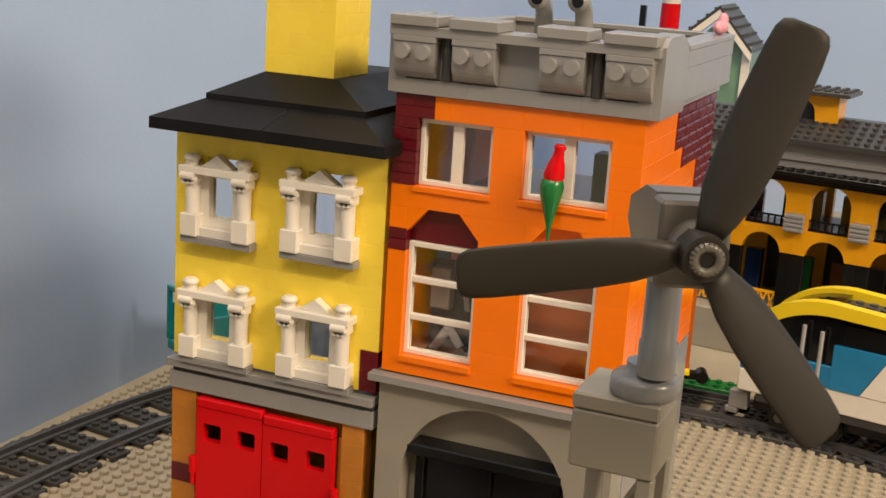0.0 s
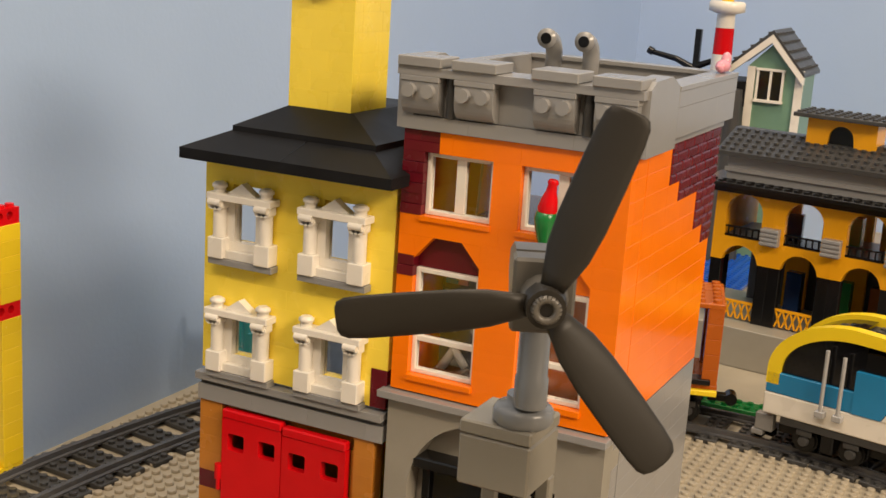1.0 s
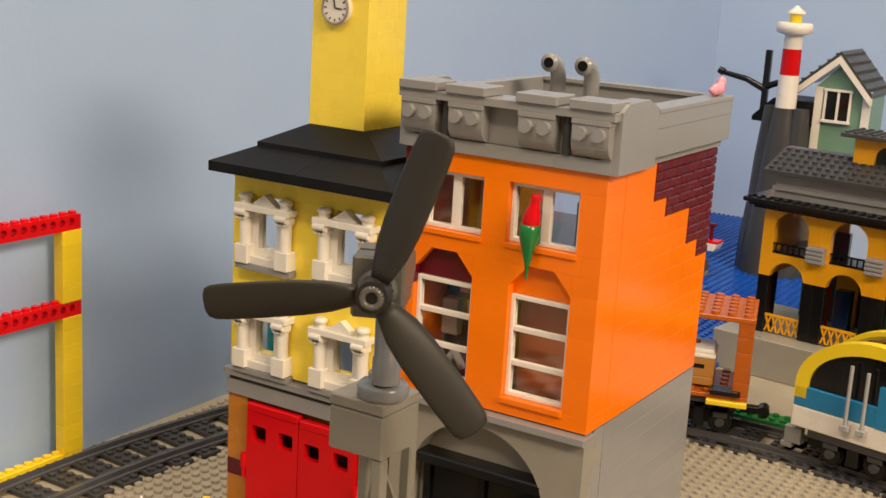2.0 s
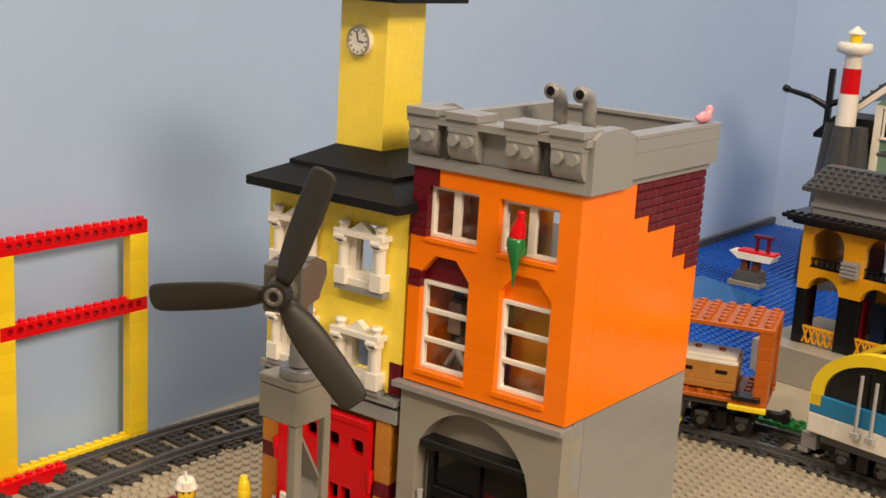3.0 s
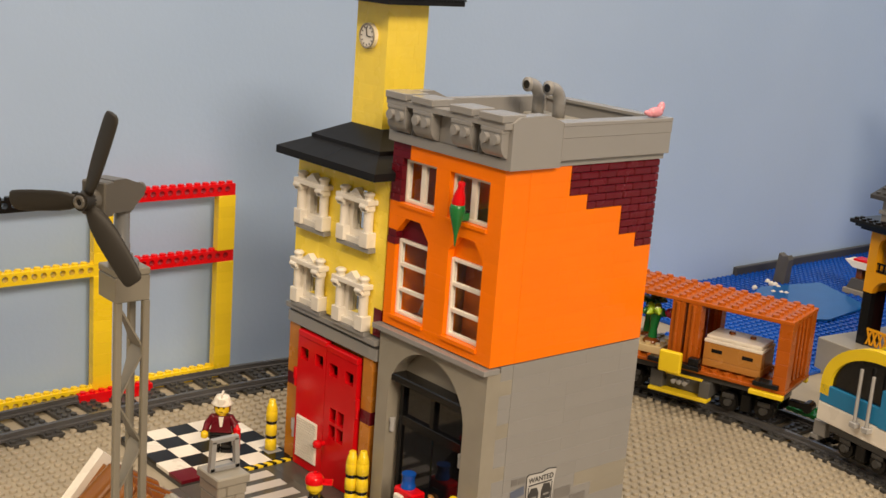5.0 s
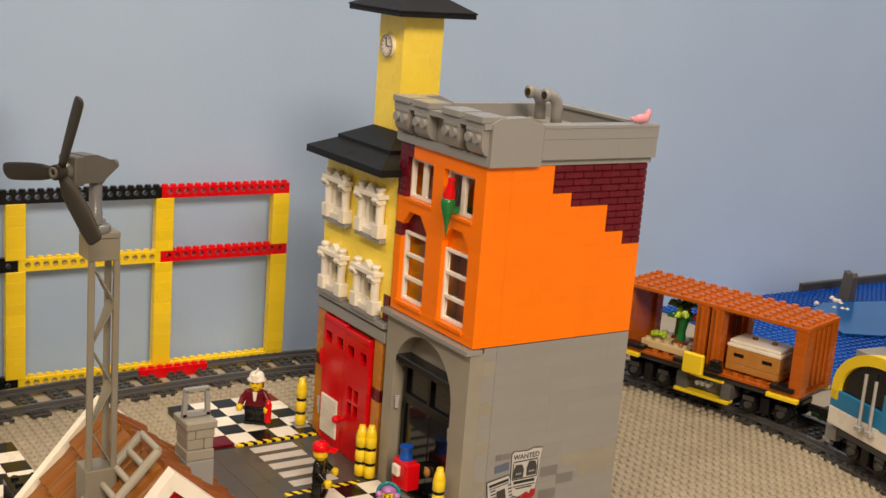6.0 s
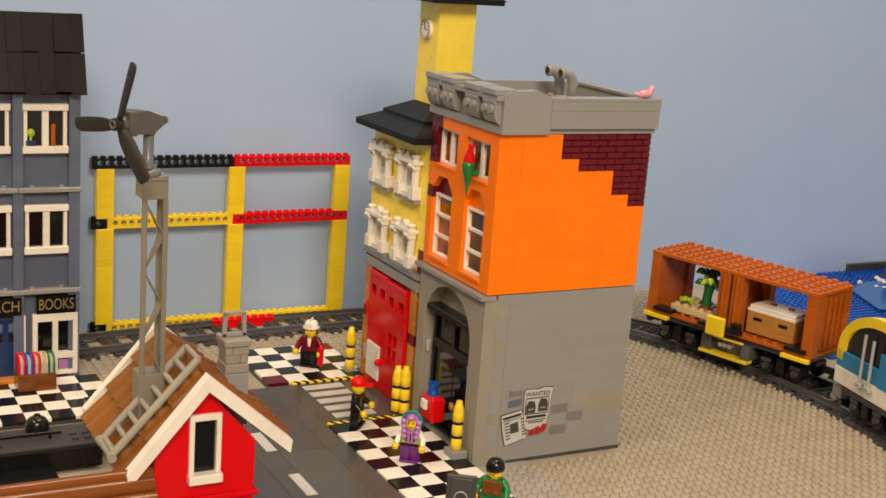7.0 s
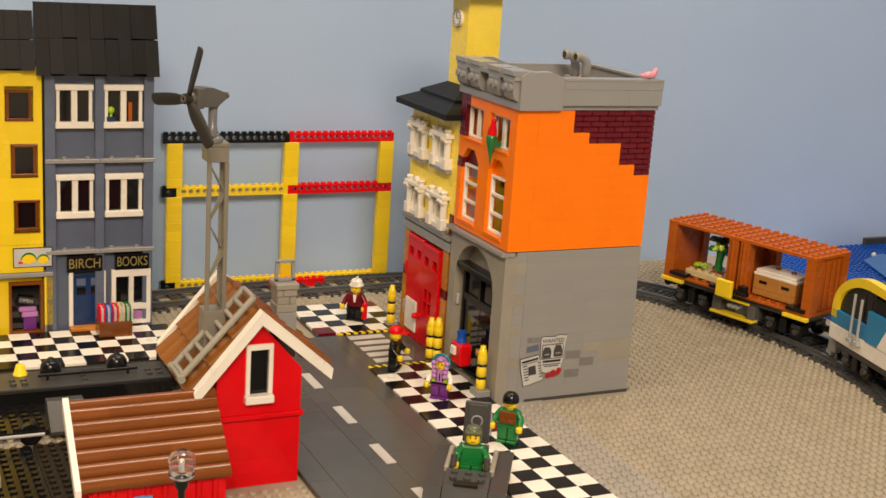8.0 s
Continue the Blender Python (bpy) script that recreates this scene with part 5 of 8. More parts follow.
def street_lamp(x, y, z):
    ob = thing("street_lamp", (x, y, 0), "black toy street lamp with a clear globe before the lean-to", "toy lamp")
    part("stem", Shape().lathe([(0.0060, 0.0002), (0.0060, 0.004), (0.0022, 0.006), (0.0022, z - 0.018), (0.0042, z - 0.0145), (0.0042, z - 0.0096)], (x, y, 0), 14), black, ob)
    outer = [(0.0060, -0.0095), (0.0060, -0.0082), (0.0078, -0.0076), (0.0078, -0.0056), (0.0066, -0.0050), (0.0080, -0.0022), (0.0082, 0.0010), (0.0078, 0.0040), (0.0062, 0.0064), (0.0036, 0.0078), (0.0004, 0.0083)]
    ring = outer + [(0.0004, 0.0074), (0.0032, 0.0070), (0.0055, 0.0057), (0.0069, 0.0036), (0.0073, 0.0010), (0.0071, -0.0020), (0.0058, -0.0046), (0.0052, -0.0062), (0.0052, -0.0095)]
    n, m = 24, len(ring)
    shell = Shape().add([(x + q * math.cos(2 * math.pi * i / n), y + q * math.sin(2 * math.pi * i / n), z + g) for q, g in ring for i in range(n)],
                        [(k * n + i, k * n + (i + 1) % n, (k + 1) % m * n + (i + 1) % n, (k + 1) % m * n + i) for k in range(m) for i in range(n)], True)
    gl = part("globe", shell, clear, ob, "clear round globe")
    part("globe_core", Shape().lathe([(0.0018, -0.0050), (0.0018, 0.0020), (0.0008, 0.0030)], (x, y, z), 12), paper, gl)


street_lamp(0.2350, -0.3360, 0.0880)


# ---- book shop and yellow shop ----
def slate_roof(ob, y0, y1, z0, x0, x1, z1, rng, rows, edge=0.004):
    """A steep roof of black upright tiles; each tile a piece."""
    part("roof_core", Shape().prism([(x0, z0 - 0.002), (x0 - 0.002, z0 + 0.001), (x1, z1 - 0.003), (x1 - 0.012, z1 - 0.003), (x1 - 0.012, z0 - 0.002)], "y", y0 + 0.002, y1 - 0.002), roof_black, ob)
    n = max(3, round((y1 - y0) / 0.0118))
    w = (y1 - y0) / n
    for r in range(rows):
        ta, tb = r / rows, (r + 1) / rows
        for j in range(n):
            o = rng.uniform(0, 0.0012) + 0.0008 * (rows - r)
            dz = rng.uniform(-0.0018, 0.0010) if r == 0 else rng.uniform(-0.001, 0.001)
            xa, xb = x0 + (x1 - x0) * ta + o, x0 + (x1 - x0) * tb + o
            za, zb = z0 + (z1 - z0) * ta + dz, z0 + (z1 - z0) * tb - 0.0005
            part("roof_tile", Shape().prism([(xa - 0.001, za), (xa + 0.0022, za), (xb + 0.0022, zb), (xb - 0.001, zb)], "y", y0 + w * j + 0.0001, y0 + w * (j + 1) - 0.0001), roof_black, ob)


def shop_window(ob, x, y0, y1, z0, z1, mat, label, sashes=2, sill=0.006, proud=0.0035, item=None):
    """A framed window, proud of the wall, with dark glass."""
    f = 0.0030
    s = Shape().box(x - 0.003, x + proud, y0, y1, z0, z0 + sill, 0.0004).box(x - 0.003, x + proud, y0, y1, z1 - sill * 0.9, z1, 0.0004)
    s.box(x - 0.003, x + proud * 0.5, y0 + 0.001, y0 + 0.001 + f, z0 + sill, z1 - sill * 0.9, 0.0003).box(x - 0.003, x + proud * 0.5, y1 - 0.001 - f, y1 - 0.001, z0 + sill, z1 - sill * 0.9, 0.0003)
    for k in range(1, sashes):
        yc = y0 + (y1 - y0) * k / sashes
        s.box(x - 0.003, x + proud * 0.5, yc - f * 0.9, yc + f * 0.9, z0 + sill, z1 - sill * 0.9, 0.0003)
    w = part("window", s, mat, ob, label)
    part("pane", Shape().box(x - 0.0025, x - 0.0018, y0 + 0.003, y1 - 0.003, z0 + sill, z1 - sill * 0.9, 0), smoke, w)
    return w


def book_shop():
    X, y0, y1, D = -0.2760, -0.3400, -0.2400, 0.050
    ob = thing("book_shop", (X - 0.02, -0.29, 0), "sand blue toy book shop with white windows and black tiled roof", "toy house")
    rng = random.Random(31)
    part("core_wall", Shape().box(X - D, X - 0.0065, y0, y1, 0.0002, 0.2560, 0.0004), sand_blue, ob)
    for a, b in ((y0, y0 + 0.0092), (-0.2945, -0.2862), (y1 - 0.0092, y1)):
        zz = 0.0002
        while zz < 0.255:
            h = min(0.0106, 0.2555 - zz)
            brick(ob, sand_blue, X - 0.0064, X, a, b, zz, zz + h, b=0.00025)
            zz += h
    for zb in (0.1705, 0.0830):
        for a, b in ((y0 - 0.0004, -0.2905), (-0.2903, y1 + 0.0012)):
            brick(ob, grey, X - 0.0064, X + 0.0022, a, b, zb - 0.0016, zb + 0.0022, name="ledge", b=0.0004)
        for yc in (-0.3225, -0.3010, -0.2790, -0.2545):
            part("stud", Shape().stud(yc * 0 + X - 0.0030, yc, zb + 0.0022, 0.0024, 0.0018, 10), grey, ob)
    for a, b in ((-0.3306, -0.2962), (-0.2868, -0.2500)):
        shop_window(ob, X - 0.002, a, b, 0.2016, 0.2425, white, "white double window")
    for a, b in ((-0.3306, -0.2955), (-0.2856, -0.2495)):
        shop_window(ob, X - 0.002, a, b, 0.1160, 0.1580, white, "white double window")
    pot = part("plant_pot", Shape().box(X - 0.0022, X + 0.0002, -0.2840, -0.2760, 0.2080, 0.2125, 0.0004), dark_blue, ob)
    part("plant", Shape().tube((X - 0.0005, -0.2800, 0.2126), (X - 0.0005, -0.2800, 0.2165), 0.0012).lathe([(0.0010, 0), (0.0040, 0.002), (0.0042, 0.005), (0.0015, 0.007)], (X - 0.0008, -0.2800, 0.2150), 8, 0.8), lime, pot)
    part("orange_ornament", Shape().box(X - 0.0020, X + 0.0002, -0.2640, -0.2605, 0.2080, 0.2260, 0.0004), rust, ob)
    for a, b, word in ((-0.3210, -0.2880, "BIRCH"), (-0.2760, -0.2432, "BOOKS")):
        sg = part("sign_panel", Shape().box(X - 0.004, X + 0.0008, a, b, 0.0632, 0.0790, 0.0003), black, ob, "black sign with gold capitals")
        cu = bpy.data.curves.new("lettering", "FONT")
        cu.body, cu.size, cu.align_x, cu.align_y, cu.extrude = word, 0.0125, "CENTER", "CENTER", 0.00012
        tmp = bpy.data.objects.new("lettering", cu)
        scene.collection.objects.link(tmp)
        bpy.context.view_layer.update()
        me = bpy.data.meshes.new_from_object(tmp.evaluated_get(bpy.context.evaluated_depsgraph_get()))
        bpy.data.objects.remove(tmp)
        xs = [v.co.x for v in me.vertices]
        k = (b - a - 0.004) / (max(xs) - min(xs))
        me.transform(Matrix.Translation((X + 0.0010, (a + b) / 2, 0.0711)) @ Matrix.Rotation(math.pi / 2, 4, "Z") @ Matrix.Rotation(math.pi / 2, 4, "X") @ Matrix.Diagonal((k, 1.08, 1, 1)))
        s = Shape()
        s.add([v.co for v in me.vertices], [tuple(p.vertices) for p in me.polygons])
        bpy.data.meshes.remove(me)
        part("lettering", s, gold, sg)
    dr = part("door", Shape().box(X - 0.004, X - 0.0015, -0.3150, -0.2870, 0.0080, 0.0590, 0.0003), dark_blue, ob, "dark blue door with small lights")
    for a, b, c, d in ((-0.3120, -0.3035, 0.040, 0.047), (-0.2985, -0.2900, 0.040, 0.047), (-0.3120, -0.3035, 0.049, 0.056), (-0.2985, -0.2900, 0.049, 0.056)):
        part("pane", Shape().box(X - 0.0016, X - 0.0011, a, b, c, d, 0), smoke if d < 0.05 else sand_blue, dr)
    for a, b in ((-0.3190, -0.3152), (-0.2868, -0.2845)):
        part("door_post", Shape().box(X - 0.005, X - 0.0005, a, b, 0.0060, 0.0625, 0.0003), white, ob)
    part("step", Shape().box(X - 0.003, X + 0.0095, -0.3190, -0.2860, 0.0061, 0.0094, 0.0004), earth_orange, ob)
    w = part("shop_window", Shape().box(X - 0.004, X + 0.0004, -0.2790, -0.2415, 0.0560, 0.0630, 0.0003), white, ob, "white shop window with four lights")
    for a, b, c, d in ((-0.2790, -0.2750, 0.0080, 0.0560), (-0.2455, -0.2415, 0.0080, 0.0560), (-0.2625, -0.2580, 0.0080, 0.0560), (-0.2750, -0.2625, 0.0225, 0.0285), (-0.2580, -0.2455, 0.0225, 0.0285), (-0.2750, -0.2625, 0.0080, 0.0120), (-0.2580, -0.2455, 0.0080, 0.0120)):
        part("frame_bar", Shape().box(X - 0.004, X + 0.0004, a, b, c, d, 0), white, w)
    part("pane", Shape().box(X - 0.0035, X - 0.0030, -0.2750, -0.2455, 0.0120, 0.0560, 0), smoke, w)
    part("shop_display", Shape().box(X - 0.0030, X - 0.0015, -0.2570, -0.2480, 0.0122, 0.0205, 0.0003), lavender, w)
    slate_roof(ob, -0.3480, -0.2368, 0.2530, X + 0.0060, X - 0.0140, 0.3160, rng, 2)
    # books in a brown box before it
    bx = thing("book_box", (-0.252, -0.281, 0.0062), "brown toy crate of coloured books before the shop", "crate")
    part("crate", Shape().box(-0.2640, -0.2440, -0.2965, -0.2655, 0.0062, 0.0205, 0.0004).box(-0.2640, -0.2440, -0.2810, -0.2806, 0.0062, 0.0206, 0.0001), brown, bx)
    for i, m in enumerate((red, blue, red, tan, green)):
        y = -0.2958 + 0.0060 * i
        bk = part("book", Shape().prism([(-0.2620, 0.0206), (-0.2455, 0.0206), (-0.2450, 0.0300), (-0.2475, 0.0350), (-0.2540, 0.0365), (-0.2620, 0.0350)], "y", y, y + 0.0014)
                  .prism([(-0.2620, 0.0206), (-0.2455, 0.0206), (-0.2450, 0.0300), (-0.2475, 0.0350), (-0.2540, 0.0365), (-0.2620, 0.0350)], "y", y + 0.0040, y + 0.0054).box(-0.2625, -0.2605, y + 0.0014, y + 0.0040, 0.0206, 0.0350, 0), m, bx)
        part("book_pages", Shape().box(-0.2604, -0.2470, y + 0.0015, y + 0.0039, 0.0206, 0.0335, 0), paper, bk)


gold = plastic("gold_print", (0.24, 0.19, 0.06), 0.35, 0.02)
book_shop()


def yellow_shop():
    X, y0, y1 = -0.2760, -0.4600, -0.3424
    ob = thing("yellow_shop", (X - 0.02, -0.40, 0), "yellow toy taco shop with brown square windows and black roof", "toy house")
    rng = random.Random(37)
    part("core_wall", Shape().box(X - 0.050, X - 0.0065, y0, y1, 0.0002, 0.2580, 0.0004), yellow, ob)
    wins = ((-0.3750, -0.3500, 0.2085, 0.2370), (-0.3705, -0.3465, 0.1570, 0.1870), (-0.3685, -0.3430 - 0.002, 0.1055, 0.1350))
    zz, k = 0.0920, 0
    rows = []
    while zz < 0.2575:
        h = min(0.0106, 0.2578 - zz)
        zc = zz + h / 2
        gap = next(((a, b) for a, b, c, d in wins if c < zc < d), None)
        for a, b in ([(y0, gap[0]), (gap[1], y1)] if gap else [(y0, y1)]):
            for c, d in split(a, b, 0.0088, rng, (3, 4, 6)):
                brick(ob, yellow, X - 0.0064, X, c, d, zz, zz + h, b=0.00015)
        zz += h
    for a, b, c, d in wins:
        shop_window(ob, X - 0.001, a, b, c, d, brown, "brown square window", 1, 0.0028, 0.0022)
    # food sign
    sg = part("food_sign", Shape().box(X + 0.0001, X + 0.0016, -0.3700, -0.3345, 0.0705, 0.0895, 0.0004), black, ob, "white sign with two drawn tacos")
    part("sign_face", Shape().box(X + 0.0016, X + 0.0019, -0.3692, -0.3353, 0.0713, 0.0887, 0), paper, sg)
    for cy, cz, r in ((-0.3560, 0.0775, 0.0066), (-0.3430, 0.0770, 0.0052)):
        part("taco_filling", Shape().prism([(cy + r * 1.1 * math.cos(a), cz + r * 1.15 * math.sin(a)) for a in [math.pi * i / 9 for i in range(10)]], "x", X + 0.0019, X + 0.0021), green, sg)
        part("taco_drawing", Shape().prism([(cy + r * math.cos(a), cz - 0.001 + r * math.sin(a)) for a in [math.pi * i / 9 for i in range(10)]] + [(cy, cz - 0.0035)], "x", X + 0.0021, X + 0.0023), yellow, sg)
    part("sauce_drawing", Shape().box(X + 0.0021, X + 0.0022, -0.3655, -0.3615, 0.0745, 0.0765, 0), red, sg)
    brick(ob, grey, X - 0.0064, X + 0.0026, y0, y1 + 0.0085, 0.0610, 0.0650, name="ledge", b=0.0004)
    brick(ob, yellow, X - 0.0064, X, y0, y1, 0.0655, 0.0918)
    for i in range(5):
        brick(ob, yellow if i > 0 else grey, X - 0.0064, X, -0.3420 + 0.0070 - 0.0068, -0.3352 + 0.0010 + 0.0, 0.0002 + 0.0121 * i, 0.0122 + 0.0121 * i)
    w = part("shop_window", Shape().box(X - 0.004, X + 0.0010, -0.3740, -0.3715, 0.0040, 0.0560, 0.0003).box(X - 0.004, X + 0.0010, -0.3455, -0.3425, 0.0040, 0.0560, 0.0003).box(X - 0.004, X + 0.0010, -0.3715, -0.3455, 0.0530, 0.0560, 0.0003).box(X - 0.004, X + 0.0010, -0.3715, -0.3455, 0.0040, 0.0075, 0.0003), brown, ob, "tall brown framed shop window")
    part("pane", Shape().box(X - 0.0060, X - 0.0052, -0.3715, -0.3455, 0.0075, 0.0530, 0), smoke, w)
    part("shelf", Shape().box(X - 0.0050, X - 0.0015, -0.3610, -0.3490, 0.0080, 0.0200, 0.0004), purple, w)
    part("stool", Shape().box(X - 0.0048, X - 0.0010, -0.3625, -0.3475, 0.0205, 0.0260, 0.0010).box(X - 0.0048, X - 0.0010, -0.3650, -0.3490, 0.0262, 0.0310, 0.0010), lavender, w)
    op = part("open_sign", Shape().box(-0.0007, 0.0007, -0.0072, 0.0072, -0.0032, 0.0032, 0.0002).turned(Matrix.Translation((X - 0.0006, -0.3585, 0.0375)) @ Matrix.Rotation(radians(-10), 4, "X")), ink, w)
    cu = bpy.data.curves.new("lettering", "FONT")
    cu.body, cu.size, cu.align_x, cu.align_y = "OPEN", 0.0048, "CENTER", "CENTER"
    tmp = bpy.data.objects.new("lettering", cu)
    scene.collection.objects.link(tmp)
    bpy.context.view_layer.update()
    me = bpy.data.meshes.new_from_object(tmp.evaluated_get(bpy.context.evaluated_depsgraph_get()))
    bpy.data.objects.remove(tmp)
    me.transform(Matrix.Translation((X + 0.0003, -0.3585, 0.0375)) @ Matrix.Rotation(radians(-10), 4, "X") @ Matrix.Rotation(math.pi / 2, 4, "Z") @ Matrix.Rotation(math.pi / 2, 4, "X"))
    s = Shape()
    s.add([v.co for v in me.vertices], [tuple(p.vertices) for p in me.polygons])
    bpy.data.meshes.remove(me)
    part("lettering", s, paper, op)
    slate_roof(ob, y0, -0.3490, 0.2570, X + 0.0045, X - 0.0120, 0.3080, rng, 2)


yellow_shop()


# ---- dark locomotive before the shops ----
def black_engine():
    ob = thing("black_engine", (-0.10, -0.33, 0), "black and dark grey toy steam engine with two round domes", "toy engine")
    part("running_board", Shape().box(-0.1300, -0.0900, -0.4700, -0.2642, 0.0120, 0.0200, 0.0004), dark_grey, ob)
    part("side_panel", Shape().box(-0.0899, -0.0860, -0.4700, -0.2642, 0.0030, 0.0185, 0.0004), black, ob)
    part("frame", Shape().box(-0.1280, -0.0920, -0.4700, -0.2642, 0.0030, 0.0119, 0.0004), black, ob)
    cab = Shape().box(-0.1500, -0.1080, -0.2640, -0.2140, 0.0050, 0.0330, 0.0005)
    grid_studs(cab, -0.1500, -0.1080, -0.2640, -0.2140, 0.0330, 4, 4)
    part("tender_box", cab, black, ob)
    st = Shape()
    for y in (-0.392, -0.383, -0.335, -0.281, -0.272, -0.258):
        st.stud(-0.1000, y, 0.0200, 0.0027, 0.0019, 10)
        st.stud(-0.1090, y, 0.0200, 0.0027, 0.0019, 10)
    part("board_studs", st, dark_grey, ob)
    for y in (-0.3590, -0.3039):
        dm = part("dome", Shape().lathe([(0.0086, 0.0), (0.0088, 0.0035), (0.0082, 0.0070), (0.0064, 0.0098), (0.0040, 0.0112), (0.0024, 0.0114), (0.0024, 0.0130)], (-0.1236, y, 0.0201), 24), black, ob, "glossy black dome with a stud")
    part("hand_rail", Shape().tube((-0.1060, -0.3720, 0.0245), (-0.1060, -0.2900, 0.0245), 0.0014, None, 10).tube((-0.1060, -0.3640, 0.0201), (-0.1060, -0.3640, 0.0245), 0.0012).tube((-0.1060, -0.2980, 0.0201), (-0.1060, -0.2980, 0.0245), 0.0012), black, ob)
    part("pipe", Shape().tube((-0.1160, -0.3480, 0.0215), (-0.1160, -0.3140, 0.0215), 0.0012, None, 8), black, ob)
    part("cone", Shape().lathe([(0.0060, 0), (0.0060, 0.0015), (0.0052, 0.002), (0.0036, 0.0085), (0.0030, 0.0090)], (-0.1240, -0.3835, 0.0201), 16), yellow, ob, "small yellow cone")
    # lower gear before the frame
    part("cylinder_block", Shape().prism([(-0.0500, 0.0060), (-0.0200, 0.0060), (-0.0200, 0.0090), (-0.0420, 0.0260), (-0.0500, 0.0260)], "y", -0.3740, -0.3460), dark_grey, ob, "dark grey sloped block")
    lo = Shape().box(-0.0850, -0.0300, -0.4600, -0.3000, 0.0030, 0.0075, 0.0004)
    grid_studs(lo, -0.0850, -0.0300, -0.4600, -0.3740, 0.0075, 6, 9)
    part("gear_plate", lo, black, ob)
    for y in (-0.4200, -0.3900):
        part("wheel", Shape().tube((-0.0200, y, 0.0110), (-0.0140, y, 0.0110), 0.0085, None, 18).tube((-0.0140, y, 0.0110), (-0.0120, y, 0.0110), 0.0028, None, 10), black, ob)
    part("drive_rod", Shape().tube((-0.0115, -0.4300, 0.0120), (-0.0115, -0.3800, 0.0120), 0.0014, None, 8), steel, ob)
    part("grey_cylinder", Shape().lathe([(0.0045, 0), (0.0045, 0.010), (0.0030, 0.0105)], (-0.0180, -0.3420, 0.0076), 14), old_grey, ob)
    single("black_plate", grid_studs(Shape().box(-0.0120, 0.1010, -0.4800, -0.3900, 0.0002, 0.0030, 0.0004), -0.0120, 0.1010, -0.4800, -0.3900, 0.0030, 12, 10), black, "black studded plate beside the toy engine", "toy plate")
    single("sand_plate", grid_studs(Shape().box(-0.0120, 0.1010, -0.3890, -0.3020, 0.0002, 0.0035, 0.0004), -0.0120, 0.1010, -0.3890, -0.3020, 0.0035, 12, 10), dark_tan, "dark tan studded plate beside the toy engine", "toy plate")
    single("grey_wedge", Shape().prism([(0.0300, 0.0032), (0.0600, 0.0032), (0.0600, 0.0120), (0.0300, 0.0220)], "y", -0.4700, -0.4200), grey, "light grey sloped toy slab on the plate", "toy slab")


black_engine()


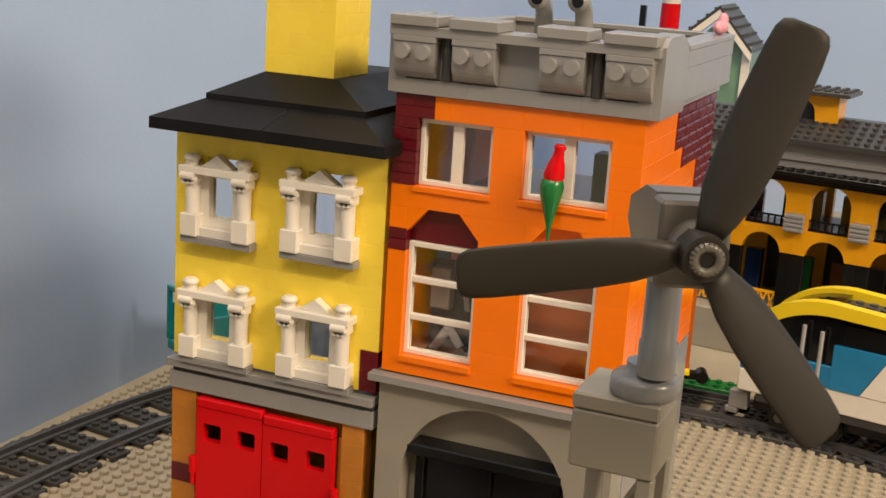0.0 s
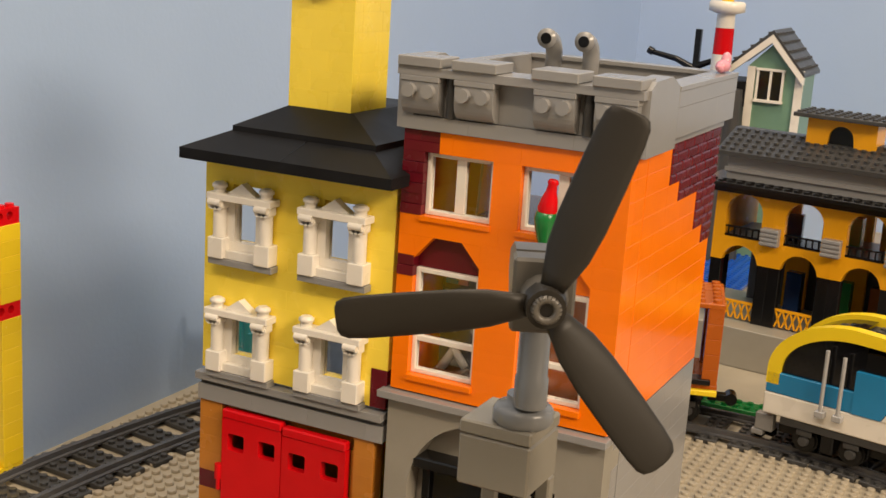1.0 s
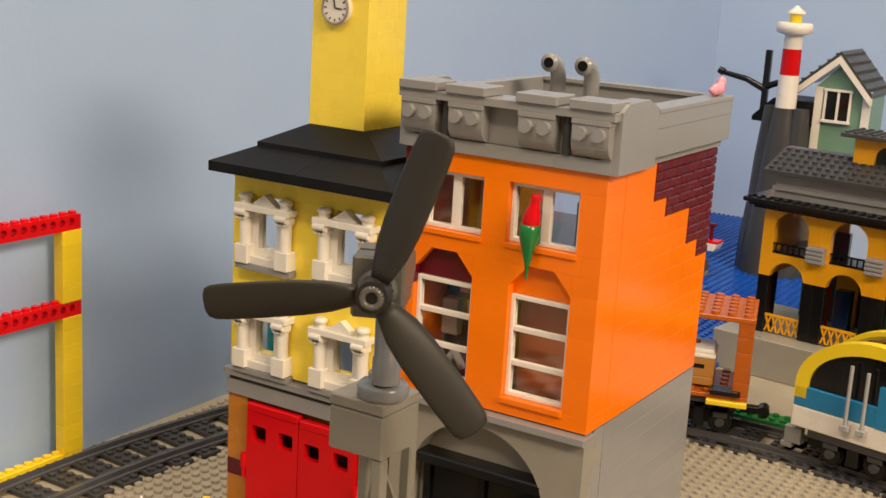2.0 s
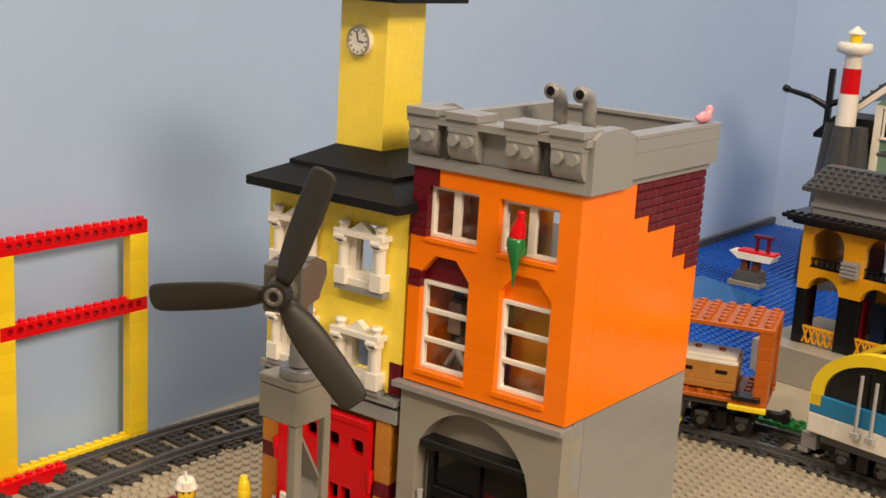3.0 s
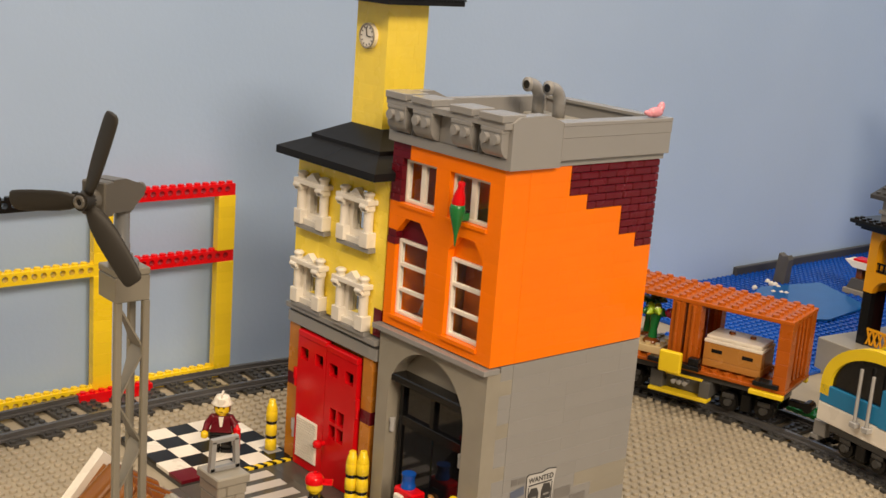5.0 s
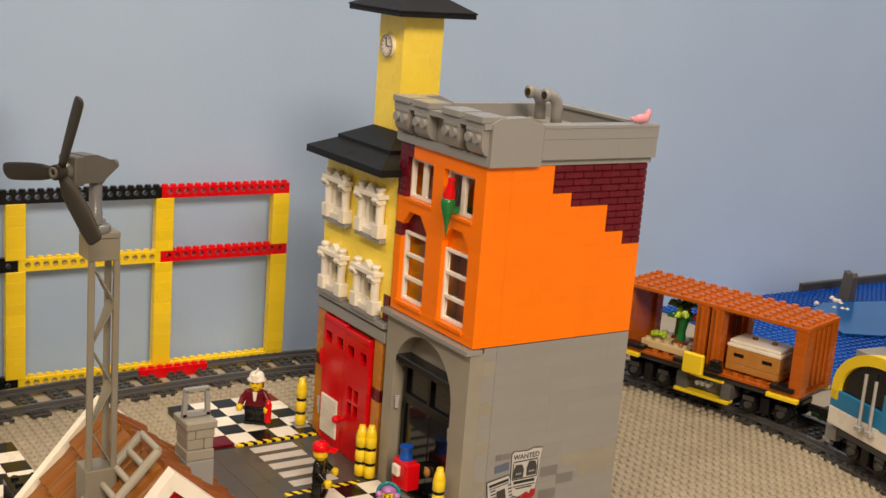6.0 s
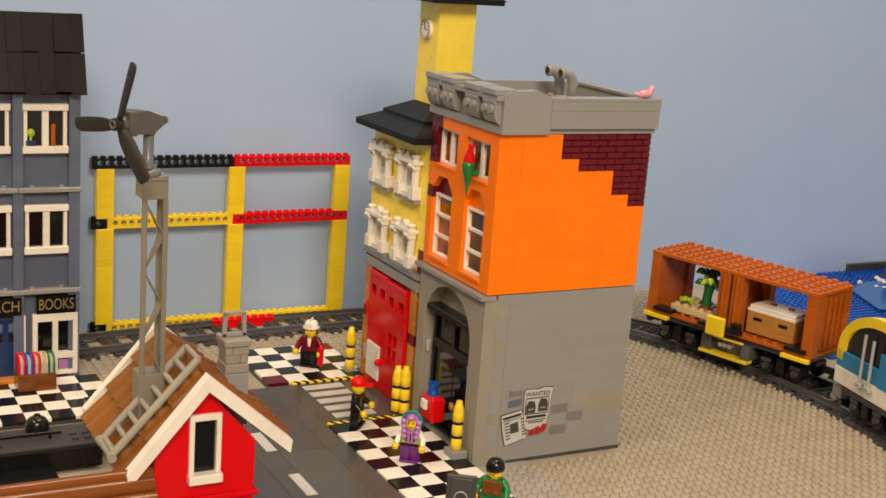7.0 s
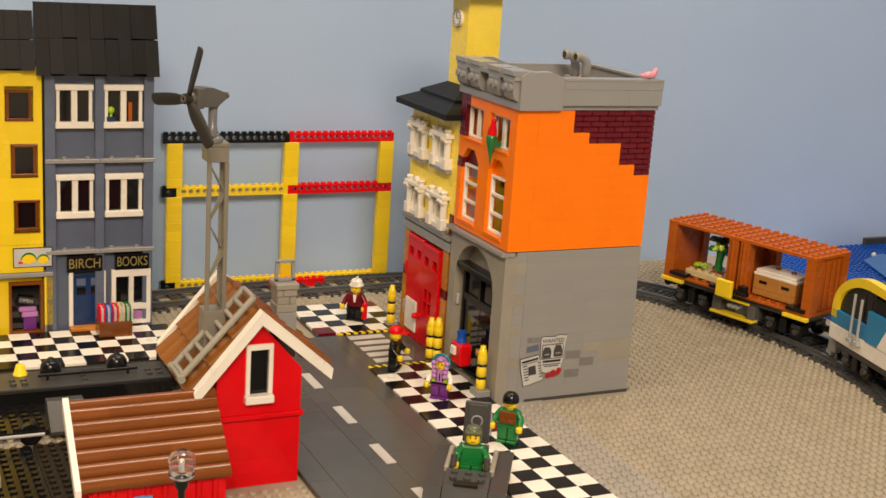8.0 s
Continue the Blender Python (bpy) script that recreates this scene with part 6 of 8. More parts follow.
# ---- toy figures ----
def toy_figure(at, turn, label, torso, legs, arms, hat, hat_mat, gear="", hand=None, legs_apart=0.0):
    """A small moulded figure in one mesh; it looks along its own -y."""
    mats = [skin_yellow, torso, legs, arms, hat_mat, black, red, steel, white, brown, dark_red, lavender, teal]
    s = Shape()
    k = 1.05
    s.mi = 2
    for sx in (-1, 1):
        s.box(sx * 0.0041 - 0.0038, sx * 0.0041 + 0.0038, -0.0054, 0.0036, 0.0, 0.0024, 0.0004)
        s.box(sx * 0.0041 - 0.0038, sx * 0.0041 + 0.0038, -0.0034, 0.0036, 0.0024, 0.0120, 0.0006)
    s.box(-0.0080, 0.0080, -0.0034, 0.0034, 0.0120, 0.0145, 0.0005)
    s.mi = 1
    vs = []
    for z, w, d in ((0.0146, 0.0080, 0.0036), (0.0255, 0.0058, 0.0036), (0.0270, 0.0052, 0.0030)):
        vs += [(-w, -d, z), (w, -d, z), (w, d, z), (-w, d, z)]
    s.add(vs, [(3, 2, 1, 0), (8, 9, 10, 11)] + [(q + i, q + (i + 1) % 4, q + 4 + (i + 1) % 4, q + 4 + i) for q in (0, 4) for i in range(4)])
    for sx in (-1, 1):
        s.mi = 3
        a, b, c = Vector((sx * 0.0064, 0, 0.0246)), Vector((sx * 0.0098, -0.0012, 0.0200)), Vector((sx * 0.0108, -0.0058, 0.0160))
        s.tube(a, b, 0.0028, 0.0026, 10).tube(b, c, 0.0026, 0.0021, 10)
        s.lathe([(0.0012, -0.0026), (0.0027, -0.0012), (0.0028, 0.0010), (0.0012, 0.0026)], a, 10)
        s.mi = 0
        s.tube(c, c + Vector((0, -0.0014, -0.0012)), 0.0014, 0.0014, 8)
        s.lathe([(0.0020, -0.0022), (0.0026, -0.0016), (0.0026, 0.0016), (0.0020, 0.0022)], c + Vector((0, -0.0026, -0.0016)), 10)
    s.mi = 0
    s.tube((0, 0, 0.0268), (0, 0, 0.0284), 0.0030, None, 12)
    s.lathe([(0.0038, 0.0), (0.0050, 0.0010), (0.0053, 0.0022), (0.0053, 0.0068), (0.0048, 0.0082), (0.0030, 0.0088)], (0, 0, 0.0282), 18)
    s.mi = 5
    for sx in (-1, 1):
        s.box(sx * 0.0018 - 0.0005, sx * 0.0018 + 0.0005, -0.00535, -0.0049, 0.0332, 0.0344, 0)
        s.box(sx * 0.0018 - 0.0008, sx * 0.0018 + 0.0008, -0.00535, -0.0049, 0.0351, 0.0354, 0)
    s.box(-0.0015, 0.0015, -0.00545, -0.0049, 0.0305, 0.0309, 0)
    s.mi = 4
    H = 0.0335
    if hat == "fire":
        s.lathe([(0.0072, 0.0), (0.0076, 0.0008), (0.0062, 0.0018), (0.0058, 0.0040), (0.0046, 0.0062), (0.0020, 0.0072)], (0, 0.0004, H + 0.0015), 20)
        s.box(-0.0007, 0.0007, -0.0046, 0.0046, H + 0.0060, H + 0.0102, 0.0004)
        s.box(-0.0024, 0.0024, -0.0068, -0.0052, H + 0.0028, H + 0.0074, 0.0005)
        s.mi = 9
        s.lathe([(0.0058, -0.0040), (0.0060, 0.0010), (0.0052, 0.0018)], (0, 0.0012, H), 14)
    elif hat == "cap":
        s.lathe([(0.0058, 0.0), (0.0060, 0.0014), (0.0056, 0.0040), (0.0040, 0.0058), (0.0012, 0.0064)], (0, 0.0002, H), 20)
        s.box(-0.0042, 0.0042, -0.0112, -0.0046, H + 0.0002, H + 0.0014, 0.0005)
        s.lathe([(0.0012, 0), (0.0012, 0.001)], (0, 0, H + 0.0064), 8)
    elif hat == "helmet":
        s.lathe([(0.0062, -0.0008), (0.0066, 0.0004), (0.0062, 0.0026), (0.0054, 0.0050), (0.0036, 0.0066), (0.0010, 0.0072)], (0, 0.0004, H), 20)
        s.box(-0.0042, 0.0042, -0.0076, -0.0052, H - 0.0002, H + 0.0010, 0.0004)
    elif hat == "hood":
        s.lathe([(0.0056, -0.0062), (0.0062, -0.0030), (0.0062, 0.0020), (0.0056, 0.0050), (0.0036, 0.0068), (0.0010, 0.0072)], (0, 0.0016, H), 20)
        s.box(-0.0058, 0.0058, -0.0060, 0.0, H + 0.0020, H + 0.0046, 0.0008)
    elif hat == "hair":
        s.lathe([(0.0060, -0.0070), (0.0068, -0.0030), (0.0064, 0.0020), (0.0058, 0.0050), (0.0038, 0.0070), (0.0010, 0.0078)], (0, 0.0018, H), 20)
        for sx in (-1, 1):
            for q in range(4):
                s.lathe([(0.0008, -0.0022), (0.0024, -0.0008), (0.0024, 0.0010), (0.0008, 0.0022)], (sx * (0.0062 - 0.0004 * q), -0.0036 - 0.0006 * q, H + 0.0012 - 0.0040 * q), 10)
        s.lathe([(0.0010, -0.0016), (0.0036, -0.0004), (0.0036, 0.0012), (0.0010, 0.0024)], (0, -0.0040, H + 0.0044), 12)
        s.mi = 12
        for sx in (-1, 1):
            s.tube((sx * 0.0060, -0.001, H), (sx * 0.0084, -0.001, H), 0.0034, 0.0030, 14)
        for i in range(8):
            a, b = math.pi * i / 8, math.pi * (i + 1) / 8
            s.tube((0.0078 * math.cos(a), -0.001, H + 0.0010 + 0.0082 * math.sin(a)), (0.0078 * math.cos(b), -0.001, H + 0.0010 + 0.0082 * math.sin(b)), 0.0013, None, 8)
    if gear == "extinguisher":
        s.mi = 6
        s.tube((0.0120, -0.0090, 0.0050), (0.0120, -0.0080, 0.0200), 0.0026, 0.0026, 12).tube((0.0120, -0.0080, 0.0200), (0.0120, -0.0078, 0.0228), 0.0020, 0.0008, 10)
        s.mi = 8
        s.prism([(-0.0018, 0.0265), (0.0018, 0.0265), (0.0008, 0.0190), (-0.0008, 0.0190)], "y", -0.0040, -0.0034)
    elif gear == "gun":
        s.mi = 7
        s.tube((-0.0120, -0.0080, 0.0060), (-0.0120, -0.0090, 0.0250), 0.0011, None, 8).box(-0.0132, -0.0108, -0.0100, -0.0068, 0.0100, 0.0150, 0.0004)
        s.mi = 9
        s.box(-0.0066, 0.0066, -0.0056, -0.0036, 0.0165, 0.0262, 0.0008).box(-0.0056, -0.0006, -0.0068, -0.0054, 0.0172, 0.0205, 0.0006).box(0.0006, 0.0056, -0.0068, -0.0054, 0.0172, 0.0205, 0.0006).box(-0.0056, 0.0056, 0.0036, 0.0056, 0.0165, 0.0262, 0.0008)
    elif gear == "harness":
        s.mi = 11
        s.box(-0.0044, 0.0044, -0.0042, -0.0036, 0.0166, 0.0262, 0.0003)
        s.mi = 5
        s.box(-0.0076, 0.0076, -0.0044, -0.0036, 0.0146, 0.0164, 0.0002)
        for q in (-0.003, 0.0, 0.003):
            s.box(q - 0.0005, q + 0.0005, -0.0045, -0.0042, 0.0180, 0.0250, 0)
    if hat == "hair":
        k = 0.95
    s.v = [(p[0] * k, p[1] * k, p[2] * k) for p in s.v]
    ob = new("toy_figure", s.mesh("toy_figure", mats))
    ob.location = at
    ob.rotation_euler = (0, 0, radians(turn))
    ORIGIN[ob.name] = Vector(at)
    return tagged(ob, label, "toy figure", "toy figures in the street")


toy_figure((-0.2430, -0.0380, 0.0061), 52, "toy firefighter figure with white helmet and red extinguisher", dark_red, black, dark_red, "fire", white, "extinguisher")
toy_figure((-0.0950, -0.0560, 0.0061), 140, "toy figure in black clothes with red cap", black, black, black, "cap", red)
toy_figure((-0.0160, -0.0460, 0.0061), 50, "toy figure with purple hair and teal headphones", lime, purple, white, "hair", lavender, "harness")
toy_figure((0.0880, -0.0330, 0.0061), 45, "green toy soldier figure with black helmet and brown vest", green, green, green, "helmet", black, "gun")


# ---- grey vehicle with its driver ----
def grey_vehicle():
    ob = thing("army_buggy", (0.1700, -0.1080, RZ), "grey toy army buggy with black wheels and upright shield", "toy vehicle", turn=-32)
    part("chassis", Shape().box(-0.0420, 0.0440, -0.0200, 0.0200, 0.0050, 0.0110, 0.0006), dark_grey, ob)
    nose = Shape().prism([(0.0100, 0.0110), (0.0440, 0.0110), (0.0440, 0.0170), (0.0360, 0.0240), (0.0100, 0.0260)], "y", -0.0160, 0.0160)
    part("bonnet", grid_studs(nose, 0.0110, 0.0310, -0.0150, 0.0150, 0.0252, 2, 3), dark_grey, ob)
    for s in (-1, 1):
        part("mudguard", Shape().prism([(-0.0400, 0.0180), (-0.0380, 0.0230), (0.0380, 0.0230), (0.0460, 0.0150), (0.0460, 0.0130), (0.0360, 0.0205), (-0.0360, 0.0205)], "y", s * 0.0165, s * 0.0290), dark_grey, ob)
        part("side_panel", Shape().box(-0.0300, 0.0100, s * 0.0165 - 0.0020, s * 0.0165 + 0.0015, 0.0110, 0.0270, 0.0006), old_grey, ob)
        for x in (-0.0260, 0.0280):
            w = part("wheel", Shape().tube((x, s * 0.0175, 0.0098), (x, s * 0.0275, 0.0098), 0.0096, None, 22), black, ob, "black toy tyre")
            tr = Shape()
            for i in range(16):
                a = 2 * math.pi * i / 16
                tr.tube((x + 0.0096 * math.cos(a), s * 0.0180, 0.0098 + 0.0096 * math.sin(a)), (x + 0.0096 * math.cos(a), s * 0.0270, 0.0098 + 0.0096 * math.sin(a)), 0.0008, None, 6)
            part("tread", tr, black, w)
            part("hub", Shape().tube((x, s * 0.0270, 0.0098), (x, s * 0.0282, 0.0098), 0.0050, 0.0046, 16), old_grey, w)
    part("seat_back", Shape().box(-0.0240, -0.0180, -0.0110, 0.0110, 0.0111, 0.0330, 0.0008), dark_grey, ob)
    sh = Shape().box(-0.0020, 0.0018, -0.0098, 0.0098, 0.0, 0.0310, 0.0008).box(0.0018, 0.0030, -0.0070, 0.0070, 0.0040, 0.0290, 0.0006)
    sh.turned(Matrix.Translation((-0.0300, 0, 0.0310)) @ Matrix.Rotation(radians(-10), 4, "Y"))
    part("shield", sh, dark_grey, ob, "upright grey hatch shield")
    rg = Shape()
    for i in range(14):
        a, b = 2 * math.pi * i / 14, 2 * math.pi * (i + 1) / 14
        rg.tube((0, 0.0040 * math.cos(a), 0.0040 * math.sin(a)), (0, 0.0040 * math.cos(b), 0.0040 * math.sin(b)), 0.0007, None, 6)
    part("shield_ring", rg.turned(Matrix.Translation((-0.0300, 0, 0.0480))), grey, ob)
    for s in (-1, 1):
        part("lever", Shape().tube((0.0060, s * 0.0120, 0.0260), (0.0040, s * 0.0120, 0.0340), 0.0022, 0.0026, 10), dark_grey, ob)
    part("bonnet_plate", Shape().box(0.0305, 0.0365, -0.0085, 0.0085, 0.0240, 0.0268, 0.0005), dark_tan, ob, "dark tan plate on the bonnet")
    part("front_grille", Shape().box(0.0441, 0.0460, -0.0130, 0.0130, 0.0070, 0.0165, 0.0006), old_grey, ob)
    toy_figure((0.1640, -0.1045, 0.0150), 62, "green toy driver figure with olive helmet in the buggy", green, green, green, "hood", olive)


grey_vehicle()


# ---- bollards and post box ----
def bollard(x, y, z0, base, h=0.0385):
    ob = thing("bollard", (x, y, z0), "yellow toy cone bollard with black rings beside the house", "bollard", "bollards before the houses")
    z = z0
    if base:
        part("foot", Shape().box(x - 0.0075, x + 0.0075, y - 0.0065, y + 0.0065, z, z + 0.0060, 0.0004), grey, ob)
        z += 0.0060
    n = 3
    hh = (h - 0.004) / n
    for i in range(n):
        part("cone", Shape().lathe([(0.0034, 0), (0.0045, 0.0006), (0.0043, hh - 0.0040), (0.0034, hh - 0.0022)], (x, y, z + i * hh), 18), yellow, ob)
        if i < n - 1:
            part("ring", Shape().lathe([(0.0036, 0), (0.0040, 0.0003), (0.0040, 0.0019), (0.0036, 0.0022)], (x, y, z + (i + 1) * hh - 0.0022), 18), black, ob, "black ring")
    part("tip", Shape().lathe([(0.0041, 0), (0.0043, 0.0008), (0.0031, 0.0056), (0.0026, 0.0062), (0.0025, 0.0084), (0.0021, 0.0088)], (x, y, z + n * hh - 0.0034), 18), yellow, ob)


bollard(-0.2260, -0.0050, 0.0002, True)
bollard(-0.1165, -0.0100, 0.0060, False)
bollard(-0.1095, -0.0060, 0.0060, False, 0.0400)
bollard(-0.0135, -0.0075, 0.0060, True)


def post_box():
    ob = thing("post_box", (-0.058, -0.006, 0.02), "red toy post box with white front and blue top", "post box")
    part("body", Shape().box(-0.0680, -0.0480, -0.0120, -0.0005, 0.0200, 0.0400, 0.0012), red, ob)
    part("front_plate", Shape().box(-0.0640, -0.0560, -0.0150, -0.0121, 0.0290, 0.0370, 0.0006), white, ob, "white square front plate")
    part("top_cone", Shape().lathe([(0.0050, 0), (0.0050, 0.002), (0.0042, 0.003), (0.0042, 0.0075), (0.0048, 0.0085), (0.0048, 0.010)], (-0.0600, -0.0060, 0.0401), 14), blue, ob, "blue round top")
    part("wall_arm", Shape().box(-0.0640, -0.0520, -0.0006, 0.0140, 0.0260, 0.0340, 0.0004), black, ob)


post_box()


# ---- freight wagon ----
def bogie(ob, x, z=0.0088, w=0.0185):
    bg = part("bogie", Shape().box(x - 0.0250, x + 0.0250, -0.0150, 0.0150, z + 0.0145, z + 0.0190, 0.0006).box(x - 0.0240, x + 0.0240, -w + 0.0030, -w + 0.0062, z + 0.0050, z + 0.0150, 0.0008).box(x - 0.0240, x + 0.0240, w - 0.0062, w - 0.0030, z + 0.0050, z + 0.0150, 0.0008)
              .box(x - 0.0042, x + 0.0042, -w - 0.0050, w + 0.0050, z + 0.0040, z + 0.0190, 0.0008), black, ob, "black bogie")
    for dx in (-0.0150, 0.0150):
        for s in (-1, 1):
            wh = part("wheel", Shape().tube((x + dx, s * (w - 0.0020), z + 0.0085), (x + dx, s * (w + 0.0010), z + 0.0085), 0.0086, 0.0083, 24).tube((x + dx, s * (w + 0.0010), z + 0.0085), (x + dx, s * (w + 0.0030), z + 0.0085), 0.0074, 0.0070, 24), black, bg)
            part("axle_box", Shape().tube((x + dx, s * (w + 0.0030), z + 0.0085), (x + dx, s * (w + 0.0056), z + 0.0085), 0.0036, 0.0030, 14).box(x + dx - 0.0050, x + dx + 0.0050, min(s * (w + 0.0032), s * (w + 0.0050)), max(s * (w + 0.0032), s * (w + 0.0050)), z + 0.0120, z + 0.0160, 0.0005), dark_grey, bg)
    return bg


def coupler(ob, x, s):
    part("coupler", Shape().box(x - 0.004, x + 0.012 * s, -0.0035, 0.0035, 0.0205, 0.0255, 0.0006).tube((x + 0.012 * s, -0.0055, 0.0230), (x + 0.012 * s, 0.0055, 0.0230), 0.0044, None, 12), black, ob)


WAG_AT, WAG_TURN = (-0.1430, 0.3860, 0.0), 16.5
TRAIN_SIZE = 1.07      # the train against the plates


under_grey = plastic("mid_dark_grey_plastic", (0.095, 0.094, 0.092), 0.3, 0.06)


def freight_wagon():
    L, W, z0, z1 = 0.0895, 0.0300, 0.0400, 0.0935
    ob = thing("freight_wagon", WAG_AT, "rust orange open-sided toy freight wagon with yellow trim", "toy wagon", turn=WAG_TURN)
    part("floor_plate", Shape().box(-L, L, -W, W, z0 - 0.0030, z0, 0.0004), rust, ob)
    fs = Shape()
    grid_studs(fs, -L + 0.012, -0.012, -W, W, z0, 6, 6, 0.0028)
    part("floor_studs", fs, rust, ob)
    fs = Shape()
    grid_studs(fs, 0.012, L - 0.012, -W, W, z0, 6, 6, 0.0028)
    part("floor_studs", fs, rust, ob)
    part("roof", grid_studs(Shape().box(-L, L, -W, W, z1, z1 + 0.0034, 0.0004), -L, L, -W, W, z1 + 0.0034, 16, 6, 0.0031, 0.0022, 10), rust, ob, "rust orange studded roof")
    for x in (-L + 0.0004, L - 0.0110):
        for y in (-W + 0.0003, W - 0.0113):
            for i in range(5):
                h = (z1 - z0) / 5
                brick(ob, rust, x, x + 0.0106, y, y + 0.0110, z0 + h * i, z0 + h * (i + 1), name="corner_brick", b=0.0003)
        part("end_wall", Shape().box(x + 0.003, x + 0.0076, -W + 0.0114, W - 0.0114, z0, z1, 0.0003), rust, ob)
        for j in range(4):
            y = -W + 0.014 + j * 0.0095
            part("end_rib", Shape().box(x + (0.0077 if x > 0 else 0.0012), x + (0.0092 if x > 0 else 0.0029), y, y + 0.0035, z0 + 0.003, z1 - 0.003, 0.0005), rust, ob)
    for x in (-0.0120, 0.0020):
        for y in (-W + 0.0003, W - 0.0113):
            part("mid_post", Shape().box(x, x + 0.0112, y, y + 0.0110, z0, z1, 0.0005).tube((x + 0.0056, y, z0 + 0.001), (x + 0.0056, y, z1 - 0.001), 0.0020, None, 8), rust, ob)
    part("centre_wall", Shape().box(-0.0020, 0.0015, -W + 0.0114, W - 0.0114, z0, z1, 0.0003), rust, ob)
    part("frame", Shape().box(-L + 0.004, L - 0.004, -W + 0.004, W - 0.004, z0 - 0.0085, z0 - 0.0030, 0.0005), dark_grey, ob)
    for x in (-L, L - 0.028):
        for s in (-1, 1):
            part("yellow_trim", Shape().box(x, x + 0.0280, s * W - 0.0040, s * W + 0.0006, z0 - 0.0068, z0 - 0.0031, 0.0004), yellow, ob, "yellow trim plate")
    tank = part("tool_tank", Shape().box(-0.0240, 0.0280, -W + 0.0080, W - 0.0080, z0 - 0.0225, z0 - 0.0086, 0.0006).box(-0.0240, -0.0130, -W + 0.0004, W - 0.0004, z0 - 0.0225, z0 - 0.0086, 0.0006).box(0.0190, 0.0280, -W + 0.0004, W - 0.0004, z0 - 0.0225, z0 - 0.0086, 0.0006), under_grey, ob, "dark grey under-floor tank with yellow edge")
    part("yellow_strip", Shape().box(-0.0240, 0.0280, -W - 0.0024, -W + 0.0080, z0 - 0.0255, z0 - 0.0226, 0.0004), yellow, tank)
    part("yellow_strip", Shape().box(-0.0100, 0.0220, -W - 0.0024, -W + 0.0003, z0 - 0.0084, z0 - 0.0064, 0.0004), yellow, tank)
    for x in (-0.004, 0.001, 0.006):
        part("valve", Shape().tube((x, -W + 0.0080, z0 - 0.0150), (x, -W + 0.0012, z0 - 0.0150), 0.0021, None, 10).box(x - 0.0012, x + 0.0012, -W + 0.0004, -W + 0.0011, z0 - 0.0160, z0 - 0.0140, 0), steel, tank)
    cl = part("clamp_arm", Shape().box(-0.0250, 0.0200, -W - 0.0080, -W - 0.0006, z0 + 0.0006, z0 + 0.0045, 0.0006).box(0.0100, 0.0190, -W - 0.0075, -W - 0.0010, z0 + 0.0045, z0 + 0.0110, 0.0006), black, ob, "black clamp arm")
    part("yellow_block", Shape().box(-0.0130, 0.0060, -W - 0.0130, -W - 0.0081, z0 - 0.0040, z0 + 0.0140, 0.0010), yellow, ob, "yellow square block at the middle")
    for x in (-L + 0.022, L - 0.014):
        part("slide_plate", Shape().box(x - 0.0120, x + 0.0090, -W - 0.0030, -W + 0.0090, z0 + 0.0004, z0 + 0.0042, 0.0004), black, ob)
    for x in (-0.0560, 0.0570):
        bogie(ob, x)
    coupler(ob, L, 1)
    coupler(ob, -L, -1)


freight_wagon()


def on_wagon(x, y, z):
    a = radians(WAG_TURN)
    return (WAG_AT[0] + TRAIN_SIZE * (x * math.cos(a) - y * math.sin(a)), WAG_AT[1] + TRAIN_SIZE * (x * math.sin(a) + y * math.cos(a)), TRAIN_SIZE * z)


cr = thing("cargo_chest", on_wagon(0.040, -0.005, 0.0421), "brown toy crate with a white lid on the wagon", "crate", turn=WAG_TURN)
part("chest_body", Shape().box(-0.0245, 0.0245, -0.0150, 0.0150, 0.0, 0.0060, 0.0005).box(-0.0245, 0.0245, -0.0150, 0.0150, 0.0061, 0.0200, 0.0005), nougat, cr)
for x in (-0.0130, 0.0130):
    part("chest_slot", Shape().box(x - 0.0045, x + 0.0045, -0.0154, -0.0149, 0.0125, 0.0155, 0.0002), black, cr)
part("chest_lid", Shape().box(-0.0248, 0.0248, -0.0155, 0.0155, 0.0201, 0.0232, 0.0006).box(-0.0235, 0.0235, -0.0140, 0.0140, 0.0233, 0.0262, 0.0006), white, cr, "white lid with brown catches")
for x in (-0.0080, 0.0100):
    part("catch", Shape().lathe([(0.0026, 0), (0.0026, 0.0016), (0.0016, 0.0022)], (x, 0.002, 0.0263), 10), brown, cr)
sand_leaf = plastic("leaf_green_plastic", (0.10, 0.22, 0.03), 0.3, 0.1)
pink_red = plastic("berry_red_plastic", (0.34, 0.010, 0.05), 0.25, 0.05)
pl = thing("plant_bed", on_wagon(-0.042, -0.004, 0.0421), "tan toy plate with green plants and a red flower", "toy plants", turn=WAG_TURN)
part("bed_plate", grid_studs(Shape().box(-0.0240, 0.0220, -0.0200, 0.0180, 0.0, 0.0065, 0.0005), -0.0240, 0.0220, -0.0200, 0.0180, 0.0065, 5, 4), tan, pl)
lf = Shape()
rp = random.Random(5)
for i in range(9):
    a = i * 2.4
    lf.lathe([(0.0006, 0), (0.0030, 0.0012), (0.0026, 0.0030), (0.0008, 0.0042)], (-0.0130 + 0.0050 * math.cos(a), -0.0100 + 0.0050 * math.sin(a), 0.0080 + 0.0012 * (i % 3)), 7)
part("cabbage", lf, lime, pl, "lime green leaves")
part("soil_mound", Shape().lathe([(0.0075, 0), (0.0070, 0.0022), (0.0045, 0.0038), (0.0020, 0.0042)], (0.0080, -0.0080, 0.0066), 12).lathe([(0.0065, 0), (0.0060, 0.0022), (0.0035, 0.0034)], (-0.0020, 0.0070, 0.0066), 12), brown, pl)
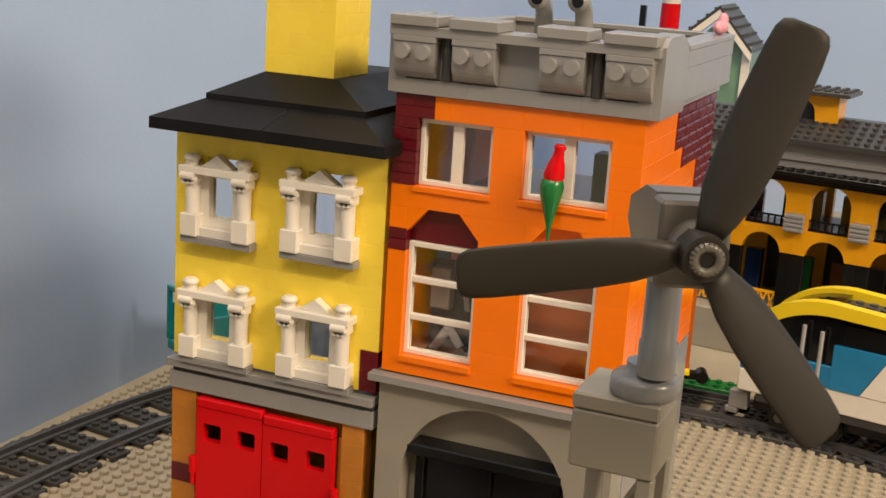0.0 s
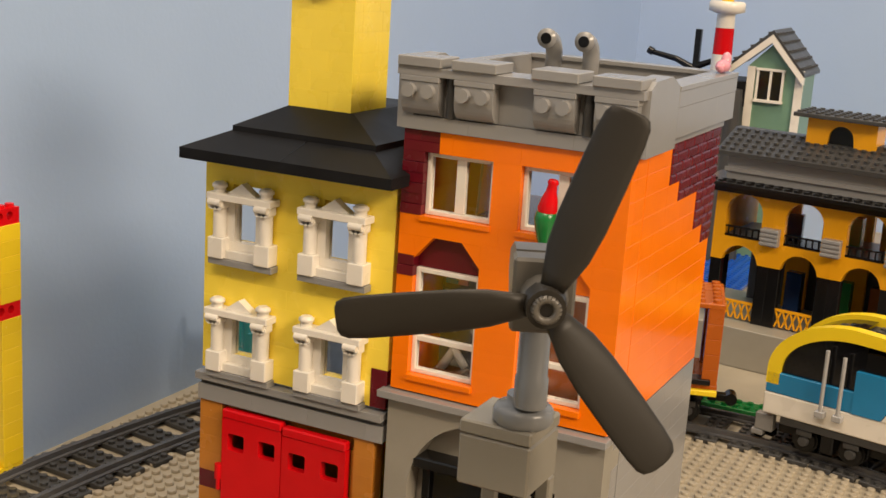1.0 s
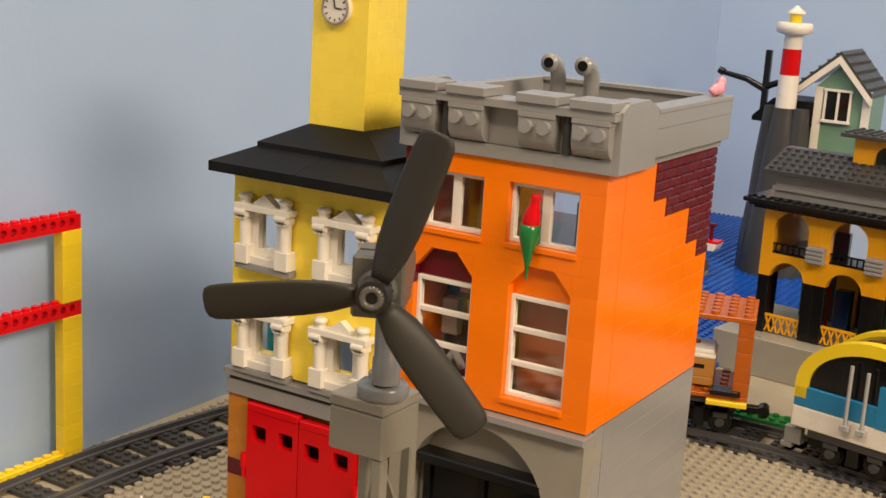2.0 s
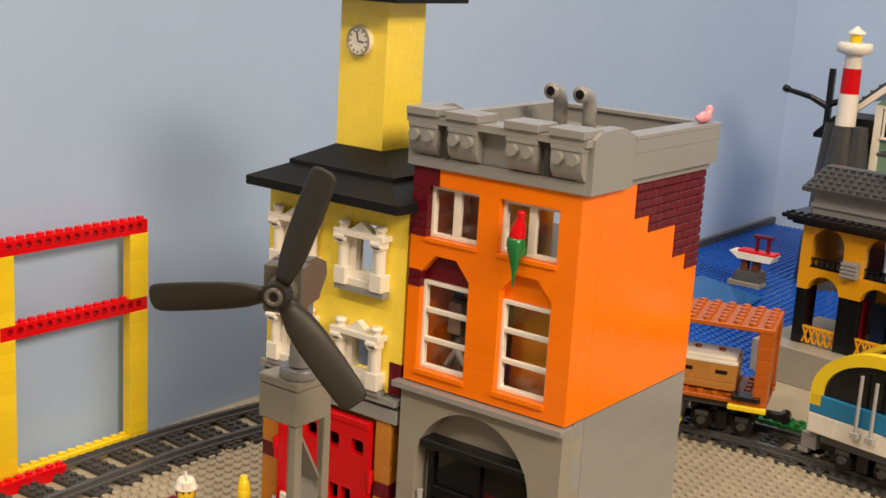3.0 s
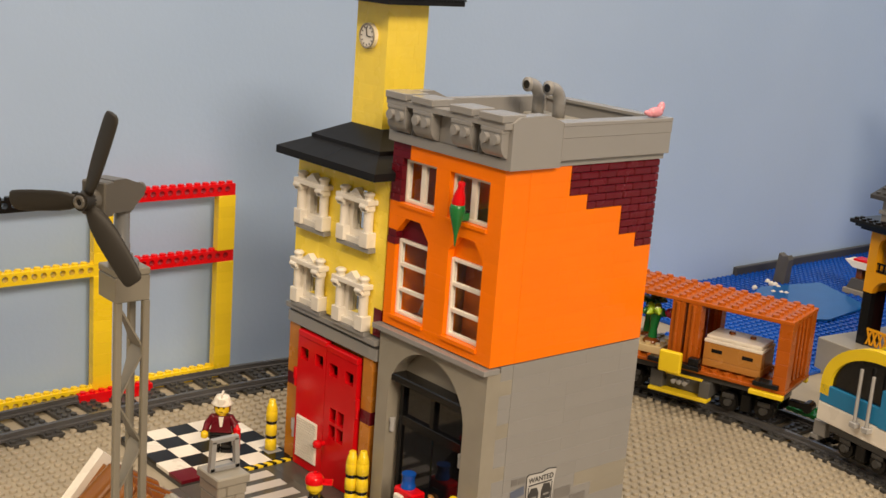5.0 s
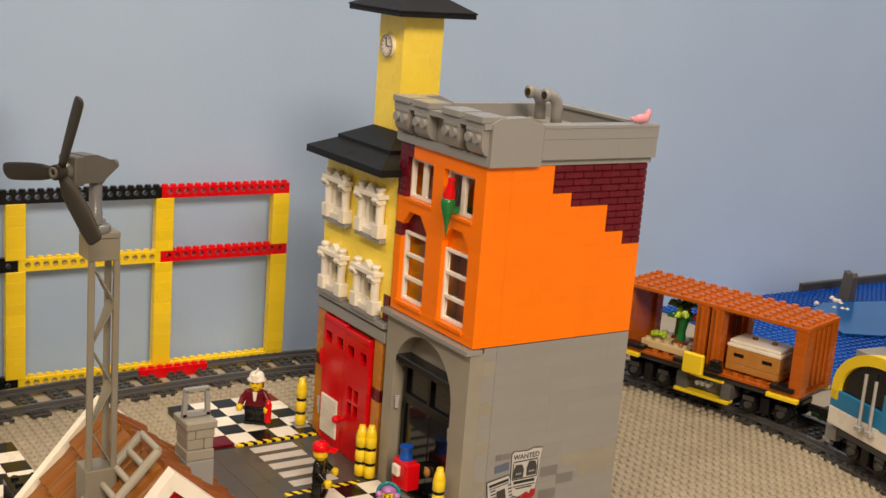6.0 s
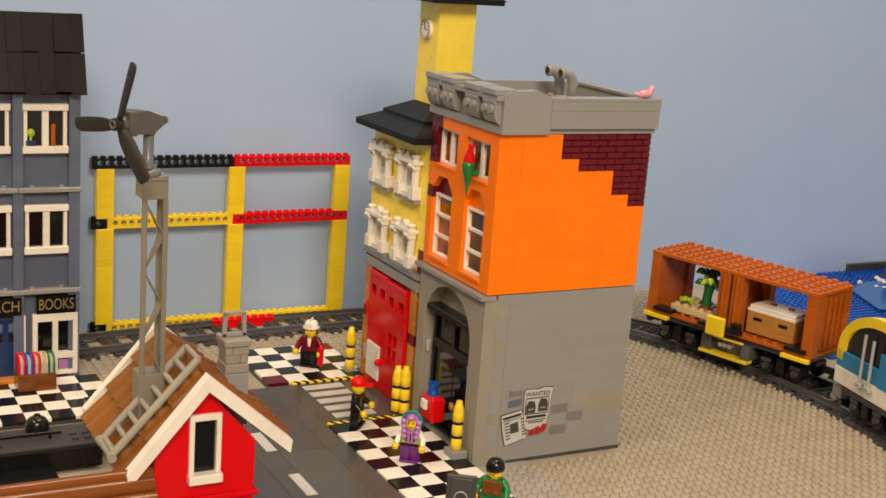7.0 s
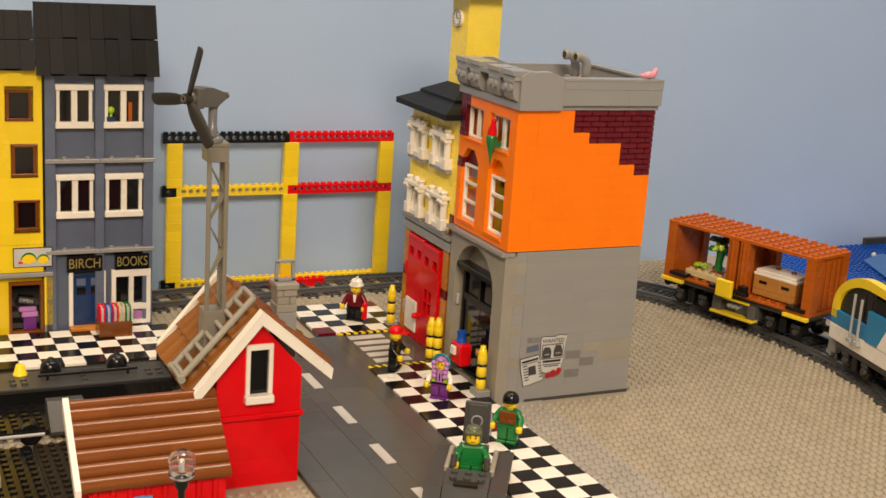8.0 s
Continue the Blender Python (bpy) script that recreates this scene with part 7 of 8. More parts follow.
for x, y, h, tops in ((-0.0030, 0.0080, 0.0300, sand_leaf), (0.0085, -0.0075, 0.0260, lime)):
    part("plant_stem", Shape().tube((x, y, 0.0090), (x, y, 0.0066 + h * 0.45), 0.0042, 0.0034, 9).tube((x, y, 0.0066 + h * 0.45), (x + 0.0010, y, 0.0066 + h), 0.0034, 0.0052, 9), green, pl, "thick green stem")
    for i in range(7):
        a = i * 0.9 + x * 100
        r = 0.0065 + 0.0030 * (i % 2)
        p = Vector((x + r * math.cos(a), y + r * math.sin(a), 0.0066 + h + 0.0018 * (i % 3)))
        q = p + Vector((0.0045 * math.cos(a), 0.0045 * math.sin(a), -0.0020))
        part("leaf", Shape().tube((x, y, 0.0060 + h), p, 0.0018, 0.0034, 7).tube(p, q, 0.0034, 0.0008, 7), tops if i % 3 else green, pl)
part("flower", Shape().lathe([(0.0010, -0.0040), (0.0042, -0.0022), (0.0050, 0.0010), (0.0034, 0.0036), (0.0010, 0.0044)], (0.0225, -0.0080, 0.0340), 7), pink_red, pl, "dark red flower")


def teal_wagon():
    ob = thing("teal_wagon", (-0.3330, 0.2750, 0.0), "teal toy wagon end with a railing on the track", "toy wagon", turn=62)
    part("wagon_body", Shape().box(-0.0560, 0.0600, -0.0240, 0.0240, 0.0330, 0.0400, 0.0006), teal, ob)
    for x in (-0.0550, 0.0590):
        for y in (-0.0230, 0.0, 0.0230):
            part("post", Shape().box(x - 0.0016, x + 0.0016, y - 0.0016, y + 0.0016, 0.0400, 0.0760, 0.0003), teal, ob)
        part("rail_bar", Shape().box(x - 0.0016, x + 0.0016, -0.0246, 0.0246, 0.0760, 0.0790, 0.0003), teal, ob)
    for y in (-0.0235, 0.0215):
        part("side_panel", Shape().box(-0.0530, 0.0570, y, y + 0.0020, 0.0400, 0.0660, 0.0003), teal, ob)
    part("frame", Shape().box(-0.0520, 0.0560, -0.0200, 0.0200, 0.0280, 0.0329, 0.0005), black, ob)
    bogie(ob, -0.0290)
    bogie(ob, 0.0330)
    coupler(ob, 0.060, 1)


teal_wagon()


# ---- train engine ----
def train_engine():
    ob = thing("train_engine", (-0.0020, 0.4060, 0.0), "white, blue and yellow toy train engine with rounded nose", "toy train", turn=-11.0)
    W = 0.0250

    def nose(o):
        """Side outline of the cab, drawn in by o."""
        return [(0.0 + o, 0.0660)] + [(0.052 + (-0.052 + o) * math.cos(a), 0.0760 + (0.0380 - o) * math.sin(a)) for a in [math.pi / 2 * i / 12 for i in range(13)]]
    arc, inn = nose(0.0), nose(0.0085)
    for s in (-1, 1):
        y0, y1 = s * W, s * (W - 0.0085)
        part("yellow_arch", Shape().prism(arc + inn[::-1], "y", y0, y1), yellow, ob, "yellow rounded cab arch")
        part("blue_band", Shape().box(0.0004, 0.0640, min(y0, s * (W - 0.003)), max(y0, s * (W - 0.003)), 0.0600, 0.0740, 0.0005), azure, ob, "blue side band")
        part("grab_bar", Shape().tube((0.0380, s * (W + 0.0030), 0.0560), (0.0380, s * (W + 0.0030), 0.0980), 0.0013, None, 10).tube((0.0490, s * (W + 0.0030), 0.0560), (0.0490, s * (W + 0.0030), 0.0960), 0.0013, None, 10)
             .box(0.0350, 0.0410, s * (W + 0.002) - 0.003, s * (W + 0.002) + 0.003, 0.0530, 0.0570, 0.0004).box(0.0460, 0.0520, s * (W + 0.002) - 0.003, s * (W + 0.002) + 0.003, 0.0530, 0.0570, 0.0004), steel, ob, "grey upright grab bars")
        part("side_stripe", Shape().prism([(0.0560, 0.0600), (0.0740, 0.0600), (0.0890, 0.0880), (0.0560, 0.0880)], "y", s * (W + 0.0004), s * (W - 0.0030)), azure, ob)
        pan = part("side_panel", Shape().prism([(0.0745, 0.0600), (0.1900, 0.0600), (0.1900, 0.0880), (0.0895, 0.0880)], "y", s * (W + 0.0003), s * (W - 0.0030)), white, ob, "white side panel with ribbed vent")
        for i in range(9):
            part("vent_slat", Shape().box(0.1000, 0.1180, s * (W + 0.0006) - 0.0005, s * (W + 0.0006) + 0.0005, 0.0625 + 0.0025 * i, 0.0638 + 0.0025 * i, 0.0001), white, pan)
        yo = s * (W + 0.0008)
        em = Shape().tube((0.1230, yo, 0.0740), (0.1320, yo, 0.0740), 0.0008, None, 6).tube((0.1230, yo, 0.0740), (0.1265, yo, 0.0775), 0.0008, None, 6).tube((0.1230, yo, 0.0740), (0.1265, yo, 0.0705), 0.0008, None, 6)
        for q in range(16):
            a, b = 2 * math.pi * q / 16, 2 * math.pi * (q + 1) / 16
            em.tube((0.1370 + 0.0055 * math.cos(a), yo, 0.0740 + 0.0055 * math.sin(a)), (0.1370 + 0.0055 * math.cos(b), yo, 0.0740 + 0.0055 * math.sin(b)), 0.0008, None, 6)
        part("arrow_mark", em, dark_blue, ob, "dark blue printed arrow and ring")
        part("roof_stripe", Shape().prism([(0.0520, 0.1140), (0.1900, 0.1060), (0.1900, 0.1010), (0.0520, 0.1056)], "y", s * W, s * (W - 0.0085)), yellow, ob, "yellow roof edge")
    part("cab_window", Shape().prism(nose(0.0030), "y", -W + 0.0088, W - 0.0088), smoke, ob, "dark wrap-round cab window")
    part("side_window", Shape().prism(inn[:1] + inn + [(0.0600, 0.1050), (0.0600, 0.0660)], "y", -W + 0.0030, W - 0.0030), smoke, ob)
    part("skirt", Shape().box(0.0, 0.1900, -W, W, 0.0450, 0.0598, 0.0008), white, ob, "white lower body")
    part("upper_body", Shape().box(0.0560, 0.1900, -W + 0.0031, W - 0.0031, 0.0600, 0.1010, 0.0005), black, ob)
    part("sill_strip", Shape().box(0.0120, 0.1900, -W + 0.0010, W - 0.0010, 0.0395, 0.0449, 0.0005), dark_grey, ob)
    rf = Shape().box(0.0500, 0.1900, -W + 0.0088, W - 0.0088, 0.1015, 0.1080, 0.0005)
    grid_studs(rf, 0.0540, 0.0800, -0.0130, 0.0130, 0.1080, 3, 3)
    part("roof", rf, dark_grey, ob, "dark grey roof with studs")
    hatch = Shape().box(0.0860, 0.1120, -0.0120, 0.0120, 0.1081, 0.1115, 0.0008)
    for x in (0.0900, 0.1030):
        hatch.box(x, x + 0.0070, -0.0100, -0.0010, 0.1115, 0.1135, 0.0004).box(x, x + 0.0070, 0.0010, 0.0100, 0.1115, 0.1135, 0.0004)
    part("roof_hatch", hatch, black, ob)
    part("pantograph_bar", Shape().tube((0.0820, -0.0100, 0.1090), (0.1080, 0.0080, 0.1170), 0.0013).tube((0.0820, 0.0100, 0.1090), (0.1080, -0.0080, 0.1170), 0.0013), black, ob)
    part("red_light", Shape().lathe([(0.0030, 0), (0.0030, 0.0022), (0.0018, 0.0026), (0.0018, 0.0060)], (0.0760, -0.0195, 0.1060), 12), red, ob, "small red lamp")
    part("white_wedge", Shape().prism([(0.1050, 0.1081), (0.1500, 0.1081), (0.1500, 0.1150), (0.1180, 0.1150)], "y", -0.0130, 0.0130), white, ob)
    part("nose_step", Shape().box(-0.0060, 0.0060, -0.0200, -0.0140, 0.0300, 0.0420, 0.0006).box(-0.0080, 0.0, -0.0200, -0.0140, 0.0260, 0.0300, 0.0006), grey, ob)
    bogie(ob, 0.0430, 0.0232)
    bogie(ob, 0.1350, 0.0232)
    part("under_frame", Shape().box(0.0080, 0.1850, -0.0140, 0.0140, 0.0303, 0.0394, 0.0005), black, ob)
    coupler(ob, 0.004, -1)

    for ch in [ob] + list(ob.children_recursive):
        if ch.data:
            if ch.data.users == 1:
                ch.data.transform(Matrix.Translation((0, 0, -0.0144)) @ Matrix.Diagonal((1.05, 1.05, 1.0, 1)))

train_engine()


# ---- yellow and black station ----
def station():
    Y, x0, x1, D = 0.5000, -0.0905, 0.3100, 0.100
    ob = thing("station_building", (0.1, Y + 0.05, 0), "yellow and black toy station with arched windows and studded roofs", "toy station")
    part("plinth", Shape().box(x0 - 0.030, x1, Y - 0.025, Y + D + 0.02, 0.0002, 0.0400, 0.0006), old_grey, ob, "pale grey platform")
    cs = [-0.0600 + 0.0600 * i for i in range(6)]
    r, zu, zl = 0.0185, 0.1495, 0.0980
    for c in cs:
        a, b = c - 0.0300, c + 0.0300
        a = max(a, x0)
        part("upper_wall", Shape().prism([(a, 0.1240), (c - r, 0.1240)] + arch(c, r, 0.1240, zu) [1:-1] + [(c + r, 0.1240), (b, 0.1240), (b, 0.1700), (a, 0.1700)], "y", Y, Y + 0.009), station_yellow, ob)
        part("lower_wall", Shape().prism([(a, 0.1000), (c - r, 0.1000)] + [q for q in arch(c, r, 0.1000, zl)[1:-1] if q[1] > 0.1000] + [(c + r, 0.1000), (b, 0.1000), (b, 0.1239), (a, 0.1239)], "y", Y, Y + 0.009), station_yellow, ob)
        part("black_pier", Shape().box(a, c - r, Y + 0.0005, Y + 0.0090, 0.0401, 0.0999, 0.0004), black, ob)
        part("black_pier", Shape().box(c + r, b, Y + 0.0005, Y + 0.0090, 0.0401, 0.0999, 0.0004), black, ob)
        part("railing", Shape().box(c - r, c + r, Y + 0.0020, Y + 0.0040, 0.1330, 0.1348, 0).box(c - r, c + r, Y + 0.0020, Y + 0.0040, 0.1241, 0.1262, 0), black, ob)
        for k in range(6):
            x = c - r + 0.003 + k * (2 * r - 0.006) / 5
            part("baluster", Shape().box(x - 0.0007, x + 0.0007, Y + 0.0022, Y + 0.0038, 0.1262, 0.1330, 0), black, ob)
        lat = Shape()
        for k in range(5):
            x = c - r + k * 2 * r / 5
            lat.prism([(x, 0.0420), (x + 0.0018, 0.0420), (x + 2 * r / 5, 0.0580), (x + 2 * r / 5 - 0.0018, 0.0580)], "y", Y + 0.002, Y + 0.0038)
            lat.prism([(x + 2 * r / 5, 0.0420), (x + 2 * r / 5 - 0.0018, 0.0420), (x, 0.0580), (x + 0.0018, 0.0580)], "y", Y + 0.002, Y + 0.0038)
        part("lattice_rail", lat.box(c - r, c + r, Y + 0.0018, Y + 0.0040, 0.0580, 0.0605, 0), station_yellow, ob, "yellow lattice rail")
        w = part("window_pane", Shape().prism(arch(c, r, 0.1241, zu), "y", Y + 0.0055, Y + 0.0061), clear, ob, "clear arched window pane")
        w.visible_shadow = False
    for c in [q + 0.0300 for q in cs[:-1]]:
        bx = part("balcony_box", Shape().box(c - 0.0085, c + 0.0085, Y - 0.0090, Y - 0.0002, 0.1225, 0.1395, 0.0004), grey, ob, "grey ribbed box")
        for k in range(4):
            part("rib", Shape().box(c - 0.0092, c + 0.0092, Y - 0.0100, Y - 0.0091, 0.1235 + 0.0042 * k, 0.1262 + 0.0042 * k, 0.0003), grey, bx)
    part("side_wall", Shape().box(x0, x0 + 0.009, Y + 0.0091, Y + D, 0.1000, 0.1700, 0), station_yellow, ob)
    part("side_wall", Shape().box(x0, x0 + 0.009, Y + 0.0091, Y + 0.03, 0.0401, 0.0999, 0), black, ob)
    part("back_wall", Shape().box(x0 + 0.009, x1, Y + D - 0.004, Y + D - 0.001, 0.0401, 0.1100, 0), dark_grey, ob)
    for k in range(5):
        part("back_panel", Shape().box(x0 + 0.02 + 0.075 * k, x0 + 0.055 + 0.075 * k, Y + D - 0.004, Y + D - 0.001, 0.1239, 0.1580, 0), (brown_grey, dark_blue, dark_grey, brown, brown_grey)[k], ob)
    part("floor_slab", Shape().box(x0 + 0.009, x1, Y + 0.0091, Y + D - 0.009, 0.1180, 0.1238, 0), dark_grey, ob)
    for c in [q + 0.0300 for q in cs[:-1]]:
        part("back_pier", Shape().box(c - 0.012, c + 0.012, Y + D - 0.009, Y + D, 0.0401, 0.1700, 0), station_yellow, ob)
    for x, m in ((-0.055, red), (-0.030, dark_blue), (0.020, green), (0.055, brown), (0.090, dark_grey), (0.130, blue), (0.165, green)):
        part("inside_shelf", Shape().box(x, x + 0.016, Y + 0.060, Y + 0.072, 0.0401, 0.0850, 0.0005), m, ob)
        part("inside_shelf", Shape().box(x + 0.004, x + 0.02, Y + 0.055, Y + 0.068, 0.1239, 0.1520, 0.0005), m, ob)
    e = Shape().box(x0 - 0.0090, x1, Y - 0.0080, Y + D + 0.006, 0.1690, 0.1720, 0.0004).box(x0 - 0.0130, x1, Y - 0.0130, Y + D + 0.010, 0.1721, 0.1755, 0.0004)
    e.box(x0 - 0.0170, x1, Y - 0.0180, Y + D + 0.014, 0.1756, 0.1800, 0.0004)
    grid_studs(e, x0 - 0.0165, x1, Y - 0.0175, Y + 0.0010, 0.1800, 44, 2)
    part("eave", e, black, ob, "stepped black studded eave")
    part("clerestory", Shape().box(x0 + 0.006, x1, Y + 0.004, Y + D - 0.006, 0.1801, 0.2040, 0.0004).box(x0 + 0.004, x1, Y + 0.0015, Y + 0.004, 0.1880, 0.1925, 0.0004), grey, ob, "light grey clerestory wall")
    up = Shape().prism([(Y - 0.0060, 0.2041), (Y - 0.0060, 0.2085), (Y + 0.0420, 0.2270), (Y + 0.0560, 0.2270), (Y + D, 0.2090), (Y + D, 0.2041)], "x", x0 - 0.0040, x1)
    for i in range(44):
        for j in range(5):
            x, q = x0 + 0.002 + 0.0091 * i, (j + 0.5) / 5
            up.stud(x, Y - 0.0060 + 0.048 * q, 0.2085 + 0.0185 * q, 0.0027, 0.0019, 8)
    part("upper_roof", up, dark_grey, ob, "dark grey studded roof slope")
    cy = Y + 0.030
    cu = part("cupola", Shape().prism([(-0.0185, 0.2180), (0.0010, 0.2180)] + arch(0.0150, 0.0120, 0.2180, 0.2300)[1:-1] + [(0.0290, 0.2180), (0.0486, 0.2180), (0.0486, 0.2480), (-0.0185, 0.2480)], "y", cy, cy + 0.030), station_yellow, ob, "yellow roof cupola with an arch")
    part("cupola_pane", Shape().prism(arch(0.0150, 0.0119, 0.2181, 0.2300), "y", cy + 0.004, cy + 0.005), smoke, cu)
    part("cupola_roof", grid_studs(Shape().box(-0.0300, 0.0600, cy - 0.012, cy + 0.040, 0.2481, 0.2520, 0.0004), -0.0300, 0.0600, cy - 0.012, cy + 0.040, 0.2520, 10, 5), dark_grey, cu)


station()


# ---- green house, lighthouse and water ----
def green_house():
    Y = 0.7500
    ob = thing("green_house", (-0.12, Y + 0.04, 0), "green toy cottage with white trim and dark studded roof", "toy house")
    x0, x1, ax, az = -0.1420, -0.0865 + 0.012, -0.1250 + 0.010, 0.2810
    part("gable_wall", Shape().prism([(x0, 0.0020), (x1, 0.0020), (x1, 0.2350), (ax, az - 0.008), (x0, 0.2450)], "y", Y, Y + 0.07), sand_green, ob, "muted green wall")
    for x in (x0, x1 - 0.008):
        part("corner_board", Shape().box(x - 0.001, x + 0.009, Y - 0.0030, Y, 0.0020, 0.2440, 0.0004), white, ob, "white corner board")
    for tx, tz in ((-0.1640, 0.2380), (-0.0720, 0.2320)):
        part("gable_board", Shape().prism([(ax, az + 0.004), (tx, tz + 0.004), (tx, tz - 0.005), (ax, az - 0.006)], "y", Y - 0.0120, Y - 0.0032), white, ob, "white gable board")
    for tx, tz, far in ((-0.1640, 0.2380, 0), (-0.0720, 0.2320, 1)):
        s = Shape().prism([(ax, az + 0.0045), (tx, tz + 0.0045), (tx, tz + 0.0085), (ax, az + 0.0095)], "y", Y - 0.010, Y + 0.090)
        for i in range(5):
            for j in range(10):
                q = (i + 0.5) / 5
                s.stud(ax + (tx - ax) * q, Y - 0.005 + 0.0095 * j, az + 0.0085 + (tz - az) * q, 0.0029, 0.0024, 8)
        part("roof_slope", s, dark_grey, ob)
    w = part("window", Shape().box(-0.1310, -0.1280, Y - 0.004, Y - 0.0002, 0.2045, 0.2400, 0.0003).box(-0.1000, -0.0970, Y - 0.004, Y - 0.0002, 0.2045, 0.2400, 0.0003).box(-0.1150, -0.1120, Y - 0.004, Y - 0.0002, 0.2045, 0.2400, 0.0003)
             .box(-0.1320, -0.0960, Y - 0.005, Y - 0.0002, 0.2400, 0.2430, 0.0003).box(-0.1320, -0.0960, Y - 0.006, Y - 0.0002, 0.2010, 0.2045, 0.0003), white, ob, "white double window")
    part("pane", Shape().box(-0.1280, -0.1000, Y - 0.0020, Y - 0.0012, 0.2045, 0.2400, 0), smoke, w)
    # lower wing with a dark roof
    wg = part("low_wing", Shape().box(-0.2050, -0.1440, Y + 0.010, Y + 0.060, 0.0020, 0.1930, 0.0004), sand_green, ob, "green side wing")
    part("wing_roof", Shape().prism([(-0.2200, 0.1931), (-0.1425, 0.1931), (-0.1425, 0.2240), (-0.1950, 0.2240), (-0.2200, 0.1990)], "y", Y - 0.005, Y + 0.070), roof_black, wg, "black wing roof")


green_house()


def lighthouse():
    x, y = -0.1800, 0.8350
    ob = thing("lighthouse", (x, y, 0.002), "white and red toy lighthouse on a dark rock", "toy lighthouse")
    rk = Shape()
    for px, py, pz, r in ((0.0, 0.0, 0.0, 0.034), (-0.018, 0.01, 0.0, 0.024), (0.018, 0.0, 0.0, 0.026)):
        rk.lathe([(r, 0.0), (r * 0.9, 0.05), (r * 0.72, 0.09), (r * 0.62, 0.14), (r * 0.40, 0.20)], (x + px, y + py, 0.002), 9)
    part("rock", rk, dark_grey, ob, "dark grey rock")
    for z0, z1, m, r in ((0.2020, 0.2400, white, 0.0120), (0.2401, 0.2700, red, 0.0112), (0.2701, 0.2860, white, 0.0106)):
        part("tower_band", Shape().lathe([(r, z0), (r * 0.96, z1)], (x, y, 0), 18), m, ob)
    part("gallery", Shape().lathe([(0.0120, 0), (0.0210, 0.003), (0.0210, 0.0120), (0.0190, 0.0140)], (x, y, 0.2861), 12), white, ob, "white gallery")
    part("lantern", Shape().lathe([(0.0070, 0), (0.0070, 0.0100)], (x, y, 0.3002), 12), yellow, ob)
    part("lantern_roof", Shape().lathe([(0.0105, 0), (0.0105, 0.002), (0.0045, 0.006), (0.0015, 0.009)], (x, y, 0.3103), 14), white, ob)
    br = thing("black_branch", (-0.207, 0.80, 0.2), "bare black toy tree with one long branch", "toy tree")
    part("trunk", Shape().box(-0.2110, -0.2030, 0.796, 0.804, 0.1950, 0.2920, 0.0006), black, br)
    part("branch", Shape().tube((-0.2070, 0.80, 0.2380), (-0.2350, 0.80, 0.2500), 0.0050, 0.0040, 10).tube((-0.2350, 0.80, 0.2500), (-0.2680, 0.80, 0.2560), 0.0040, 0.0036, 10).tube((-0.2680, 0.80, 0.2560), (-0.2750, 0.80, 0.2590), 0.0055, 0.0050, 10), black, br)
    part("branch", Shape().tube((-0.2070, 0.80, 0.2420), (-0.1750, 0.80, 0.2560), 0.0048, 0.0036, 10), black, br)


lighthouse()
wt = Shape()
for i, (a, b, c, d) in enumerate(((-0.413, -0.290, 0.560, 0.80), (-0.288, -0.130, 0.500, 0.74), (-0.413, -0.290, 0.802, 1.04), (-0.288, -0.130, 0.742, 0.98), (-0.413, -0.290, 1.042, 1.262), (-0.288, -0.130, 0.982, 1.222))):
    wt.box(a, b, c, d, 0.0002, 0.0040, 0.0004)
    grid_studs(wt, a, b, c, d, 0.0040, 17, 26, 0.0029, 0.0018, 6)
single("water", wt, blue, "blue studded toy water plates", "water", kind="structure")


def foam(x, y, n, seed):
    r = random.Random(seed)
    s = Shape()
    for i in range(n):
        s.lathe([(0.0030, 0), (0.0038, 0.0016), (0.0028, 0.0040), (0.0008, 0.0054)], (r.uniform(-0.02, 0.02), r.uniform(-0.008, 0.008), 0), 8)
    single("foam_cluster", s, white, "white foam pieces on the blue water", "toy foam", at=(x, y, 0.0041))


foam(-0.338, 0.775, 4, 2)
foam(-0.348, 0.805, 4, 3)
single("water_sheet", Shape().prism([(-0.352, 0.775), (-0.330, 0.725), (-0.248, 0.690), (-0.225, 0.730), (-0.236, 0.825), (-0.330, 0.868)], "z", 0.0061, 0.0079), clear_sea, "smooth clear blue toy sheet lying on the water", "toy plate")
rk = Shape()
rk.prism([(-0.007, 0), (0.009, 0), (0.012, 0.032), (0.009, 0.037), (0.003, 0.035), (-0.003, 0.038), (-0.004, 0.030)], "y", -0.005, 0.005)
rk.prism([(-0.005, 0), (0.007, 0), (0.008, 0.029), (0.004, 0.031), (-0.002, 0.028)], "y", 0.0052, 0.0100)
single("rock", rk, pod_grey, "grey toy rock standing in the water", "toy rock", at=(-0.362, 0.828, 0.0041))


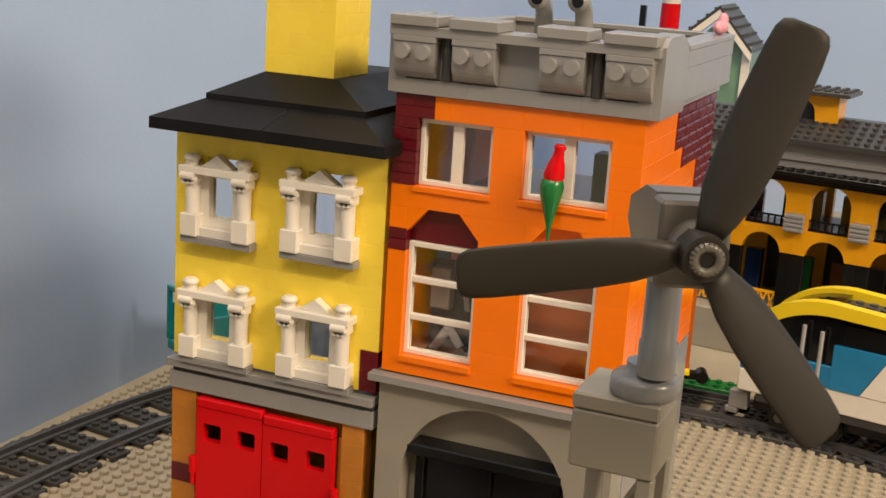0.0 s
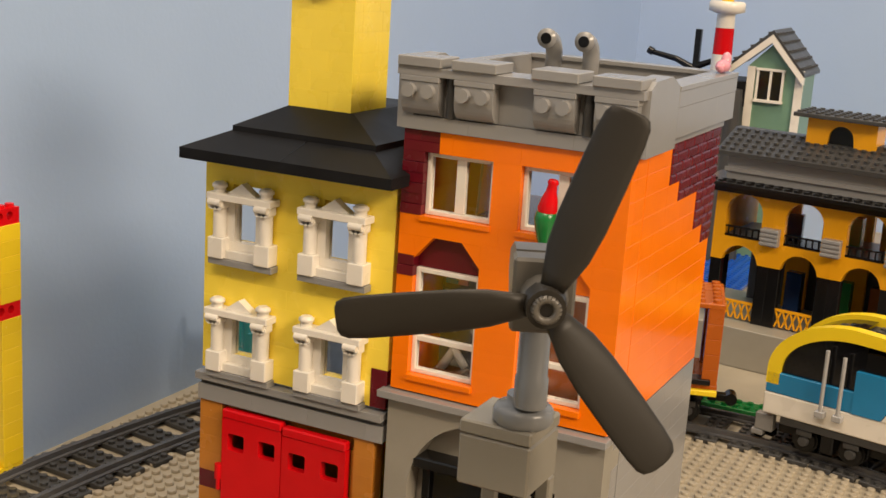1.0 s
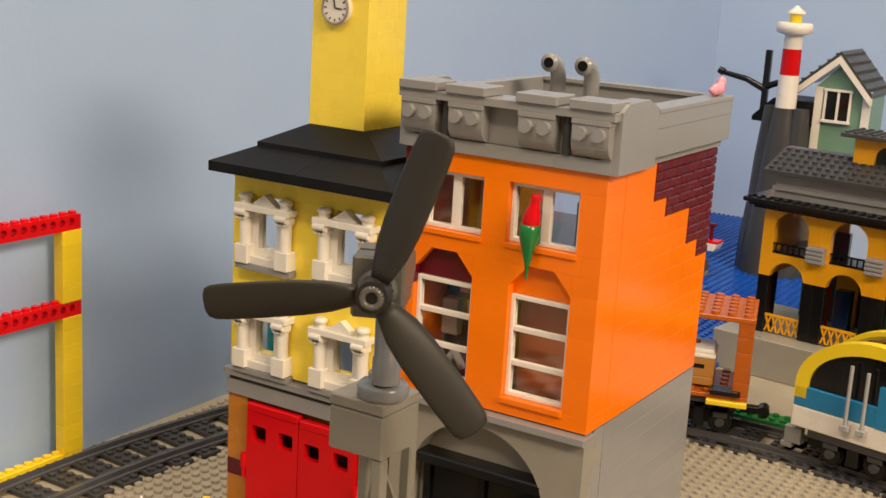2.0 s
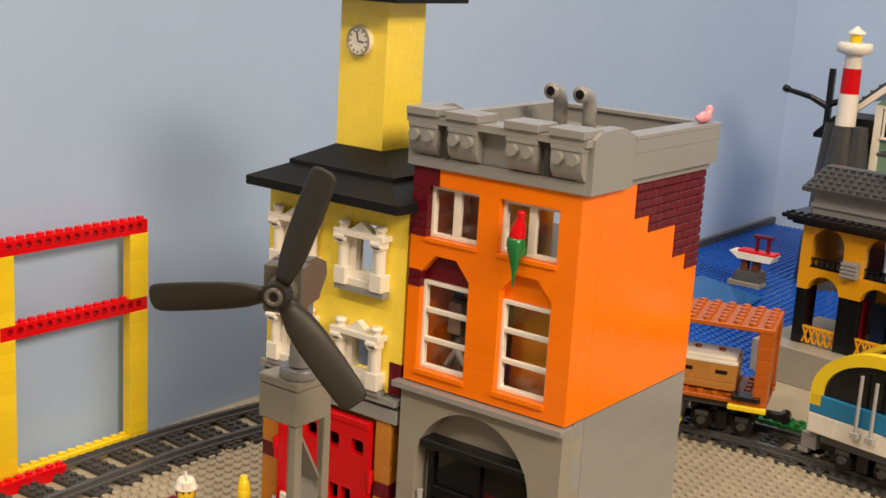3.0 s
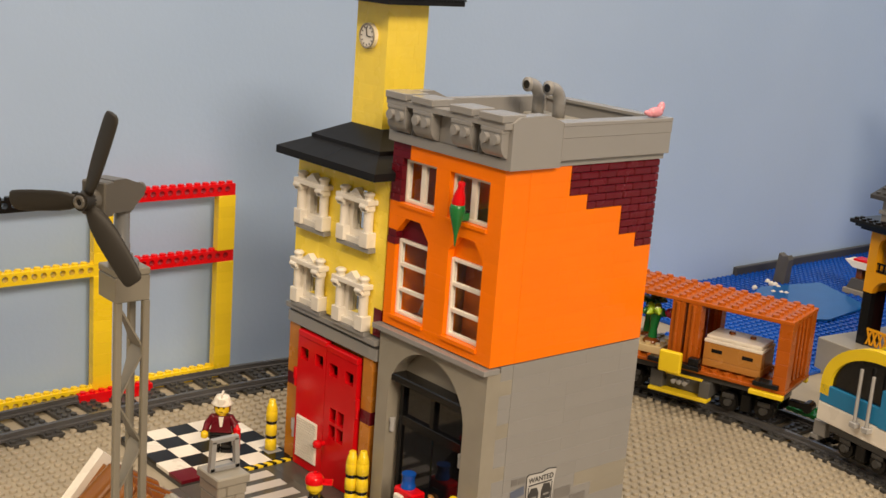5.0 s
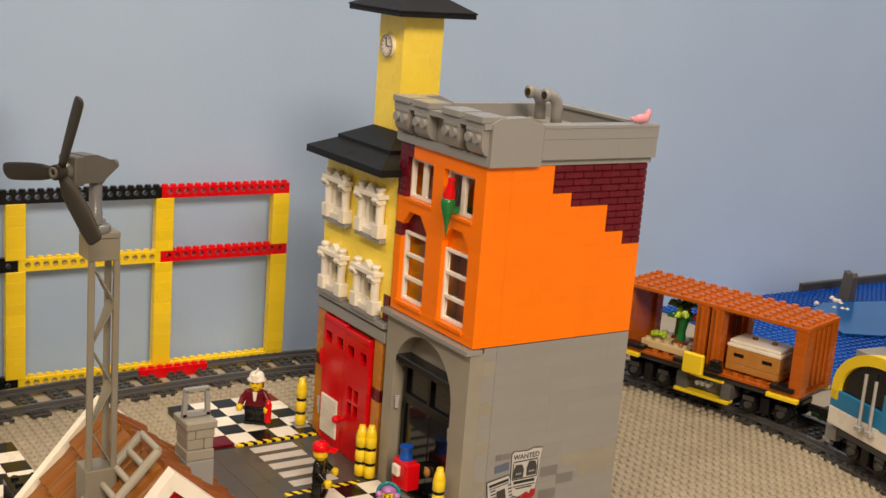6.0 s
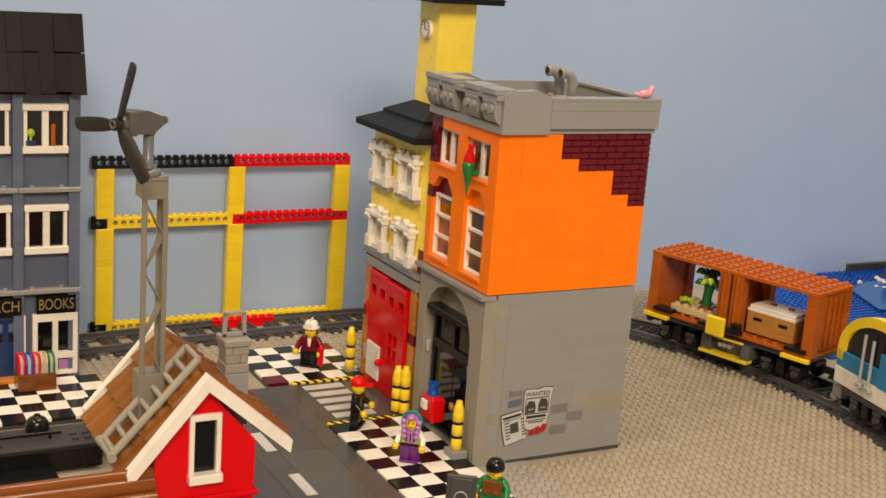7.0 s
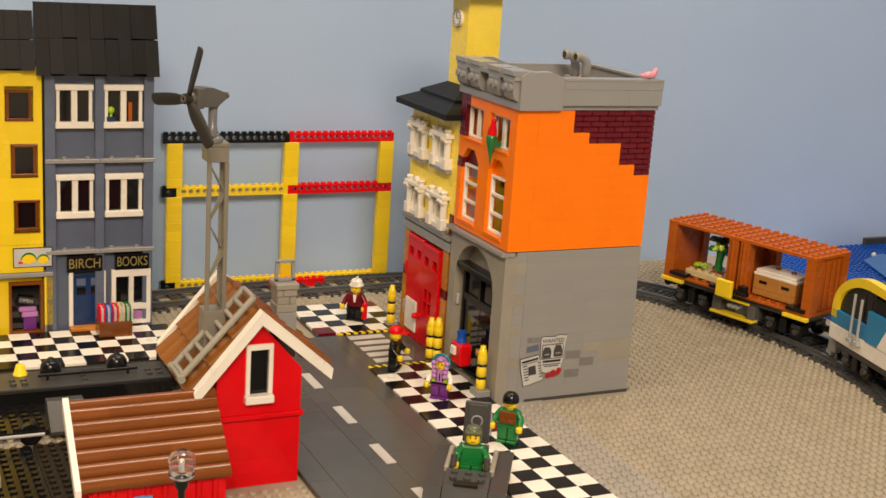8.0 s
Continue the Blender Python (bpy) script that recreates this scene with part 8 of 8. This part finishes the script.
def dock():
    x, y = -0.278, 0.876
    ob = thing("dock", (x, y, 0.0041), "grey stone toy dock carrying a small white and red boat", "toy dock")
    part("stone", Shape().box(x - 0.020, x + 0.020, y - 0.010, y + 0.012, 0.0042, 0.0110, 0.0008), old_grey, ob, "pale grey flat stone")
    part("stone", Shape().prism([(x - 0.016, 0.0112), (x + 0.020, 0.0112), (x + 0.018, 0.0240), (x - 0.011, 0.0240)], "y", y - 0.008, y + 0.012), pod_grey, ob, "dark grey stone")
    for a in (-0.008, 0.006):
        part("dock_post", Shape().box(x + a, x + a + 0.008, y - 0.004, y + 0.006, 0.0242, 0.0380, 0.0004), brown, ob)
    part("boat_hull", Shape().prism([(x - 0.022, 0.0460), (x - 0.010, 0.0382), (x + 0.030, 0.0382), (x + 0.034, 0.0460)], "y", y - 0.010, y + 0.012), white, ob, "white boat hull")
    part("boat_rim", Shape().box(x - 0.012, x + 0.034, y - 0.008, y + 0.010, 0.0461, 0.0490, 0.0006), red, ob, "red boat deck")
    for a in (0.006, 0.020):
        part("rail_post", Shape().box(x + a, x + a + 0.004, y, y + 0.004, 0.0491, 0.0640, 0.0004), dark_red, ob)
    part("hand_rail", Shape().box(x + 0.003, x + 0.027, y - 0.001, y + 0.005, 0.0641, 0.0680, 0.0004), dark_red, ob)


dock()
gp = Shape().box(-0.085, -0.020, 0.453, 0.474, 0.0002, 0.0040, 0.0004)
grid_studs(gp, -0.085, -0.020, 0.453, 0.474, 0.0040, 7, 2)
single("green_plate", gp, green, "green studded plate beside the track", "toy plate")



def settle(name, base, to, turn=0.0, size=1.0):
    """Moves a finished thing: its point base goes to the point to, turned about it and sized."""
    ob = bpy.data.objects[name]
    m = Matrix.Translation(to) @ Matrix.Rotation(radians(turn), 4, "Z") @ Matrix.Scale(size, 4) @ Matrix.Translation(Vector(base) * -1)
    ob.location = m @ ob.location
    ob.rotation_euler.z += radians(turn)
    ob.scale = (size, size, size)


for name in ("freight_wagon", "cargo_chest", "plant_bed", "train_engine"):
    bpy.data.objects[name].scale = (TRAIN_SIZE, TRAIN_SIZE, TRAIN_SIZE)
settle("green_house", (-0.112, 0.75, 0.002), (-0.158, 0.985, 0.002), 0, 0.925)
settle("lighthouse", (-0.180, 0.835, 0.002), (-0.212, 0.958, 0.002), 0, 0.99)
settle("black_branch", (-0.210, 0.80, 0.0), (-0.262, 1.025, 0.0), 0, 0.89)
settle("station_building", (-0.008, 0.50, 0.0), (-0.038, 0.585, 0.0), -7.0, 0.88)

# ---- studs of the baseplate ----
U8 = 0.00885
near = [p for p in fine]
blocked = [(-0.2185, -0.1080, -0.020, 0.135), (-0.112, 0.004, -0.004, 0.137), (-0.2040, 0.43, -0.2120, -0.0750), (-0.1035, 0.32, -0.078, -0.0010), (-0.303, -0.207, -0.091, 0.005), (-0.276, -0.178, -0.48, -0.224),
           (-0.33, -0.27, -0.48, -0.238), (-0.45, -0.12, 0.495, 1.05), (-0.13, 0.5, 0.46, 0.65), (-0.155, -0.084, -0.48, -0.21), (-0.405, -0.395, -0.21, 0.061), (-0.015, 0.10, -0.48, -0.213), (0.09, 0.145, -0.39, -0.279), (-0.2100, -0.1000, -0.08, 0.004), (-0.09, -0.015, 0.45, 0.475)]
n8 = 8
ring = [(math.cos(2 * math.pi * i / n8), math.sin(2 * math.pi * i / n8)) for i in range(n8)]


def stud_field(name, mat, pale, label):
    """All studs of one baseplate colour in one mesh."""
    vs, fs = [], []
    for i in range(-52, 58):
        for j in range(-54, 90):
            x, y = (i + 0.5) * U8, (j + 0.5) * U8
            on_pale = 0 < x < 0.36 and -0.0018 < y < 0.048
            if on_pale != pale or x < WALL_X + 0.008 or any(a - 0.003 < x < b + 0.003 and c - 0.003 < y < d + 0.003 for a, b, c, d in blocked):
                continue
            if min((x - p.x) ** 2 + (y - p.y) ** 2 for p in near[::3]) < 0.0275 ** 2:
                continue
            o = len(vs)
            h0 = 0.0007 if pale else 0.0
            for z, r in ((h0, 0.00290), (0.0020 + h0, 0.00284), (0.0022 + h0, 0.0025)):
                vs += [(x + c * r, y + s * r, z) for c, s in ring]
            fs += [(o + k * n8 + q, o + k * n8 + (q + 1) % n8, o + (k + 1) * n8 + (q + 1) % n8, o + (k + 1) * n8 + q) for k in (0, 1) for q in range(n8)]
            fs.append(tuple(range(o + 2 * n8, o + 3 * n8)))
    me = bpy.data.meshes.new(name)
    me.from_pydata(vs, [], fs)
    me.materials.append(mat)
    me.polygons.foreach_set("use_smooth", [len(f) == 4 for f in fs])
    me.update()
    tagged(new(name, me), label, "baseplate studs", "", "stuff")


stud_field("baseplate_studs", tan_plate, False, "tan studs all over the toy baseplate")
stud_field("pale_baseplate_studs", grey_plate, True, "pale grey studs beside the chequered pavement")
